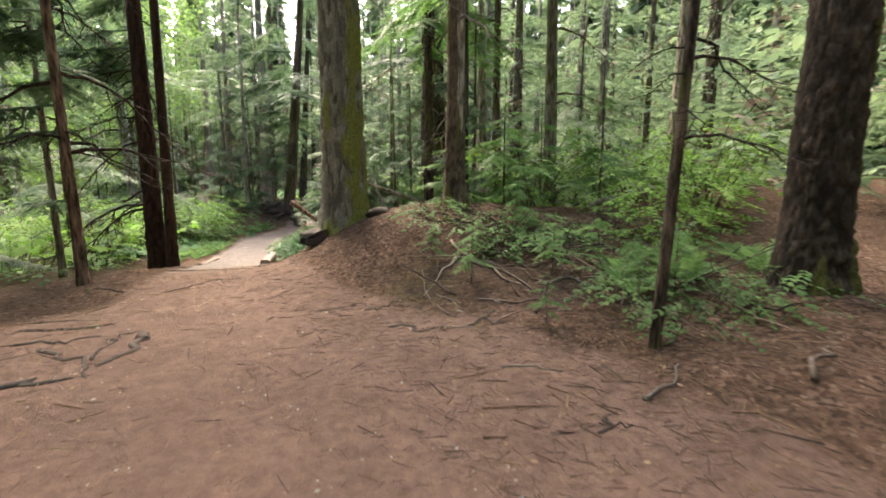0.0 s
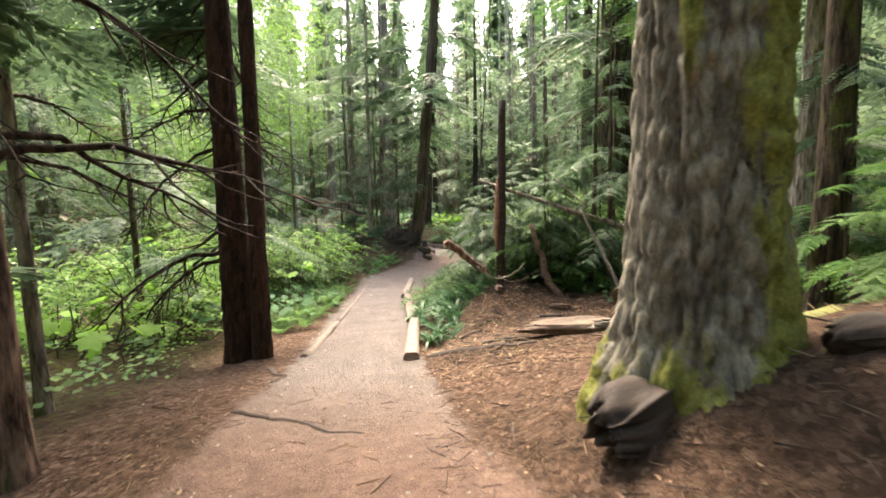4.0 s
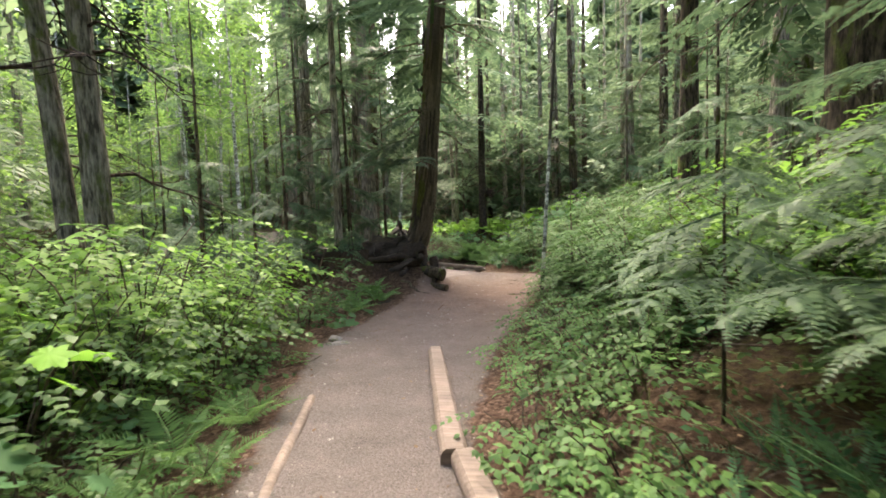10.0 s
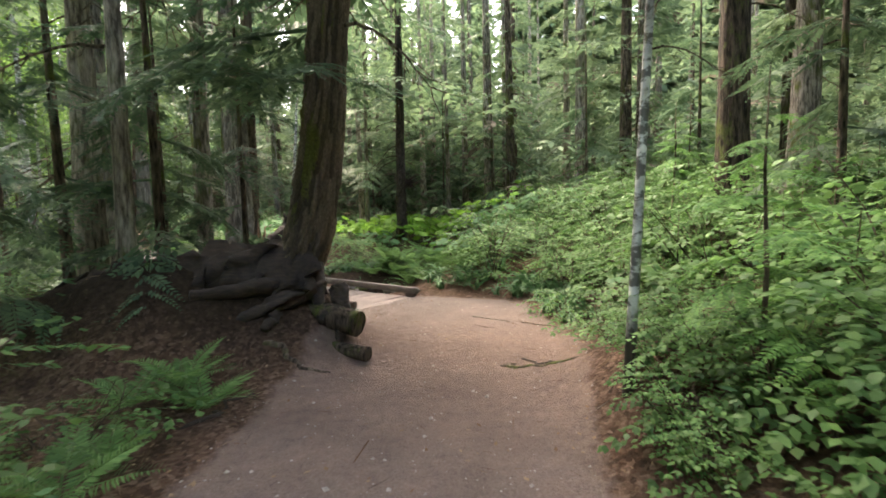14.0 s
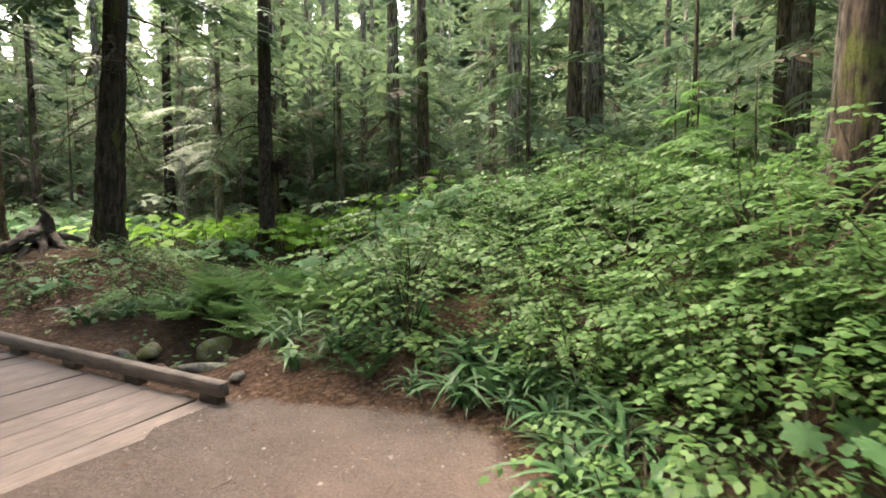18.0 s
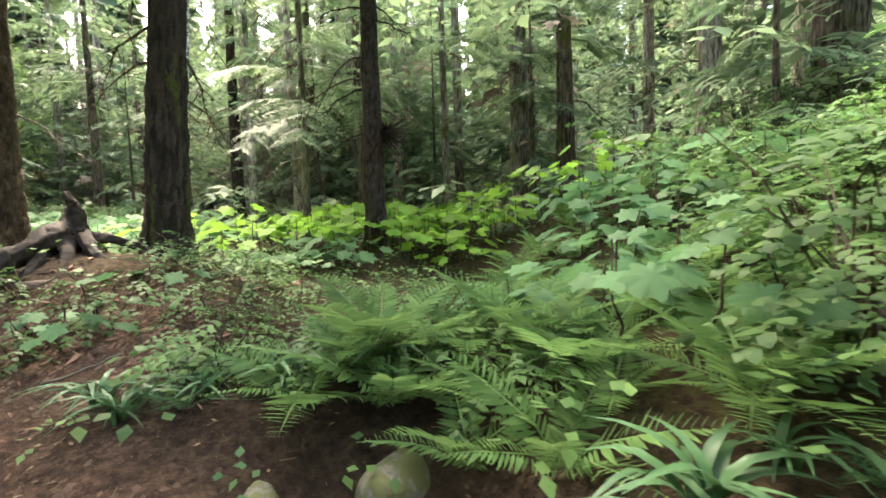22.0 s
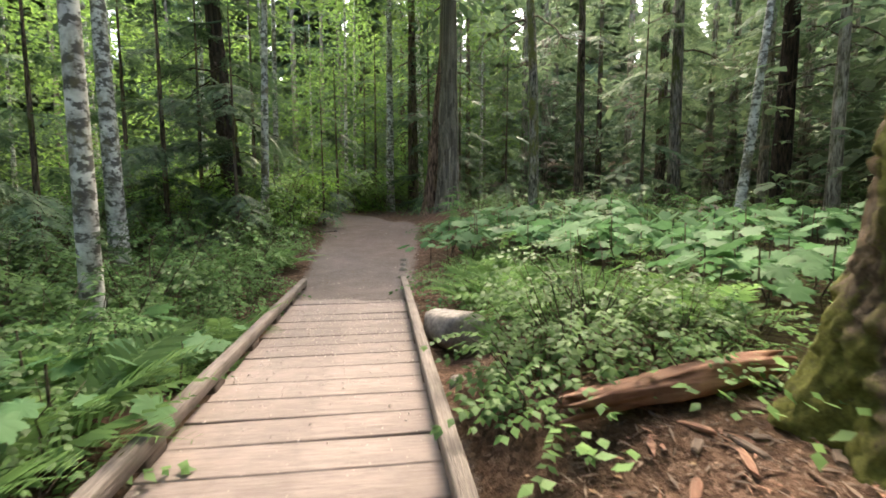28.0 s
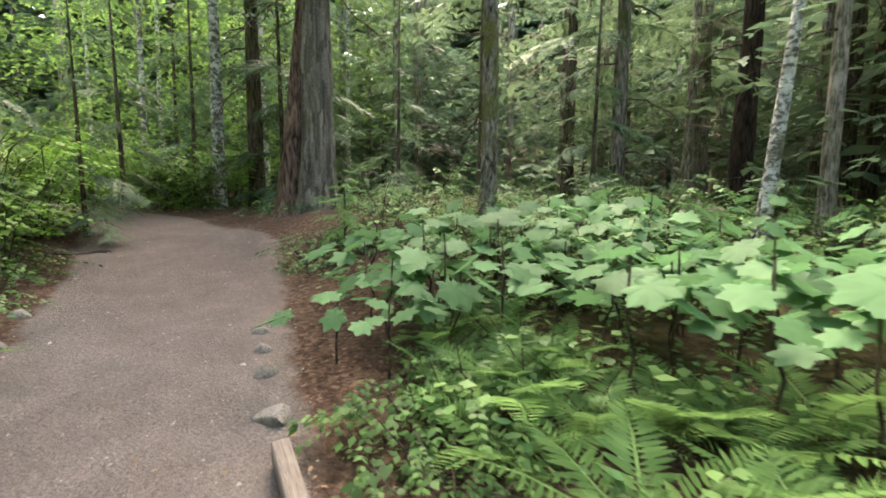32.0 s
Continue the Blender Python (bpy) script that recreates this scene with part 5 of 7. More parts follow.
# x, y, reach x, reach y, count, spacing, least and greatest size
for x, y, rx, ry, n, gap, a, b in ((-2.7, 17.6, 1.6, 3.2, 26, 0.6, 0.75, 1.3), (-1.6, 21.5, 2.6, 3.0, 16, 0.9, 0.9, 1.5), (-2.6, 27.6, 2.4, 3.2, 26, 0.75, 0.9, 1.5), (-3.4, 25.2, 1.0, 1.6, 8, 0.6, 0.6, 0.95), (-26.5, 34.5, 3.0, 3.6, 16, 1.1, 0.9, 1.5), (-22.5, 31.0, 2.6, 2.4, 10, 1.1, 0.9, 1.4), (-0.6, 32.0, 2.6, 3.0, 16, 0.9, 1.0, 1.6), (-9.3, 16.6, 1.8, 2.6, 12, 0.8, 1.0, 1.6),
                                   (3.4, 11.4, 3.0, 2.2, 7, 1.0, 0.8, 1.2), (-13.9, 34.6, 0.7, 0.9, 7, 0.5, 0.6, 0.9), (-20.2, 33.0, 2.4, 2.8, 14, 0.8, 0.8, 1.3), (-16.8, 29.6, 2.0, 1.6, 9, 0.8, 0.7, 1.1), (-17.0, 42.6, 3.2, 2.0, 12, 1.0, 0.9, 1.3), (-11.0, 44.0, 3.4, 2.4, 10, 1.1, 0.9, 1.3), (-23.4, 37.4, 2.2, 2.6, 12, 0.8, 0.9, 1.4), (-15.4, 40.4, 2.6, 2.0, 10, 0.9, 0.8, 1.2)):
    for px, py in spots(x, y, rx, ry, n, gap, 0.85):
        shrub(px, py, FULL_SHRUBS if x > -5 and 14 < y < 30 else SHRUBS, rng.uniform(a, b), "layered green huckleberry shrub with small oval leaves", "huckleberry shrubs")
for x, y, size in ((-4.85, 20.2, 0.55), (-4.55, 20.5, 0.6), (-4.4, 20.05, 0.6), (-4.65, 20.95, 0.5), (-4.9, 19.8, 0.45), (-4.3, 20.9, 0.6)):
    shrub(x, y, FULL_SHRUBS, size, "leafy green thimbleberry bush beside a birch trunk", "thimbleberry bushes")
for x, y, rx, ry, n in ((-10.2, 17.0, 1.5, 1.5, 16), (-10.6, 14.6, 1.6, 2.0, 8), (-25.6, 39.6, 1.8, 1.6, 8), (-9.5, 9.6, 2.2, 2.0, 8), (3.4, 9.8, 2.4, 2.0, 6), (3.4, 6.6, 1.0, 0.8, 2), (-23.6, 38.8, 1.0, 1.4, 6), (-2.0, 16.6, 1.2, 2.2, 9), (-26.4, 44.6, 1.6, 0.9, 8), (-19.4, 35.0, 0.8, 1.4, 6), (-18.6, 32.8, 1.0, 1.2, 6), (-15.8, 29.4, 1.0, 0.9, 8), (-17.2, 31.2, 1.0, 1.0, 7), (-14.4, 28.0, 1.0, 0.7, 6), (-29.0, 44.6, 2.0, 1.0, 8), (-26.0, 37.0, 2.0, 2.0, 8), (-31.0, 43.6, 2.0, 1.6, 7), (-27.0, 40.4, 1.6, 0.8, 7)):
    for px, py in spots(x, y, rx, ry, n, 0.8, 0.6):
        shrub(px, py, *((FULL_SHRUBS, rng.uniform(0.6, 0.95)) if 27 < y < 36 and x < -13 else (SUNLIT_SHRUBS, rng.uniform(1.1, 1.8))), "bright green leafy salmonberry shrub", "salmonberry shrubs")
for x, y, rx, ry, n in ((-4.6, 18.0, 0.8, 2.8, 34), (-16.9, 36.9, 0.5, 0.8, 5), (-15.7, 35.9, 0.4, 0.5, 3), (-7.9, 15.6, 0.8, 2.6, 9), (-4.7, 14.8, 0.5, 1.2, 8), (-22.6, 40.6, 0.8, 1.2, 7), (-19.6, 40.4, 0.6, 0.9, 6), (-4.3, 23.4, 0.9, 1.6, 12), (-14.6, 35.0, 0.9, 1.6, 7), (-16.6, 37.6, 0.9, 1.6, 6), (-9.7, 31.4, 1.3, 0.6, 4), (2.3, 4.4, 0.9, 0.9, 9), (1.0, 5.6, 0.9, 0.7, 5), (2.6, 6.4, 0.9, 0.8, 5), (-16.3, 31.2, 1.4, 1.6, 18), (-14.6, 29.6, 1.4, 0.9, 10), (-18.6, 34.4, 0.8, 1.8, 9), (-21.6, 38.2, 0.8, 1.6, 8), (0.8, 6.4, 1.2, 0.7, 7), (-8.9, 20.2, 0.6, 0.8, 5), (-6.8, 32.4, 0.7, 0.9, 6), (-7.7, 30.8, 0.9, 0.8, 6), (-8.7, 32.6, 0.9, 0.7, 8), (-7.6, 30.3, 0.7, 0.4, 5), (-6.3, 29.6, 0.4, 0.4, 3), (-8.4, 30.3, 0.5, 0.3, 4), (-6.4, 31.0, 0.6, 0.6, 5), (-14.2, 33.5, 0.35, 0.6, 7), (-13.6, 34.4, 0.6, 0.6, 8)):
    for px, py in spots(x, y, rx, ry, n, 0.32, 0.34 if 30 < y < 37 else 0.32 if y > 16.5 else 0.18):
        shrub(px, py, LOW_SHRUBS, rng.uniform(0.6, 1.15), "low green berry plant with small leaves", "low berry plants", "berry_plant")
for x, y, rx, ry, n, s, mat, hi in ((-7.9, 12.6, 1.1, 1.6, 15, 0.28, M_CLUB, 0.45), (-9.2, 13.2, 1.3, 2.0, 18, 0.34, M_CLUB_SUNLIT, 1.0), (-6.9, 38.2, 3.4, 2.0, 44, 0.4, M_CLUB_SUNLIT, 1.0), (-6.4, 35.8, 2.2, 0.9, 34, 0.36, M_CLUB_SUNLIT, 0.75), (-7.6, 37.0, 2.6, 0.8, 22, 0.38, M_CLUB_SUNLIT, 0.9), (-8.4, 34.6, 1.0, 0.7, 10, 0.34, M_CLUB, 0.5), (-3.9, 35.4, 1.5, 2.0, 14, 0.38, M_CLUB_SUNLIT, 1.1), (-10.0, 35.6, 1.6, 1.2, 14, 0.38, M_CLUB_SUNLIT, 1.0), (-4.9, 29.6, 0.9, 0.9, 7, 0.34, M_CLUB, 0.7), (-5.7, 30.6, 0.6, 0.8, 6, 0.3, M_CLUB, 0.5),
                                    (-14.4, 38.0, 1.8, 1.1, 26, 0.34, M_CLUB, 0.85), (-16.9, 39.5, 1.8, 1.4, 30, 0.34, M_CLUB, 0.85), (-17.6, 38.0, 0.6, 0.6, 6, 0.26, M_CLUB, 0.6), (-11.9, 38.6, 1.9, 2.0, 18, 0.38, M_CLUB, 0.85), (-14.2, 40.8, 2.4, 1.6, 16, 0.38, M_CLUB, 0.85), (-9.9, 31.1, 0.8, 0.4, 4, 0.24, M_CLUB, 0.3), (-13.0, 36.0, 0.8, 0.9, 6, 0.34, M_CLUB, 0.8), (-17.4, 31.4, 1.6, 1.8, 12, 0.28, M_CLUB, 0.6), (-15.6, 29.4, 1.2, 0.9, 6, 0.28, M_CLUB, 0.5), (-8.4, 8.6, 1.6, 1.4, 12, 0.32, M_CLUB_SUNLIT, 0.7), (-8.1, 19.4, 0.4, 0.4, 2, 0.28, M_CLUB, 0.25), (-2.9, 24.0, 0.8, 1.0, 5, 0.22, M_CLUB, 0.45), (-4.2, 31.6, 0.9, 1.0, 14, 0.36, M_CLUB, 0.7), (-3.2, 33.0, 1.4, 1.2, 18, 0.38, M_CLUB, 0.8), (-2.2, 30.8, 1.0, 1.0, 10, 0.36, M_CLUB, 0.8)):
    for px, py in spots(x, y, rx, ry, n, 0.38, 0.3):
        club(px, py, hi * rng.uniform(0.75, 1.2), 0.42, int(rng.integers(4, 7)) if mat is M_CLUB_SUNLIT or x > -6 else int(rng.integers(7, 10)), s * rng.uniform(0.85, 1.15), mat, "devil's club patch")
for x, y, rx, ry, n, s in ((-5.4, 29.7, 0.9, 1.3, 9, 0.62), (-6.0, 31.4, 0.7, 1.0, 6, 0.55), (-15.3, 36.2, 1.0, 0.6, 10, 0.65), (-14.0, 35.6, 0.8, 0.5, 8, 0.75), (-16.9, 32.8, 1.0, 1.6, 14, 0.75), (-18.0, 31.6, 1.6, 1.6, 11, 0.8), (-14.9, 29.4, 1.3, 0.9, 9, 0.8), (-15.6, 30.9, 0.8, 0.8, 6, 0.75), (2.6, 4.9, 1.1, 0.7, 6, 0.5), (-16.2, 37.1, 0.6, 0.4, 9, 0.55), (-14.7, 35.2, 0.6, 0.7, 8, 0.6), (-16.9, 37.9, 0.5, 0.5, 5, 0.5), (-6.3, 29.2, 0.5, 0.5, 6, 0.6), (-7.0, 29.9, 0.4, 0.3, 4, 0.5), (-7.4, 14.6, 0.5, 1.2, 9, 0.42), (-8.4, 21.3, 0.4, 0.4, 3, 0.45), (-15.3, 37.2, 0.6, 0.3, 6, 0.6), (-7.4, 29.9, 0.4, 0.3, 3, 0.7), (-6.2, 30.1, 0.6, 0.3, 4, 0.8), (-6.6, 13.4, 0.5, 2.4, 8, 0.4), (-8.4, 20.4, 0.3, 0.5, 2, 0.45), (-20.4, 36.0, 0.8, 1.4, 6, 0.6), (-5.4, 33.2, 0.8, 1.0, 5, 0.6), (-4.4, 30.4, 0.8, 0.8, 6, 0.6), (-4.4, 32.6, 1.2, 1.4, 8, 0.6), (-3.0, 34.4, 1.2, 0.8, 6, 0.7)):
    for px, py in spots(x, y, rx, ry, n, 0.42, 0.5 if 29 < y < 37.5 and x < -13 else 0.22):
        fern(px, py, s * rng.uniform(0.8, 1.2), int(rng.integers(7, 9)), FRONDS, "lady fern with arching feathery green fronds", "lady ferns")
for x, y, rx, ry, n, s in ((-4.05, 12.9, 0.6, 1.9, 34, 0.55), (-4.3, 25.0, 0.5, 1.6, 9, 0.4), (-3.4, 13.6, 0.8, 0.8, 16, 0.6), (-5.2, 27.4, 0.6, 0.8, 8, 0.45), (-8.5, 29.75, 0.3, 0.2, 2, 0.4), (-4.9, 26.2, 0.7, 0.6, 5, 0.4)):
    for px, py in spots(x, y, rx, ry, n, 0.3, 0.36):
        fern(px, py, s * rng.uniform(0.8, 1.2), int(rng.integers(6, 8)), SWORDS, "dark glossy sword fern tuft", "sword ferns")
for x, y, rx, ry, n in ((-5.5, 27.6, 0.8, 0.7, 9), (-4.3, 25.2, 0.5, 1.4, 18), (-8.7, 29.9, 0.4, 0.3, 4), (-4.2, 12.2, 0.35, 1.3, 12), (-7.9, 30.4, 0.5, 0.4, 2), (-4.6, 25.8, 0.8, 0.6, 5), (-7.5, 30.2, 0.5, 0.4, 3)):
    for px, py in spots(x, y, rx, ry, n, 0.3, 0.2):
        tuft = tagged(empty("lily_tuft", px, py, height(px, py), rng.uniform(0, 360), rng.uniform(0.7, 1.2)), "tuft of long arching strap-shaped green leaves", "plant", "strap-leaf tufts")
        for k in range(17):
            put("leaf", STRAPS[int(rng.integers(5))], tuft, pose(rng.normal(0, 0.04), rng.normal(0, 0.04), -0.01, 0, rng.uniform(-14, 10), k * 137.5 + rng.uniform(-20, 20)) @ Matrix.Scale(rng.uniform(0.65, 1.15), 4))
for x, y, rx, ry, n, a, b in ((-2.6, 15.0, 1.2, 1.0, 3, 0.7, 1.0), (-2.3, 17.0, 1.2, 2.2, 4, 0.6, 0.9), (1.6, 9.0, 2.0, 1.4, 8, 0.7, 1.2), (-1.6, 13.6, 1.4, 1.0, 6, 0.7, 1.1), (1.0, 28.6, 1.6, 2.4, 6, 0.8, 1.3), (-4.1, 21.0, 0.7, 1.4, 4, 0.5, 0.8), (-19.8, 40.0, 0.6, 0.8, 2, 0.5, 0.8)):
    for px, py in spots(x, y, rx, ry, n, 0.7, 0.7):
        sapling(px, py, SAPLINGS, rng.uniform(a, b), "young hemlock with flat light green sprays", "young hemlocks")
for x, y, h in ((-9.5, 23.4, 0.9), (-8.9, 24.5, 0.8), (-10.3, 25.0, 0.8), (-10.4, 21.9, 0.7), (0.6, 18.2, 1.1), (1.5, 23.8, 1.2), (-1.0, 23.4, 0.9), (-11.0, 23.9, 1.1), (-12.6, 22.0, 1.0), (-8.8, 10.9, 0.9), (-7.2, 6.3, 0.8), (3.6, 12.6, 0.8), (0.7, 10.6, 0.8), (-1.0, 14.8, 0.75), (-1.3, 12.8, 0.7), (-1.5, 13.6, 0.8), (1.2, 15.2, 0.9), (-3.4, 37.6, 1.0), (-0.8, 33.4, 0.9), (-5.4, 41.0, 1.0), (1.2, 30.2, 0.9),
                (-22.2, 33.2, 0.85), (-23.8, 35.8, 1.0), (-21.6, 30.0, 0.8), (-25.4, 39.0, 1.0), (-9.2, 43.8, 1.0), (-16.0, 45.0, 0.9), (-23.6, 45.2, 1.1), (-26.6, 45.4, 1.0), (-29.0, 47.2, 1.1), (-14.0, 26.4, 0.9), (3.2, 20.2, 1.0), (-17.6, 27.6, 0.7), (-19.8, 30.4, 0.75), (-21.0, 32.0, 0.8), (-22.4, 36.6, 0.75), (-24.6, 37.0, 0.9), (-23.8, 40.2, 0.6), (-16.2, 25.0, 0.9), (-25.6, 42.4, 0.8), (-26.2, 36.0, 1.0), (-19.6, 26.6, 0.9), (-22.8, 46.0, 0.9), (-20.6, 45.6, 0.8)):
    tree = tagged(empty("conifer_tree", x, y, height(x, y), rng.uniform(0, 360), h), "mid-height hemlock with drooping flat dark green boughs", "tree", "mid-height hemlocks")
    put("trunk", MID_TRUNK, tree)
    put("crown", MID_CROWNS[int(rng.integers(2))], tree)
for x, y, s in ((-2.7, 13.6, 0.7), (-2.3, 12.9, 0.6), (-3.5, 13.5, 0.65), (-3.75, 14.3, 0.62), (-4.05, 15.2, 0.6), (-3.1, 13.0, 0.6), (-2.9, 14.6, 0.7), (-2.0, 13.6, 0.8)):
    sapling(x, y, SAPLINGS_DARK, s, "dark green young hemlock with drooping flat boughs", "dark young hemlocks", 2.6, 1.0)
for x, y, s in ((0.31, 4.89, 0.3), (-0.13, 5.54, 0.22), (0.45, 5.68, 0.26), (1.2, 5.0, 0.3), (1.0, 6.3, 0.34), (1.9, 5.6, 0.34), (0.9, 3.9, 0.2), (2.2, 4.3, 0.3)):
    sapling(x, y, SAPLINGS, s, "knee-high hemlock seedling with flat green sprays", "hemlock seedlings", 2.2, 0.5)


# ---- roots, logs and stones ----
def on_ground(x, y, lift=0.0):
    return (x, y, height(x, y) + lift)


def laid(name, a, b, r0, r1, mat, label, category, lift=0.01, wiggle=0.02, seed=1, n=12, rough=0.15, sides=8):
    """A root or stick lying on the ground between two places, following its lie."""
    p = bent((*a, 0), (*b, 0), 0, wiggle, n, seed)
    p[:, 2] = [height(q[0], q[1]) + lift for q in p]
    p[[0, -1], 2] -= r0 * 0.6
    me = tri_mesh(name, *tube(p - p[0], np.linspace(r0, r1, n), sides, True, rough, 0, seed), mat, True)
    ob = put(name, me)
    ob.matrix_basis = Matrix.Translation(p[0])
    return tagged(ob, label, category)


def log(name, a, b, r0, r1, mat, label, category, seed=1, rough=0.08, sag=0.0, wiggle=0.01, n=12, sides=14, ridges=0, flat=1.0):
    p = bent(a, b, sag, wiggle, n, seed)
    line = p - p[0]
    run, drop = line[-1, :2], line[-1, 2]
    fall = drop * (line[:, :2] @ run) / (run @ run + 1e-9) if flat < 1 else np.zeros(n)
    line[:, 2] -= fall
    v, f = tube(line, np.linspace(r0, r1, n), sides, True, rough, ridges, seed)
    if flat < 1:
        v = np.array(v, float)
        v[:, 2] = np.clip(v[:, 2], -r0, flat * r0) + drop * (v[:, :2] @ run) / (run @ run)
    me = tri_mesh(name, v, f, mat, flat >= 1)
    for face in me.polygons[-2 * sides:]:
        face.use_smooth = False
    ob = put(name, me)
    ob.matrix_basis = Matrix.Translation(p[0])
    return tagged(ob, label, category)


M_STUMP = wood_material("pale_rotten_wood", (0.07, 0.043, 0.03), (0.26, 0.18, 0.13), (3, 14, 14), 0.55)
M_REDBRANCH = wood_material("stripped_red_branch", (0.07, 0.04, 0.028), (0.26, 0.165, 0.125), (3, 20, 20))
ROOT = "worn tree root crossing the trodden earth"
for k, (x0, y0, x1, y1, r) in enumerate(((-3.77, 3.91, -3.0, 4.2, 0.028), (-3.5, 3.6, -2.9, 3.85, 0.025), (-2.6, 3.9, -2.5, 3.15, 0.05), (-1.3, 4.56, -0.75, 4.7, 0.02), (-0.5, 4.1, -0.02, 3.98, 0.025), (0.2, 3.98, 0.56, 3.95, 0.022), (-0.8, 4.57, -0.3, 4.6, 0.02), (0.83, 2.31, 1.05, 2.36, 0.015),
                                         (-3.1, 2.75, -2.5, 3.02, 0.05), (-3.9, 4.2, -3.2, 4.28, 0.02), (-3.2, 3.5, -2.4, 2.96, 0.03), (-2.62, 3.3, -2.66, 3.98, 0.02), (0.28, 4.0, 0.34, 3.7, 0.016), (-3.45, 5.6, -2.5, 5.9, 0.02), (-4.9, 6.5, -4.2, 6.0, 0.03), (-5.0, 6.4, -4.6, 5.6, 0.03), (-5.3, 9.2, -4.9, 8.6, 0.04), (-4.7, 7.8, -3.4, 7.5, 0.03),
                                         (-3.4, 11.3, -2.75, 11.2, 0.035), (-3.45, 10.85, -2.8, 10.62, 0.03), (-3.7, 10.0, -2.3, 10.05, 0.06), (-3.3, 10.45, -2.6, 10.4, 0.025), (-3.05, 10.2, -2.2, 10.35, 0.03), (-8.1, 20.98, -7.75, 21.55, 0.03), (-5.55, 22.2, -4.8, 21.95, 0.04), (-5.3, 22.4, -5.0, 22.0, 0.025),
                                         (-11.9, 30.35, -12.05, 31.1, 0.045), (-12.4, 30.7, -12.2, 31.3, 0.04), (-12.1, 30.6, -11.7, 31.4, 0.04), (-12.6, 31.0, -12.35, 31.7, 0.04), (-11.7, 30.5, -11.9, 31.2, 0.03), (-19.7, 39.9, -20.4, 40.5, 0.04), (-22.6, 39.6, -23.1, 39.2, 0.05), (-7.9, 22.2, -7.2, 22.0, 0.04))):
    laid("tree_root", (x0, y0), (x1, y1), r, r * 0.45, M_ROTTEN if k % 3 else M_BARK, ROOT, "root", -r * 0.25, 0.05, k + 3, 14, 0.3)

# log and timber edging of the path
for k, (x0, y0, x1, y1) in enumerate(((-3.86, 9.9, -4.55, 12.3), (-4.62, 12.38, -5.6, 15.2), (-5.66, 15.2, -6.28, 17.75))):
    log("edging_log", on_ground(x0, y0, 0.03), on_ground(x1, y1, 0.035), 0.098, 0.09, M_LOG, "peeled, flat-topped log laid along the edge of the gravel path", "log", k, 0.05, 0, 0.003, 16, 20, 0, 0.75)
for k, (x0, y0, x1, y1, w) in enumerate(((-5.2, 9.75, -6.0, 12.3, 0.055), (-6.05, 12.4, -7.2, 16.3, 0.045), (-12.45, 28.7, -13.15, 29.35, 0.055), (-13.25, 29.4, -14.9, 31.15, 0.05))):
    log("edging_timber", on_ground(x0, y0, -0.02), on_ground(x1, y1, -0.022), w, w, M_LOG, "half-buried light timber edging of the path", "timber", k + 9, 0.06, 0, 0.012)

# broken and fallen wood by the first bend
ob = log("broken_snag", on_ground(-3.07, 12.52, -0.2), (-3.05, 12.66, 3.05), 0.08, 0.062, M_ROTTEN, "broken standing snag with bark stripped to reddish wood", "snag", 4, 0.12, 0, 0.01, 14, 14, 5)
strip = tri_mesh("bare_wood", *tube(bent((-0.056, -0.03, 0.7), (-0.045, 0.03, 1.95), 0, 0.006, 8, 3), [0.012, 0.03, 0.036, 0.04, 0.038, 0.034, 0.03, 0.012], 10, True, 0.25), M_REDWOOD, True)
put("bare_wood", strip, ob, None, "stripped orange-brown wood")
log("cut_log", (-3.83, 11.72, 0.8), (-3.22, 11.95, 0.3), 0.066, 0.05, M_BARK_RED, "short sawn log end leaning out of the brush", "log", 5, 0.3, 0.06, 0.02, 16)
ob = log("bent_branch", (-2.56, 12.3, 1.02), on_ground(-2.1, 12.2, -0.03), 0.035, 0.06, M_REDBRANCH, "bent reddish dead branch standing against a root mound", "branch", 12, 0.3, 0.1, 0.03, 16)
vine = bent((-3.34, 11.68, 0.42), (-2.64, 11.75, 0.45), 0.2, 0.01, 14, 2)
ob = put("hanging_vine", tri_mesh("hanging_vine", *tube(vine - vine[0], np.full(14, 0.011), 6), M_DEADWOOD_GREY, True))
ob.matrix_basis = Matrix.Translation(vine[0])
tagged(ob, "thin pale root hanging in a loop below a log", "root")
log("fallen_pole", (-3.46, 12.72, 1.76), on_ground(1.1, 12.02, 0.05), 0.028, 0.06, M_BARK_GREY, "long thin fallen trunk leaning across the slope", "log", 6, 0.06, 0.03)
log("fallen_pole", (-1.8, 12.36, 1.27), on_ground(-1.2, 11.45, 0.0), 0.02, 0.032, M_DEADWOOD_GREY, "thin dead stick propped against a fallen trunk", "branch", 7)
log("fallen_pole", (-2.2, 12.6, 1.75), (-1.7, 12.3, 1.3), 0.012, 0.015, M_DEADWOOD_GREY, "thin bare dead branch resting on a fallen trunk", "branch", 8)


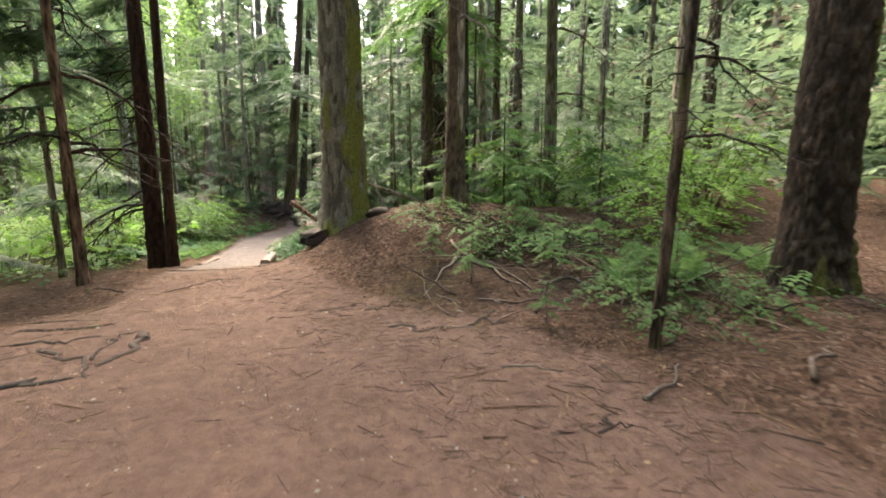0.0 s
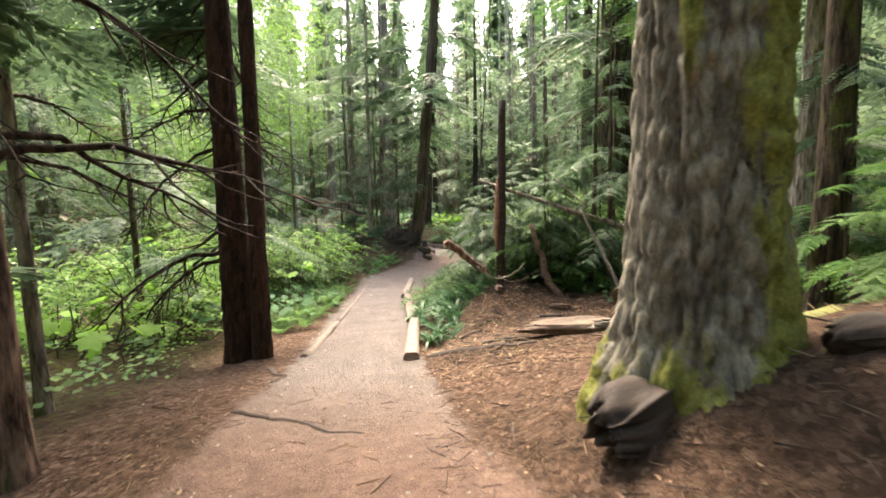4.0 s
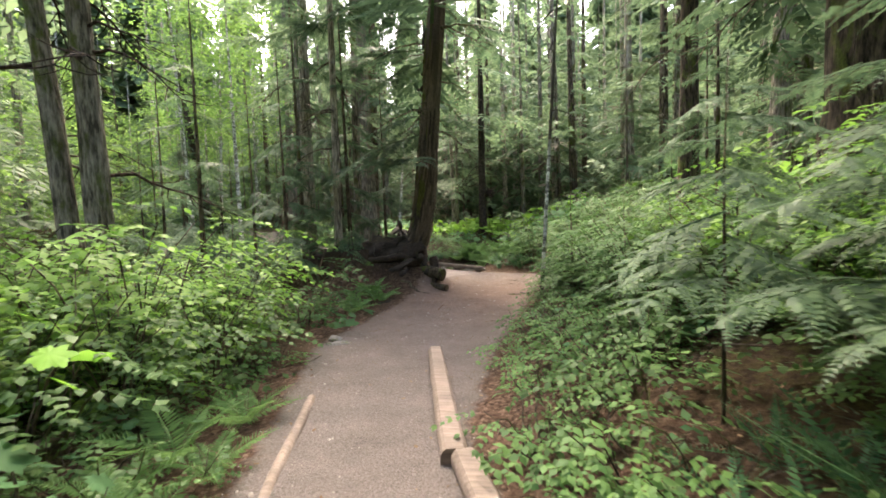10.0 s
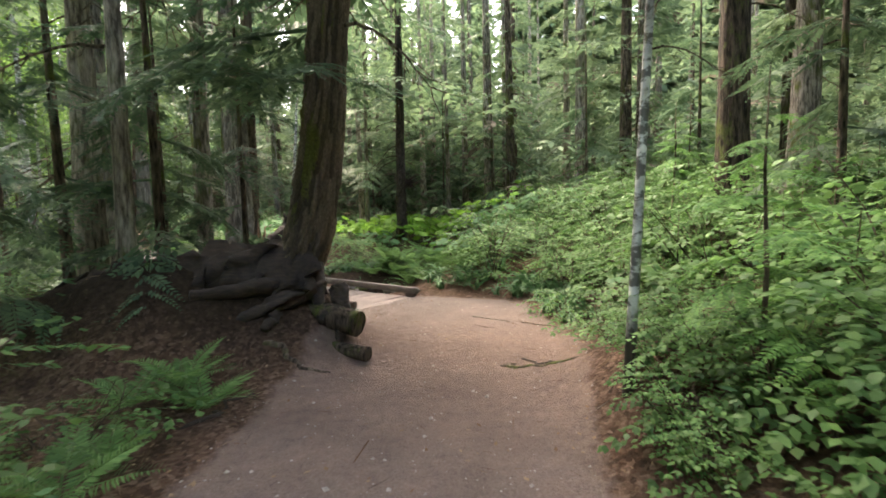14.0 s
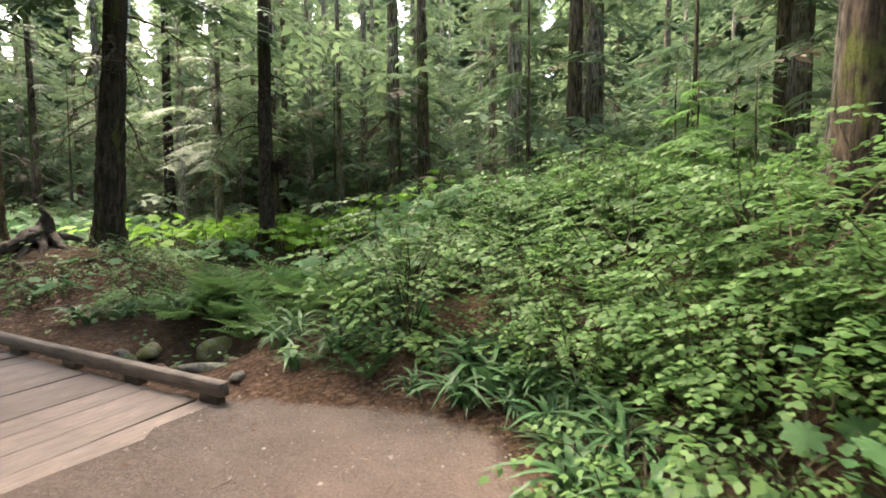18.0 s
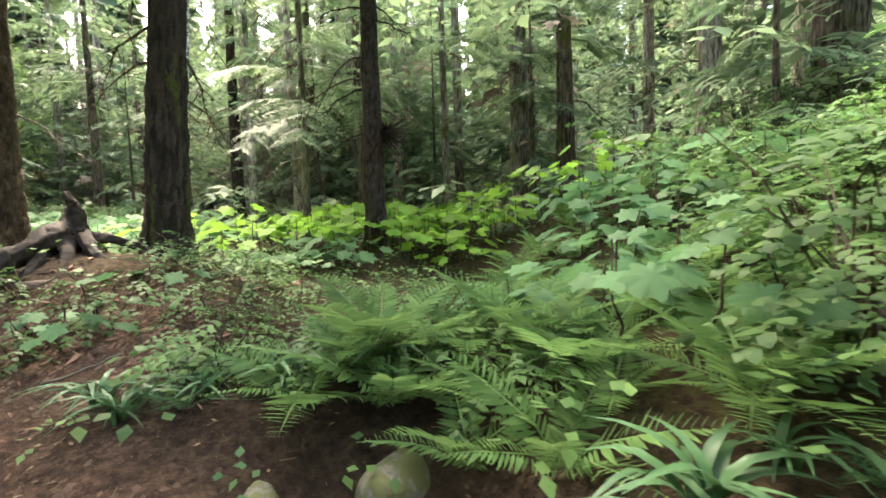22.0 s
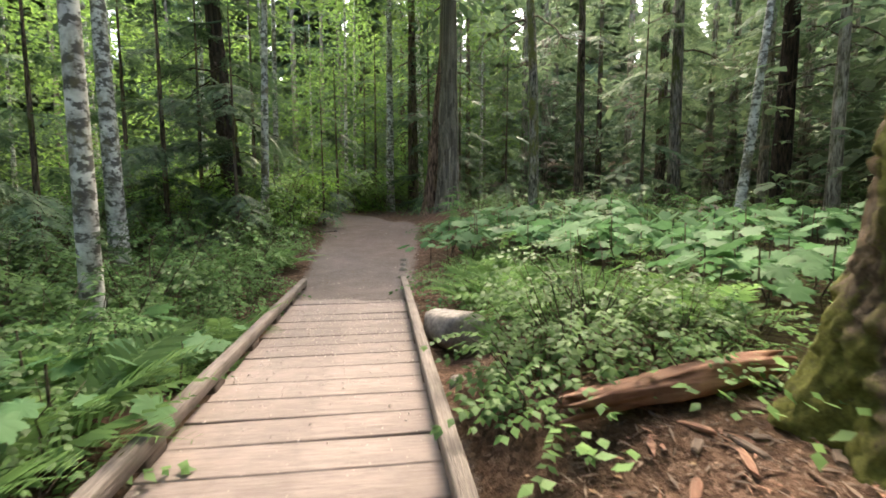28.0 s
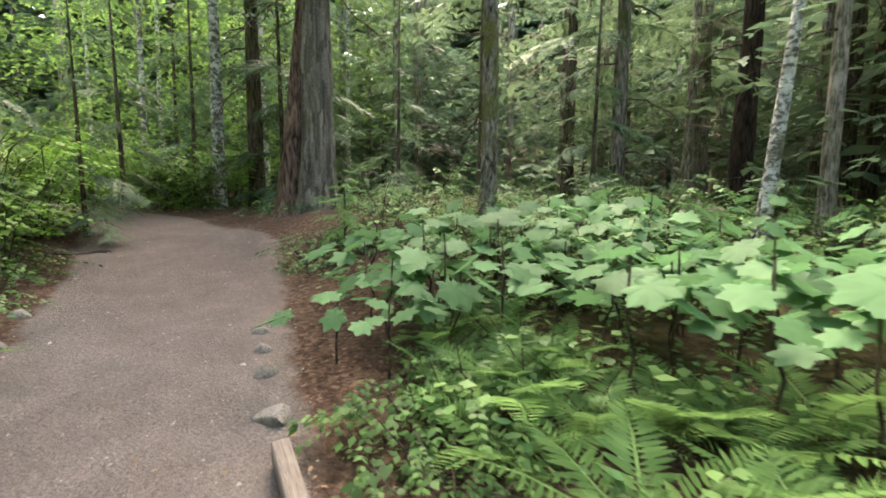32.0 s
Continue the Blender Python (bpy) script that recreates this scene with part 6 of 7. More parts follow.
def rotten_block(x, y, turn, a, b, c, mat, label, seed, lift=0.0):
    """A weathered, splintered lump of wood with ragged ends and furrows."""
    bm = bmesh.new()
    bmesh.ops.create_cube(bm, size=1)
    bmesh.ops.subdivide_edges(bm, edges=bm.edges[:], cuts=11, use_grid_fill=True)
    for v in bm.verts:
        q = Vector((v.co.x * a, v.co.y * b, v.co.z * c))
        k = q * 1.0
        r = math.hypot(v.co.y, v.co.z) / 0.5
        if r > 1:
            v.co.y, v.co.z = v.co.y / r ** 0.7, v.co.z / r ** 0.7
        ragged = 0.6 * noise.noise(Vector((seed, k.y * 14, k.z * 14))) * abs(v.co.x) * 2
        worn = 1 - (0.3 + 0.35 * noise.noise(Vector((seed * 1.7 + (5 if v.co.x > 0 else 0), 0.3, 0.7)))) * (abs(v.co.x) * 2) ** 2
        v.co = Vector((v.co.x * a * (1 + ragged), v.co.y * b * worn, v.co.z * c * worn))
        v.co += noise.noise_vector(Vector((k.x * 1.5 + seed, k.y * 7, k.z * 7))) * min(b, c) * 0.2
        v.co += noise.noise_vector(Vector((k.x * 3 + seed, k.y * 22, k.z * 22))) * min(b, c) * 0.1
    me = bpy.data.meshes.new("rotten_log")
    bm.to_mesh(me)
    bm.free()
    for p in me.polygons:
        p.use_smooth = True
    me.materials.append(mat)
    ob = put("rotten_log", me)
    ob.matrix_basis = pose(x, y, height(x, y) + c * 0.3 + lift, 0, 0, turn)
    return tagged(ob, label, "log")


rotten_block(-1.95, 10.42, 12, 1.0, 0.45, 0.18, M_STUMP, "weathered orange-brown slab of rotten wood on the litter", 3)
rotten_block(-1.05, 11.35, 40, 0.6, 0.5, 0.5, M_STUMP, "pale rotten stump with moss on top", 5)
rotten_block(-1.3, 9.9, 5, 0.9, 0.16, 0.12, M_DEADWOOD_GREY, "grey splintered branch lying on the litter", 8)
rotten_block(-0.95, 6.95, 20, 0.3, 0.2, 0.2, M_ROTTEN, "short dark hollow log lying behind a mossy trunk", 9, -0.07)
rotten_block(-1.87, 6.85, 50, 0.42, 0.28, 0.26, M_ROTTEN, "dark broken stub of root beside a mossy trunk", 12)
# logs stacked at the foot of the leaning hemlock
def gnarled(name, points, r0, r1, mat, label, category, seed=1, rough=0.4, sides=20, n=44):
    """Rotted wood or roots: a knotty, furrowed, tapering stem through a few places."""
    p = np.array(points, float)
    at = np.linspace(0, len(p) - 1, n)
    line = np.stack([np.interp(at, np.arange(len(p)), p[:, k]) for k in range(3)], -1)
    for _ in range(3):
        line[1:-1] = (line[:-2] + 2 * line[1:-1] + line[2:]) / 4
    v, f = tube(line - line[0], np.linspace(r0, r1, n), sides, True, rough, 5, seed)
    thick = 0.5 * (r0 + r1)
    v = np.array([q + np.array(noise.noise_vector(Vector(q) * 7 + Vector((seed, 0, 0)))) * 0.4 * thick + np.array(noise.noise_vector(Vector(q) * 24 + Vector((seed, 0, 0)))) * 0.22 * thick for q in v])
    ob = put(name, tri_mesh(name, v, f, mat, True))
    ob.matrix_basis = Matrix.Translation(line[0])
    return tagged(ob, label, category)


gnarled("nurse_log", ((-7.55, 23.08, -0.16), (-8.4, 23.0, -0.16), (-9.4, 22.9, -0.28), (-10.3, 22.8, -0.55), (-11.2, 22.7, -0.95)), 0.42, 0.34, M_ROTTEN, "long dark rotted log under the leaning hemlock", "log", 41, 0.22, 22, 44)
gnarled("tree_root", ((-7.5, 22.95, -0.2), (-7.75, 22.6, -0.3), (-8.3, 22.35, -0.55), (-8.8, 22.2, -0.75)), 0.12, 0.05, M_ROTTEN, "thick dark root curling down the root mound", "root", 42)
gnarled("tree_root", ((-7.3, 22.9, -0.25), (-7.2, 22.7, -0.55), (-7.25, 22.5, -0.8)), 0.1, 0.05, M_ROTTEN, "thick dark root curling down the root mound", "root", 43)
log("cut_log", (-8.0, 22.98, -0.42), (-7.02, 22.56, -0.6), 0.145, 0.135, M_BARK_DEEP, "dark sawn log end jutting from the root mound", "log", 14, 0.06, 0, 0.004, 12, 18)
log("cut_log", (-7.8, 22.66, -0.82), (-6.9, 22.32, -0.86), 0.085, 0.08, M_BARK_DEEP, "short dark sawn log beside the path", "log", 15, 0.06, 0, 0.004, 10, 16)
# rotten wood between the two big trunks
HEAP = "dark gnarled root of a rotted stump between two trunks"
gnarled("rotten_log", ((-11.5, 31.62, -0.4), (-11.15, 31.95, -0.18), (-10.9, 32.35, 0.08), (-10.78, 32.7, 0.2)), 0.09, 0.13, M_ROTTEN, "dark mossy rotted log slanting up a root mound", "log", 16, 0.5)
gnarled("broken_stump", ((-10.78, 32.72, -0.2), (-10.77, 32.72, 0.1), (-10.76, 32.73, 0.4), (-10.79, 32.7, 0.68)), 0.24, 0.025, M_ROTTEN, "jagged dark broken stump between two trunks", "stump", 17, 0.4)
for k, points in enumerate((((-10.8, 32.6, 0.1), (-10.62, 32.3, -0.05), (-10.5, 32.0, -0.3)), ((-10.9, 32.5, 0.05), (-10.85, 32.15, -0.15), (-10.85, 31.85, -0.4)), ((-10.7, 32.75, 0.1), (-10.4, 32.7, 0.08), (-10.1, 32.9, -0.05)), ((-11.0, 32.3, 0.0), (-11.1, 31.95, -0.25), (-11.2, 31.7, -0.42)), ((-10.6, 32.6, 0.12), (-10.35, 32.3, -0.08), (-10.0, 32.15, -0.3)))):
    gnarled("tree_root", points, 0.085, 0.035, M_ROTTEN, HEAP, "root", 60 + k, 0.45, 14, 30)
for k, (a, b, r) in enumerate((((-11.4, 31.78, -0.25), (-11.36, 31.84, 0.4), 0.05), ((-11.55, 31.85, -0.3), (-11.46, 31.98, 0.62), 0.06), ((-11.3, 31.9, -0.2), (-11.2, 32.0, 0.3), 0.05))):
    gnarled("broken_wood", (a, ((a[0] + b[0]) / 2 + 0.03, (a[1] + b[1]) / 2, (a[2] + b[2]) / 2), b), r, 0.012, (M_REDWOOD, M_ROTTEN)[k % 2], "upright splintered slab of broken reddish wood", "wood", 20 + k, 0.5, 9, 18)
rotten_block(-11.42, 30.9, 62, 0.5, 0.15, 0.13, M_STUMP, "mossy rotted slab with an orange split face", 26)
gnarled("rotten_log", ((-10.75, 31.75, -0.36), (-10.2, 31.95, -0.32), (-9.55, 32.1, -0.34)), 0.06, 0.04, M_DEADWOOD, "grey-brown split log lying on the mound", "log", 27, 0.5)
for k in range(9):
    rotten_block(-11.3 + rng.normal(0, 0.22), 31.85 + rng.normal(0, 0.22), rng.uniform(0, 180), rng.uniform(0.15, 0.4), rng.uniform(0.05, 0.1), rng.uniform(0.05, 0.09), (M_ROTTEN, M_ROTTEN, M_REDWOOD)[k % 3], "broken dark rotten wood heaped between two trunks", 90 + k, rng.uniform(0.0, 0.1))
rotten_block(-13.3, 33.72, 57, 1.35, 0.2, 0.17, M_REDWOOD, "split reddish rotten log lying in the leaves", 31, 0.03)
for k in range(16):
    rotten_block(-13.0 + rng.normal(0, 0.4), 33.2 + rng.normal(0, 0.35), rng.uniform(0, 180), rng.uniform(0.08, 0.25), 0.05, 0.03, (M_REDWOOD, M_DEADWOOD)[k % 2], "splinter of orange-brown rotten wood on the litter", 70 + k)
log("fallen_log", on_ground(-8.85, 14.45, 0.05), on_ground(-8.35, 15.95, 0.06), 0.06, 0.05, M_DEADWOOD, "pale fallen log among the leaves beside the path", "log", 33, 0.1)
log("fallen_log", on_ground(4.6, 12.4, 0.1), on_ground(7.6, 13.2, 0.15), 0.11, 0.09, M_DEADWOOD, "pale fallen log on the far slope", "log", 34, 0.1)
log("fallen_log", on_ground(2.4, 7.6, 0.15), on_ground(4.4, 8.6, 0.4), 0.05, 0.03, M_DEADWOOD_GREY, "bleached fallen branch on the slope", "branch", 35, 0.1)
STICKS = ((0.3, 5.6, 0.95, 4.7, 0.02), (0.1, 5.9, 0.7, 5.1, 0.016), (1.1, 5.85, 2.5, 6.8, 0.014), (0.6, 5.9, 1.6, 5.4, 0.012), (-0.2, 5.6, 0.6, 5.4, 0.012), (1.7, 5.2, 2.5, 4.4, 0.016), (1.2, 2.6, 1.6, 3.0, 0.014), (2.2, 2.6, 2.6, 3.0, 0.02), (0.4, 3.0, 0.8, 2.9, 0.01), (-6.7, 10.6, -7.05, 12.2, 0.02), (-6.5, 10.4, -6.9, 11.4, 0.014), (-6.9, 10.2, -7.3, 11.6, 0.012), (-2.5, 11.0, -2.1, 11.2, 0.012), (-2.2, 10.9, -2.3, 11.3, 0.008), (-9.6, 30.2, -9.2, 30.5, 0.012), (-10.6, 30.1, -10.2, 30.6, 0.012), (-14.9, 37.4, -13.6, 36.6, 0.014), (-5.0, 23.9, -4.6, 23.5, 0.012), (-5.6, 24.6, -5.1, 24.2, 0.01), (-5.0, 18.6, -4.5, 18.3, 0.012))
for k, (x0, y0, x1, y1, r) in enumerate(STICKS):
    laid("dead_stick", (x0, y0), (x1, y1), r, r * 0.4, (M_DEADWOOD_GREY, M_DEADWOOD)[k % 2], "thin bare dead branch lying on the forest floor", "branch", 0.02 + 0.03 * (k % 3), 0.04, k + 60, 8, 0.1, 6)

for k in range(95):
    x0, y0 = rng.uniform(-0.1, 2.9), rng.uniform(3.9, 7.0)
    a, l = rng.uniform(0, 6.28), rng.uniform(0.4, 1.2)
    x1, y1 = x0 + l * math.cos(a), y0 + l * math.sin(a)
    rise = (0.0, 0.1, 0.35)[k % 3] * l
    log("dead_stick", on_ground(x0, y0, 0.01), on_ground(x1, y1, 0.02 + rise), rng.uniform(0.008, 0.02), 0.005, (M_DEADWOOD_GREY, M_DEADWOOD, M_ROTTEN)[k % 3], "thin dead branch in a heap of brush on the mound", "branch", 100 + k, 0.1, 0.05 * l, 0.03, 8, 5)

for k in range(22):
    x0, y0 = -2.9 + rng.normal(0, 0.5), 13.3 + rng.normal(0, 0.5)
    a, l = rng.uniform(0, 6.28), rng.uniform(0.5, 1.2)
    log("dead_stick", on_ground(x0, y0, rng.uniform(0, 0.3)), on_ground(x0 + l * math.cos(a), y0 + l * math.sin(a), rng.uniform(0.1, 0.8)), rng.uniform(0.008, 0.02), 0.005, M_ROTTEN, "dark dead branch in the brush below hemlock boughs", "branch", 200 + k, 0.1, 0.05, 0.03, 8, 5)

for k in range(26):
    x0, y0 = rng.uniform(-3.4, -0.4), rng.uniform(9.6, 12.4)
    a, l = rng.uniform(0, 6.28), rng.uniform(0.25, 0.8)
    laid("tree_root" if k % 2 else "dead_stick", (x0, y0), (x0 + l * math.cos(a), y0 + l * math.sin(a)), rng.uniform(0.008, 0.026), 0.006, (M_ROTTEN, M_DEADWOOD, M_BARK)[k % 3], ROOT if k % 2 else "short dead stick half sunk in the litter of the root mound", "root" if k % 2 else "branch", 0.004, 0.06, 300 + k, 9, 0.25, 6)
for k in range(8):
    rotten_block(rng.uniform(-3.2, -0.6), rng.uniform(10.6, 12.3), rng.uniform(0, 180), rng.uniform(0.12, 0.3), rng.uniform(0.06, 0.14), rng.uniform(0.06, 0.12), (M_ROTTEN, M_REDBRANCH)[k % 2], "lump of dark rotten wood in the litter of the mound", 130 + k)

# stones
ROCKS = [rock_mesh("stone", m, k, s) for k, (m, s) in enumerate(((M_STONE, (1, 0.8, 0.6)), (M_STONE_MOSS, (1, 0.85, 0.8)), (M_STONE_RED, (1, 0.7, 0.5)), (M_STONE, (1, 1, 0.8)), (M_STONE, (1, 0.75, 0.42)), (M_BOULDER, (1, 0.85, 0.72))))]
for x, y, r, k, label in ((-15.67, 35.02, 0.35, 5, "large pale grey boulder beside the boardwalk rail"), (-7.2, 29.15, 0.26, 1, "rounded mossy boulder at the creek"), (-7.0, 28.1, 0.24, 4, "pale angular rock in the creek bed"), (-7.6, 28.6, 0.15, 2, "rusty red rock in the creek bed"), (-7.85, 29.0, 0.16, 1, "mossy stone in the creek bed"),
                          (-7.45, 28.2, 0.1, 0, "small grey stone in the creek"), (-7.75, 28.25, 0.09, 2, "small rusty creek stone"), (-7.3, 28.7, 0.12, 0, "small grey stone in the creek"), (-8.1, 28.8, 0.1, 0, "small grey stone in the creek"), (-7.95, 28.5, 0.11, 0, "small grey stone in the creek"), (-7.2, 28.45, 0.08, 0, "small grey stone in the creek"), (-6.85, 28.6, 0.12, 1, "mossy stone in the creek bed"),
                          (-6.3, 30.4, 0.2, 1, "mossy yellow-green boulder in the creek"), (-5.9, 31.4, 0.17, 1, "mossy boulder in the creek"), (-6.7, 31.2, 0.14, 1, "mossy stone on the creek bank"), (-7.3, 30.6, 0.15, 1, "mossy stone on the creek bank"), (-18.0, 36.92, 0.12, 3, "pale stone edging the path"), (-18.42, 37.4, 0.1, 3, "pale stone edging the path"), (-18.7, 37.74, 0.085, 3, "pale stone edging the path"), (-18.94, 38.05, 0.08, 3, "pale stone edging the path"),
                          (-20.5, 36.98, 0.1, 3, "grey stone on the path edge"), (-21.05, 37.5, 0.1, 3, "grey stone on the path edge"), (-7.85, 18.4, 0.17, 4, "flat grey stone on the path edge"), (-7.7, 18.15, 0.14, 4, "flat grey stone on the path edge"), (-11.05, 29.85, 0.16, 4, "flat pale stone set in the path edge"), (-15.0, 34.0, 0.1, 0, "small pale stone by the boardwalk"), (-16.2, 35.5, 0.1, 5, "grey stone by the boardwalk"), (-6.9, 12.0, 0.12, 0, "pale flat stone by the path"), (-6.5, 27.2, 0.09, 0, "small pale stone by the footbridge")):
    ob = put("boulder" if r > 0.22 else "stone", ROCKS[k])
    ob.matrix_basis = pose(x, y, height(x, y) + r * (-0.1 if "edging the path" in label or "path edge" in label else 0.12), rng.uniform(-12, 12), rng.uniform(-12, 12), rng.uniform(0, 360)) @ Matrix.Scale(r, 4)
    if label.startswith("large pale"):
        ob.matrix_basis = pose(x, y, -0.83, 8, -6, 30) @ Matrix.Diagonal((r, r, r * 1.15, 1))
    if label.startswith("flat pale"):
        ob.matrix_basis = pose(x, y, height(x, y) - 0.03, 0, 0, 128) @ Matrix.Diagonal((0.3, 0.12, 0.1, 1))
    tagged(ob, label, "boulder" if r > 0.22 else "stone")

for k in range(26):
    x, y = -7.5 + rng.normal(0, 0.42), 28.5 + rng.normal(0, 0.38)
    if y < 27.4 + (-6.9 - x) * 0.75:
        continue
    ob = put("stone", ROCKS[(2, 0, 2, 1)[k % 4]])
    ob.matrix_basis = pose(x, y, height(x, y) + 0.01, rng.uniform(-20, 20), rng.uniform(-20, 20), rng.uniform(0, 360)) @ Matrix.Scale(rng.uniform(0.04, 0.09), 4)
    tagged(ob, "small broken stone in the creek bed", "stone", "creek bed stones")


# ---- litter, pebbles and leafy ground cover ----
def scattered(count, x0, x1, y0, y1, want):
    """Random places for which want(side distance, half width, x, y) gives a likelihood."""
    x, y = rng.uniform(x0, x1, count), rng.uniform(y0, y1, count)
    d, _, half, _, _ = along(x, y)
    keep = rng.uniform(0, 1, count) < want(d, half, x, y)
    return x[keep], y[keep], rough_ground(x[keep], y[keep])


def strewn(name, mat, label, category, x, y, z, shape, faces, size, tilt, lift):
    """Many small alike pieces at those places, joined into one mesh."""
    n, m = len(x), len(shape)
    a, b, s = rng.uniform(0, 2 * math.pi, n), rng.normal(0, tilt, n), size(n)
    ca, sa, cb, sb = np.cos(a), np.sin(a), np.cos(b), np.sin(b)
    v = shape[None] * s[:, None, None]
    vx, vy, vz = v[..., 0], v[..., 1], v[..., 2]
    vx, vz = vx * cb[:, None] - vz * sb[:, None], vx * sb[:, None] + vz * cb[:, None]
    out = np.stack([vx * ca[:, None] - vy * sa[:, None] + x[:, None], vx * sa[:, None] + vy * ca[:, None] + y[:, None], vz + z[:, None] + lift], -1)
    f = (np.arange(n)[:, None, None] * m + faces[None]).reshape(-1, 3)
    tagged(put(name, tri_mesh(name, out.reshape(-1, 3), f, mat)), label, category, kind="stuff")


def near(d, half, x, y):
    return np.exp(-np.maximum(np.abs(d) - half, 0) / 1.6)


TWIG = np.array([(-0.5, 0, 0), (0.5, 0.0, 0.02), (-0.5, 0.03, 0), (0.5, 0.02, 0.0), (-0.5, 0.015, 0.03)])
TWIG_F = np.array([(0, 1, 4), (1, 3, 4), (3, 2, 4)])
x, y, z = scattered(26000, -20, 5, -1, 38, lambda d, h, x, y: near(d, h, x, y) * np.where(np.abs(d) < h - 0.1, 0.12, 1.0) * np.where(y > 8, 0.6, 1.0))
strewn("twig_litter", M_DEADWOOD, "scattered dry twigs and needles on the forest floor", "litter", x, y, z, TWIG, TWIG_F, lambda n: rng.gamma(2.0, 0.05, n), 0.12, 0.004)
CHIP = np.array([(-0.5, 0, 0), (0.1, 0.28, 0.08), (0.5, 0.0, 0.05), (0.0, -0.28, 0.0)])
CHIP_F = np.array([(0, 2, 1), (0, 3, 2)])
x, y, z = scattered(26000, -5.5, 4.5, -0.5, 8.5, lambda d, h, x, y: np.where(np.abs(d) < 1.0, 0.25, 0.9))
strewn("twig_litter", M_DEAD, "fine dry needles and twigs on the trodden earth", "litter", x, y, z, TWIG, TWIG_F, lambda n: rng.gamma(2.0, 0.036, n), 0.15, 0.004)
x, y, z = scattered(16000, -13, -3, 17, 33, lambda d, h, x, y: near(d, h, x, y) * np.where(np.abs(d) < h, 0.15, 0.9))
strewn("twig_litter", M_DEAD, "fine dry needles and twigs on the banks", "litter", x, y, z, TWIG, TWIG_F, lambda n: rng.gamma(2.0, 0.028, n), 0.15, 0.004)
x, y, z = scattered(40000, -20, 5, -1, 38, lambda d, h, x, y: near(d, h, x, y) * np.where(np.abs(d) < h - 0.1, 0.2, 1.0))
strewn("leaf_litter", M_DEAD, "scattered brown leaf and bark chips on the ground", "litter", x, y, z, CHIP, CHIP_F, lambda n: np.minimum(rng.gamma(3.0, 0.012, n), 0.05), 0.25, 0.006)
x, y, z = scattered(22000, -3.5, 4.5, 0, 8, lambda d, h, x, y: np.where(d > 0.6, 0.9, 0.12))
strewn("twig_litter", M_ROTTEN, "dark broken twigs and bark on the needle litter", "litter", x, y, z, TWIG, TWIG_F, lambda n: rng.gamma(2.0, 0.03, n), 0.2, 0.006)
x, y, z = scattered(2600, -13.5, -8.2, 29.6, 33.6, lambda d, h, x, y: np.where(np.abs(d) > h, 0.8, 0.1))
strewn("wood_chips", M_REDWOOD, "orange-brown chips of rotten wood on the mound", "litter", x, y, z, CHIP * (1.6, 0.5, 1), CHIP_F, lambda n: np.minimum(rng.gamma(2.0, 0.022, n), 0.14), 0.2, 0.01)
x, y, z = scattered(2600, -13.7, -12.2, 31.9, 33.9, lambda d, h, x, y: np.where(np.abs(d) > h + 0.15, 0.9, 0.0))
strewn("wood_chips", M_STUMP, "pale orange splinters and bark shed round an old trunk", "litter", x, y, z, CHIP * (1.8, 0.45, 1), CHIP_F, lambda n: np.minimum(rng.gamma(2.0, 0.013, n), 0.08), 0.25, 0.012)
x, y, z = scattered(9000, -4.2, 0.5, 8.8, 12.8, lambda d, h, x, y: np.where(d > h + 0.1, 0.9, 0.02))
strewn("wood_chips", M_DEAD, "dry needles, bark and chips on the root mound", "litter", x, y, z, CHIP * (1.5, 0.5, 1), CHIP_F, lambda n: np.minimum(rng.gamma(2.0, 0.016, n), 0.1), 0.25, 0.006)
x, y, z = scattered(5000, -4.2, 0.5, 8.8, 12.8, lambda d, h, x, y: np.where(d > h + 0.1, 0.9, 0.02))
strewn("twig_litter", M_ROTTEN, "dark twigs on the root mound", "litter", x, y, z, TWIG, TWIG_F, lambda n: rng.gamma(2.0, 0.04, n), 0.2, 0.006)
PEB = np.array([(1, 0, 0), (0, 0.8, 0), (-0.9, 0.1, 0), (0, -0.8, 0), (0.1, 0, 0.6)])
PEB_F = np.array([(0, 1, 4), (1, 2, 4), (2, 3, 4), (3, 0, 4)])
x, y, z = scattered(60000, -24, 3, -1, 44, lambda d, h, x, y: np.where(np.abs(d) < h + 0.15, 0.9, 0.02) * np.where(y < 7, 0.5, 1.0))
strewn("path_gravel", M_PEBBLE, "fine loose gravel on the trodden path", "gravel", x, y, z, PEB, PEB_F, lambda n: 0.004 + rng.gamma(1.5, 0.0038, n), 0.3, 0.0)

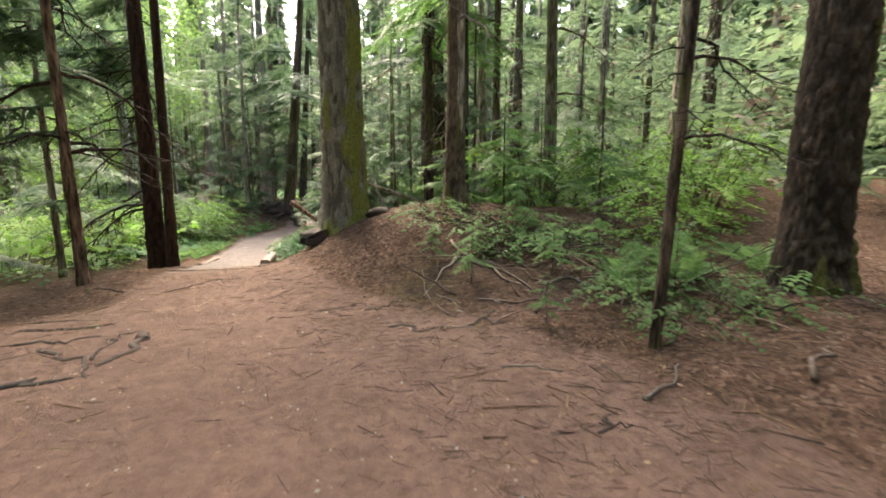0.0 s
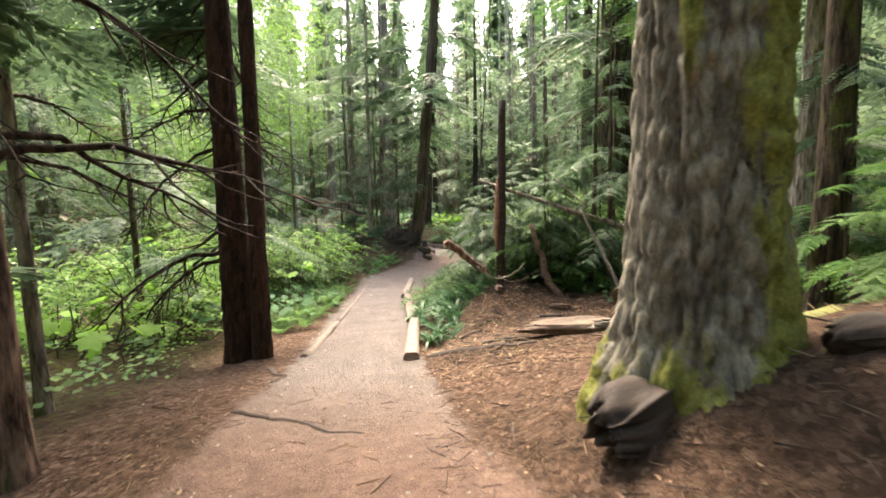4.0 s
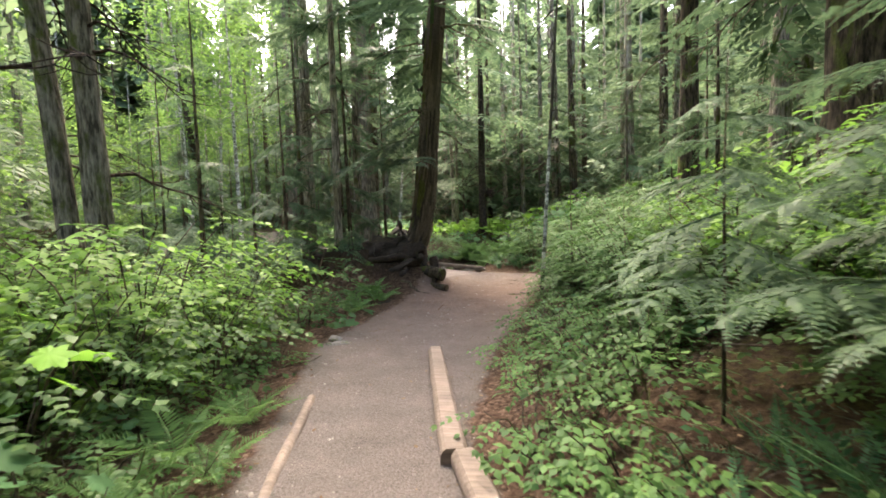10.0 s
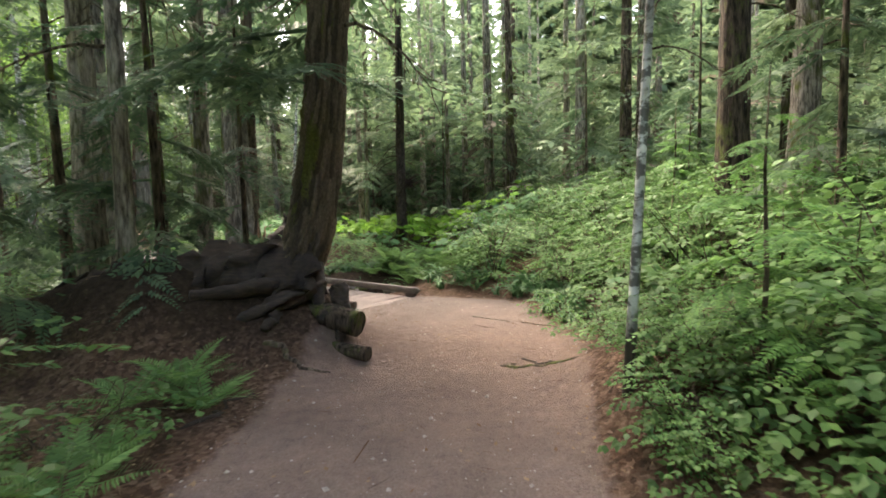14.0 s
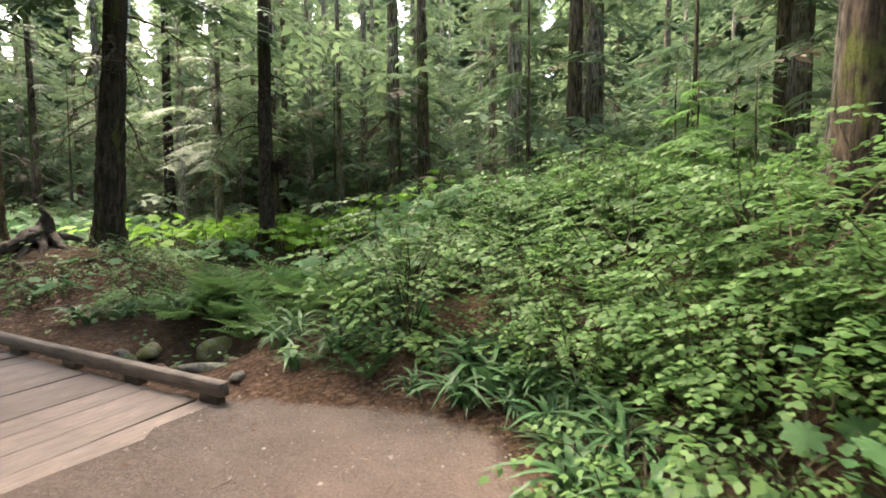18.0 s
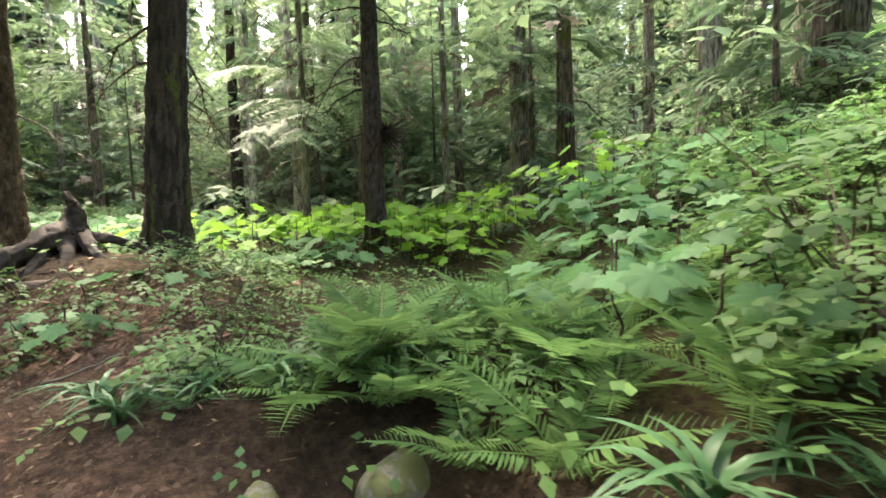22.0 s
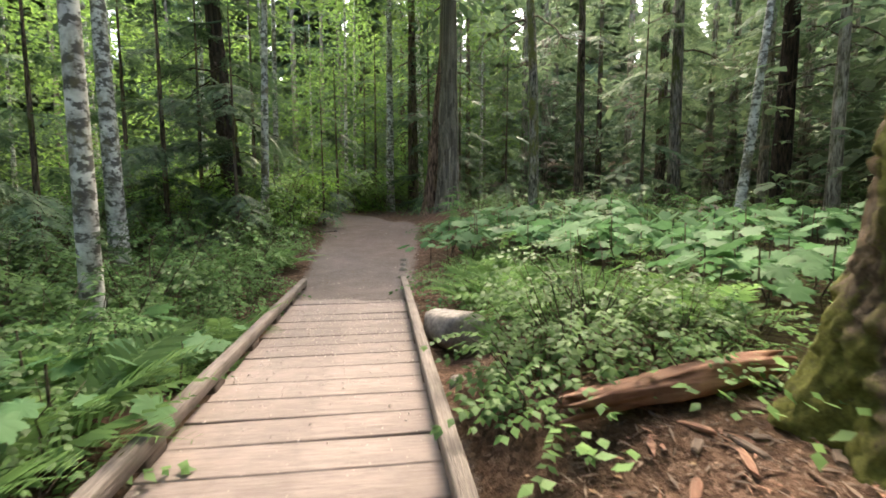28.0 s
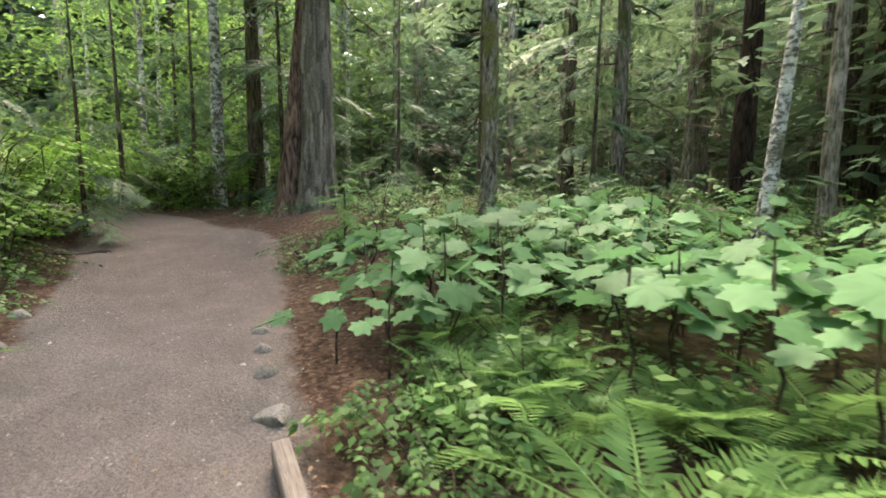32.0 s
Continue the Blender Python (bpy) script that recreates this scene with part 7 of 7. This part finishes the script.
along_deck, across = rng.beta(3.0, 1.0, 5200), rng.uniform(-0.7, 0.7, 5200)
x, y = -14.22 - 4.06 * along_deck - 0.736 * across, 31.62 + 4.42 * along_deck + 0.676 * -across
strewn("deck_grit", M_PEBBLE, "dirt and fine grit tracked onto the planks", "gravel", x, y, np.full(5200, -0.768), PEB, PEB_F, lambda n: 0.003 + rng.gamma(1.5, 0.0025, n), 0.3, 0.0)


def clump(leaves, leaf, reach, high):
    s = Soup()
    for _ in range(leaves):
        v, f = sliver(leaf * rng.uniform(0.7, 1.2), leaf * 0.34)
        a, d = rng.uniform(0, 6.28), reach * math.sqrt(rng.uniform())
        s.add(turned(v, rng.uniform(0, 6.28), rng.uniform(-0.4, 0.3), rng.uniform(-0.4, 0.4), 1, (d * math.cos(a), d * math.sin(a), high * rng.uniform(0.3, 1.0))), f)
    return np.concatenate(s.v), np.concatenate(s.f)


def wild(d, h, x, y):
    e = np.abs(d) - h
    base = smooth((e - 0.15) / 0.9) * (0.35 + 0.65 * (np.sin(1.9 * x + 0.7 * y) * np.sin(1.3 * y - 0.8 * x) > -0.35))
    base = base * smooth((y - 11.0) / 2.0) + smooth((-d - h - 1.0) / 1.0) * smooth((y - 5.5) / 1.5) * smooth((12.0 - y) / 2.0)
    for cx, cy, rx, ry in ((-9.5, 30.4, 2.0, 1.0), (-2.3, 10.8, 2.0, 1.8), (-8.4, 21.8, 2.0, 1.6), (-12.6, 32.2, 1.2, 1.2), (-7.3, 28.6, 0.9, 0.9), (-3.9, 12.6, 0.8, 1.8)):
        base = base * (1 - np.exp(-((x - cx) / rx) ** 2 - ((y - cy) / ry) ** 2))
    return np.clip(base, 0, 1)


for k, mat in enumerate((M_SHRUB, M_CLUB, M_FERN)):
    x, y, z = scattered(5200, -26, 5, 5, 48, lambda d, h, x, y: wild(d, h, x, y) * 0.6)
    v, f = clump(9, 0.085, 0.22, 0.24)
    strewn("ground_cover", mat, "low leafy green plants carpeting the forest floor", "undergrowth", x, y, z, v, f, lambda n: rng.uniform(0.7, 1.5, n), 0.1, 0.0)
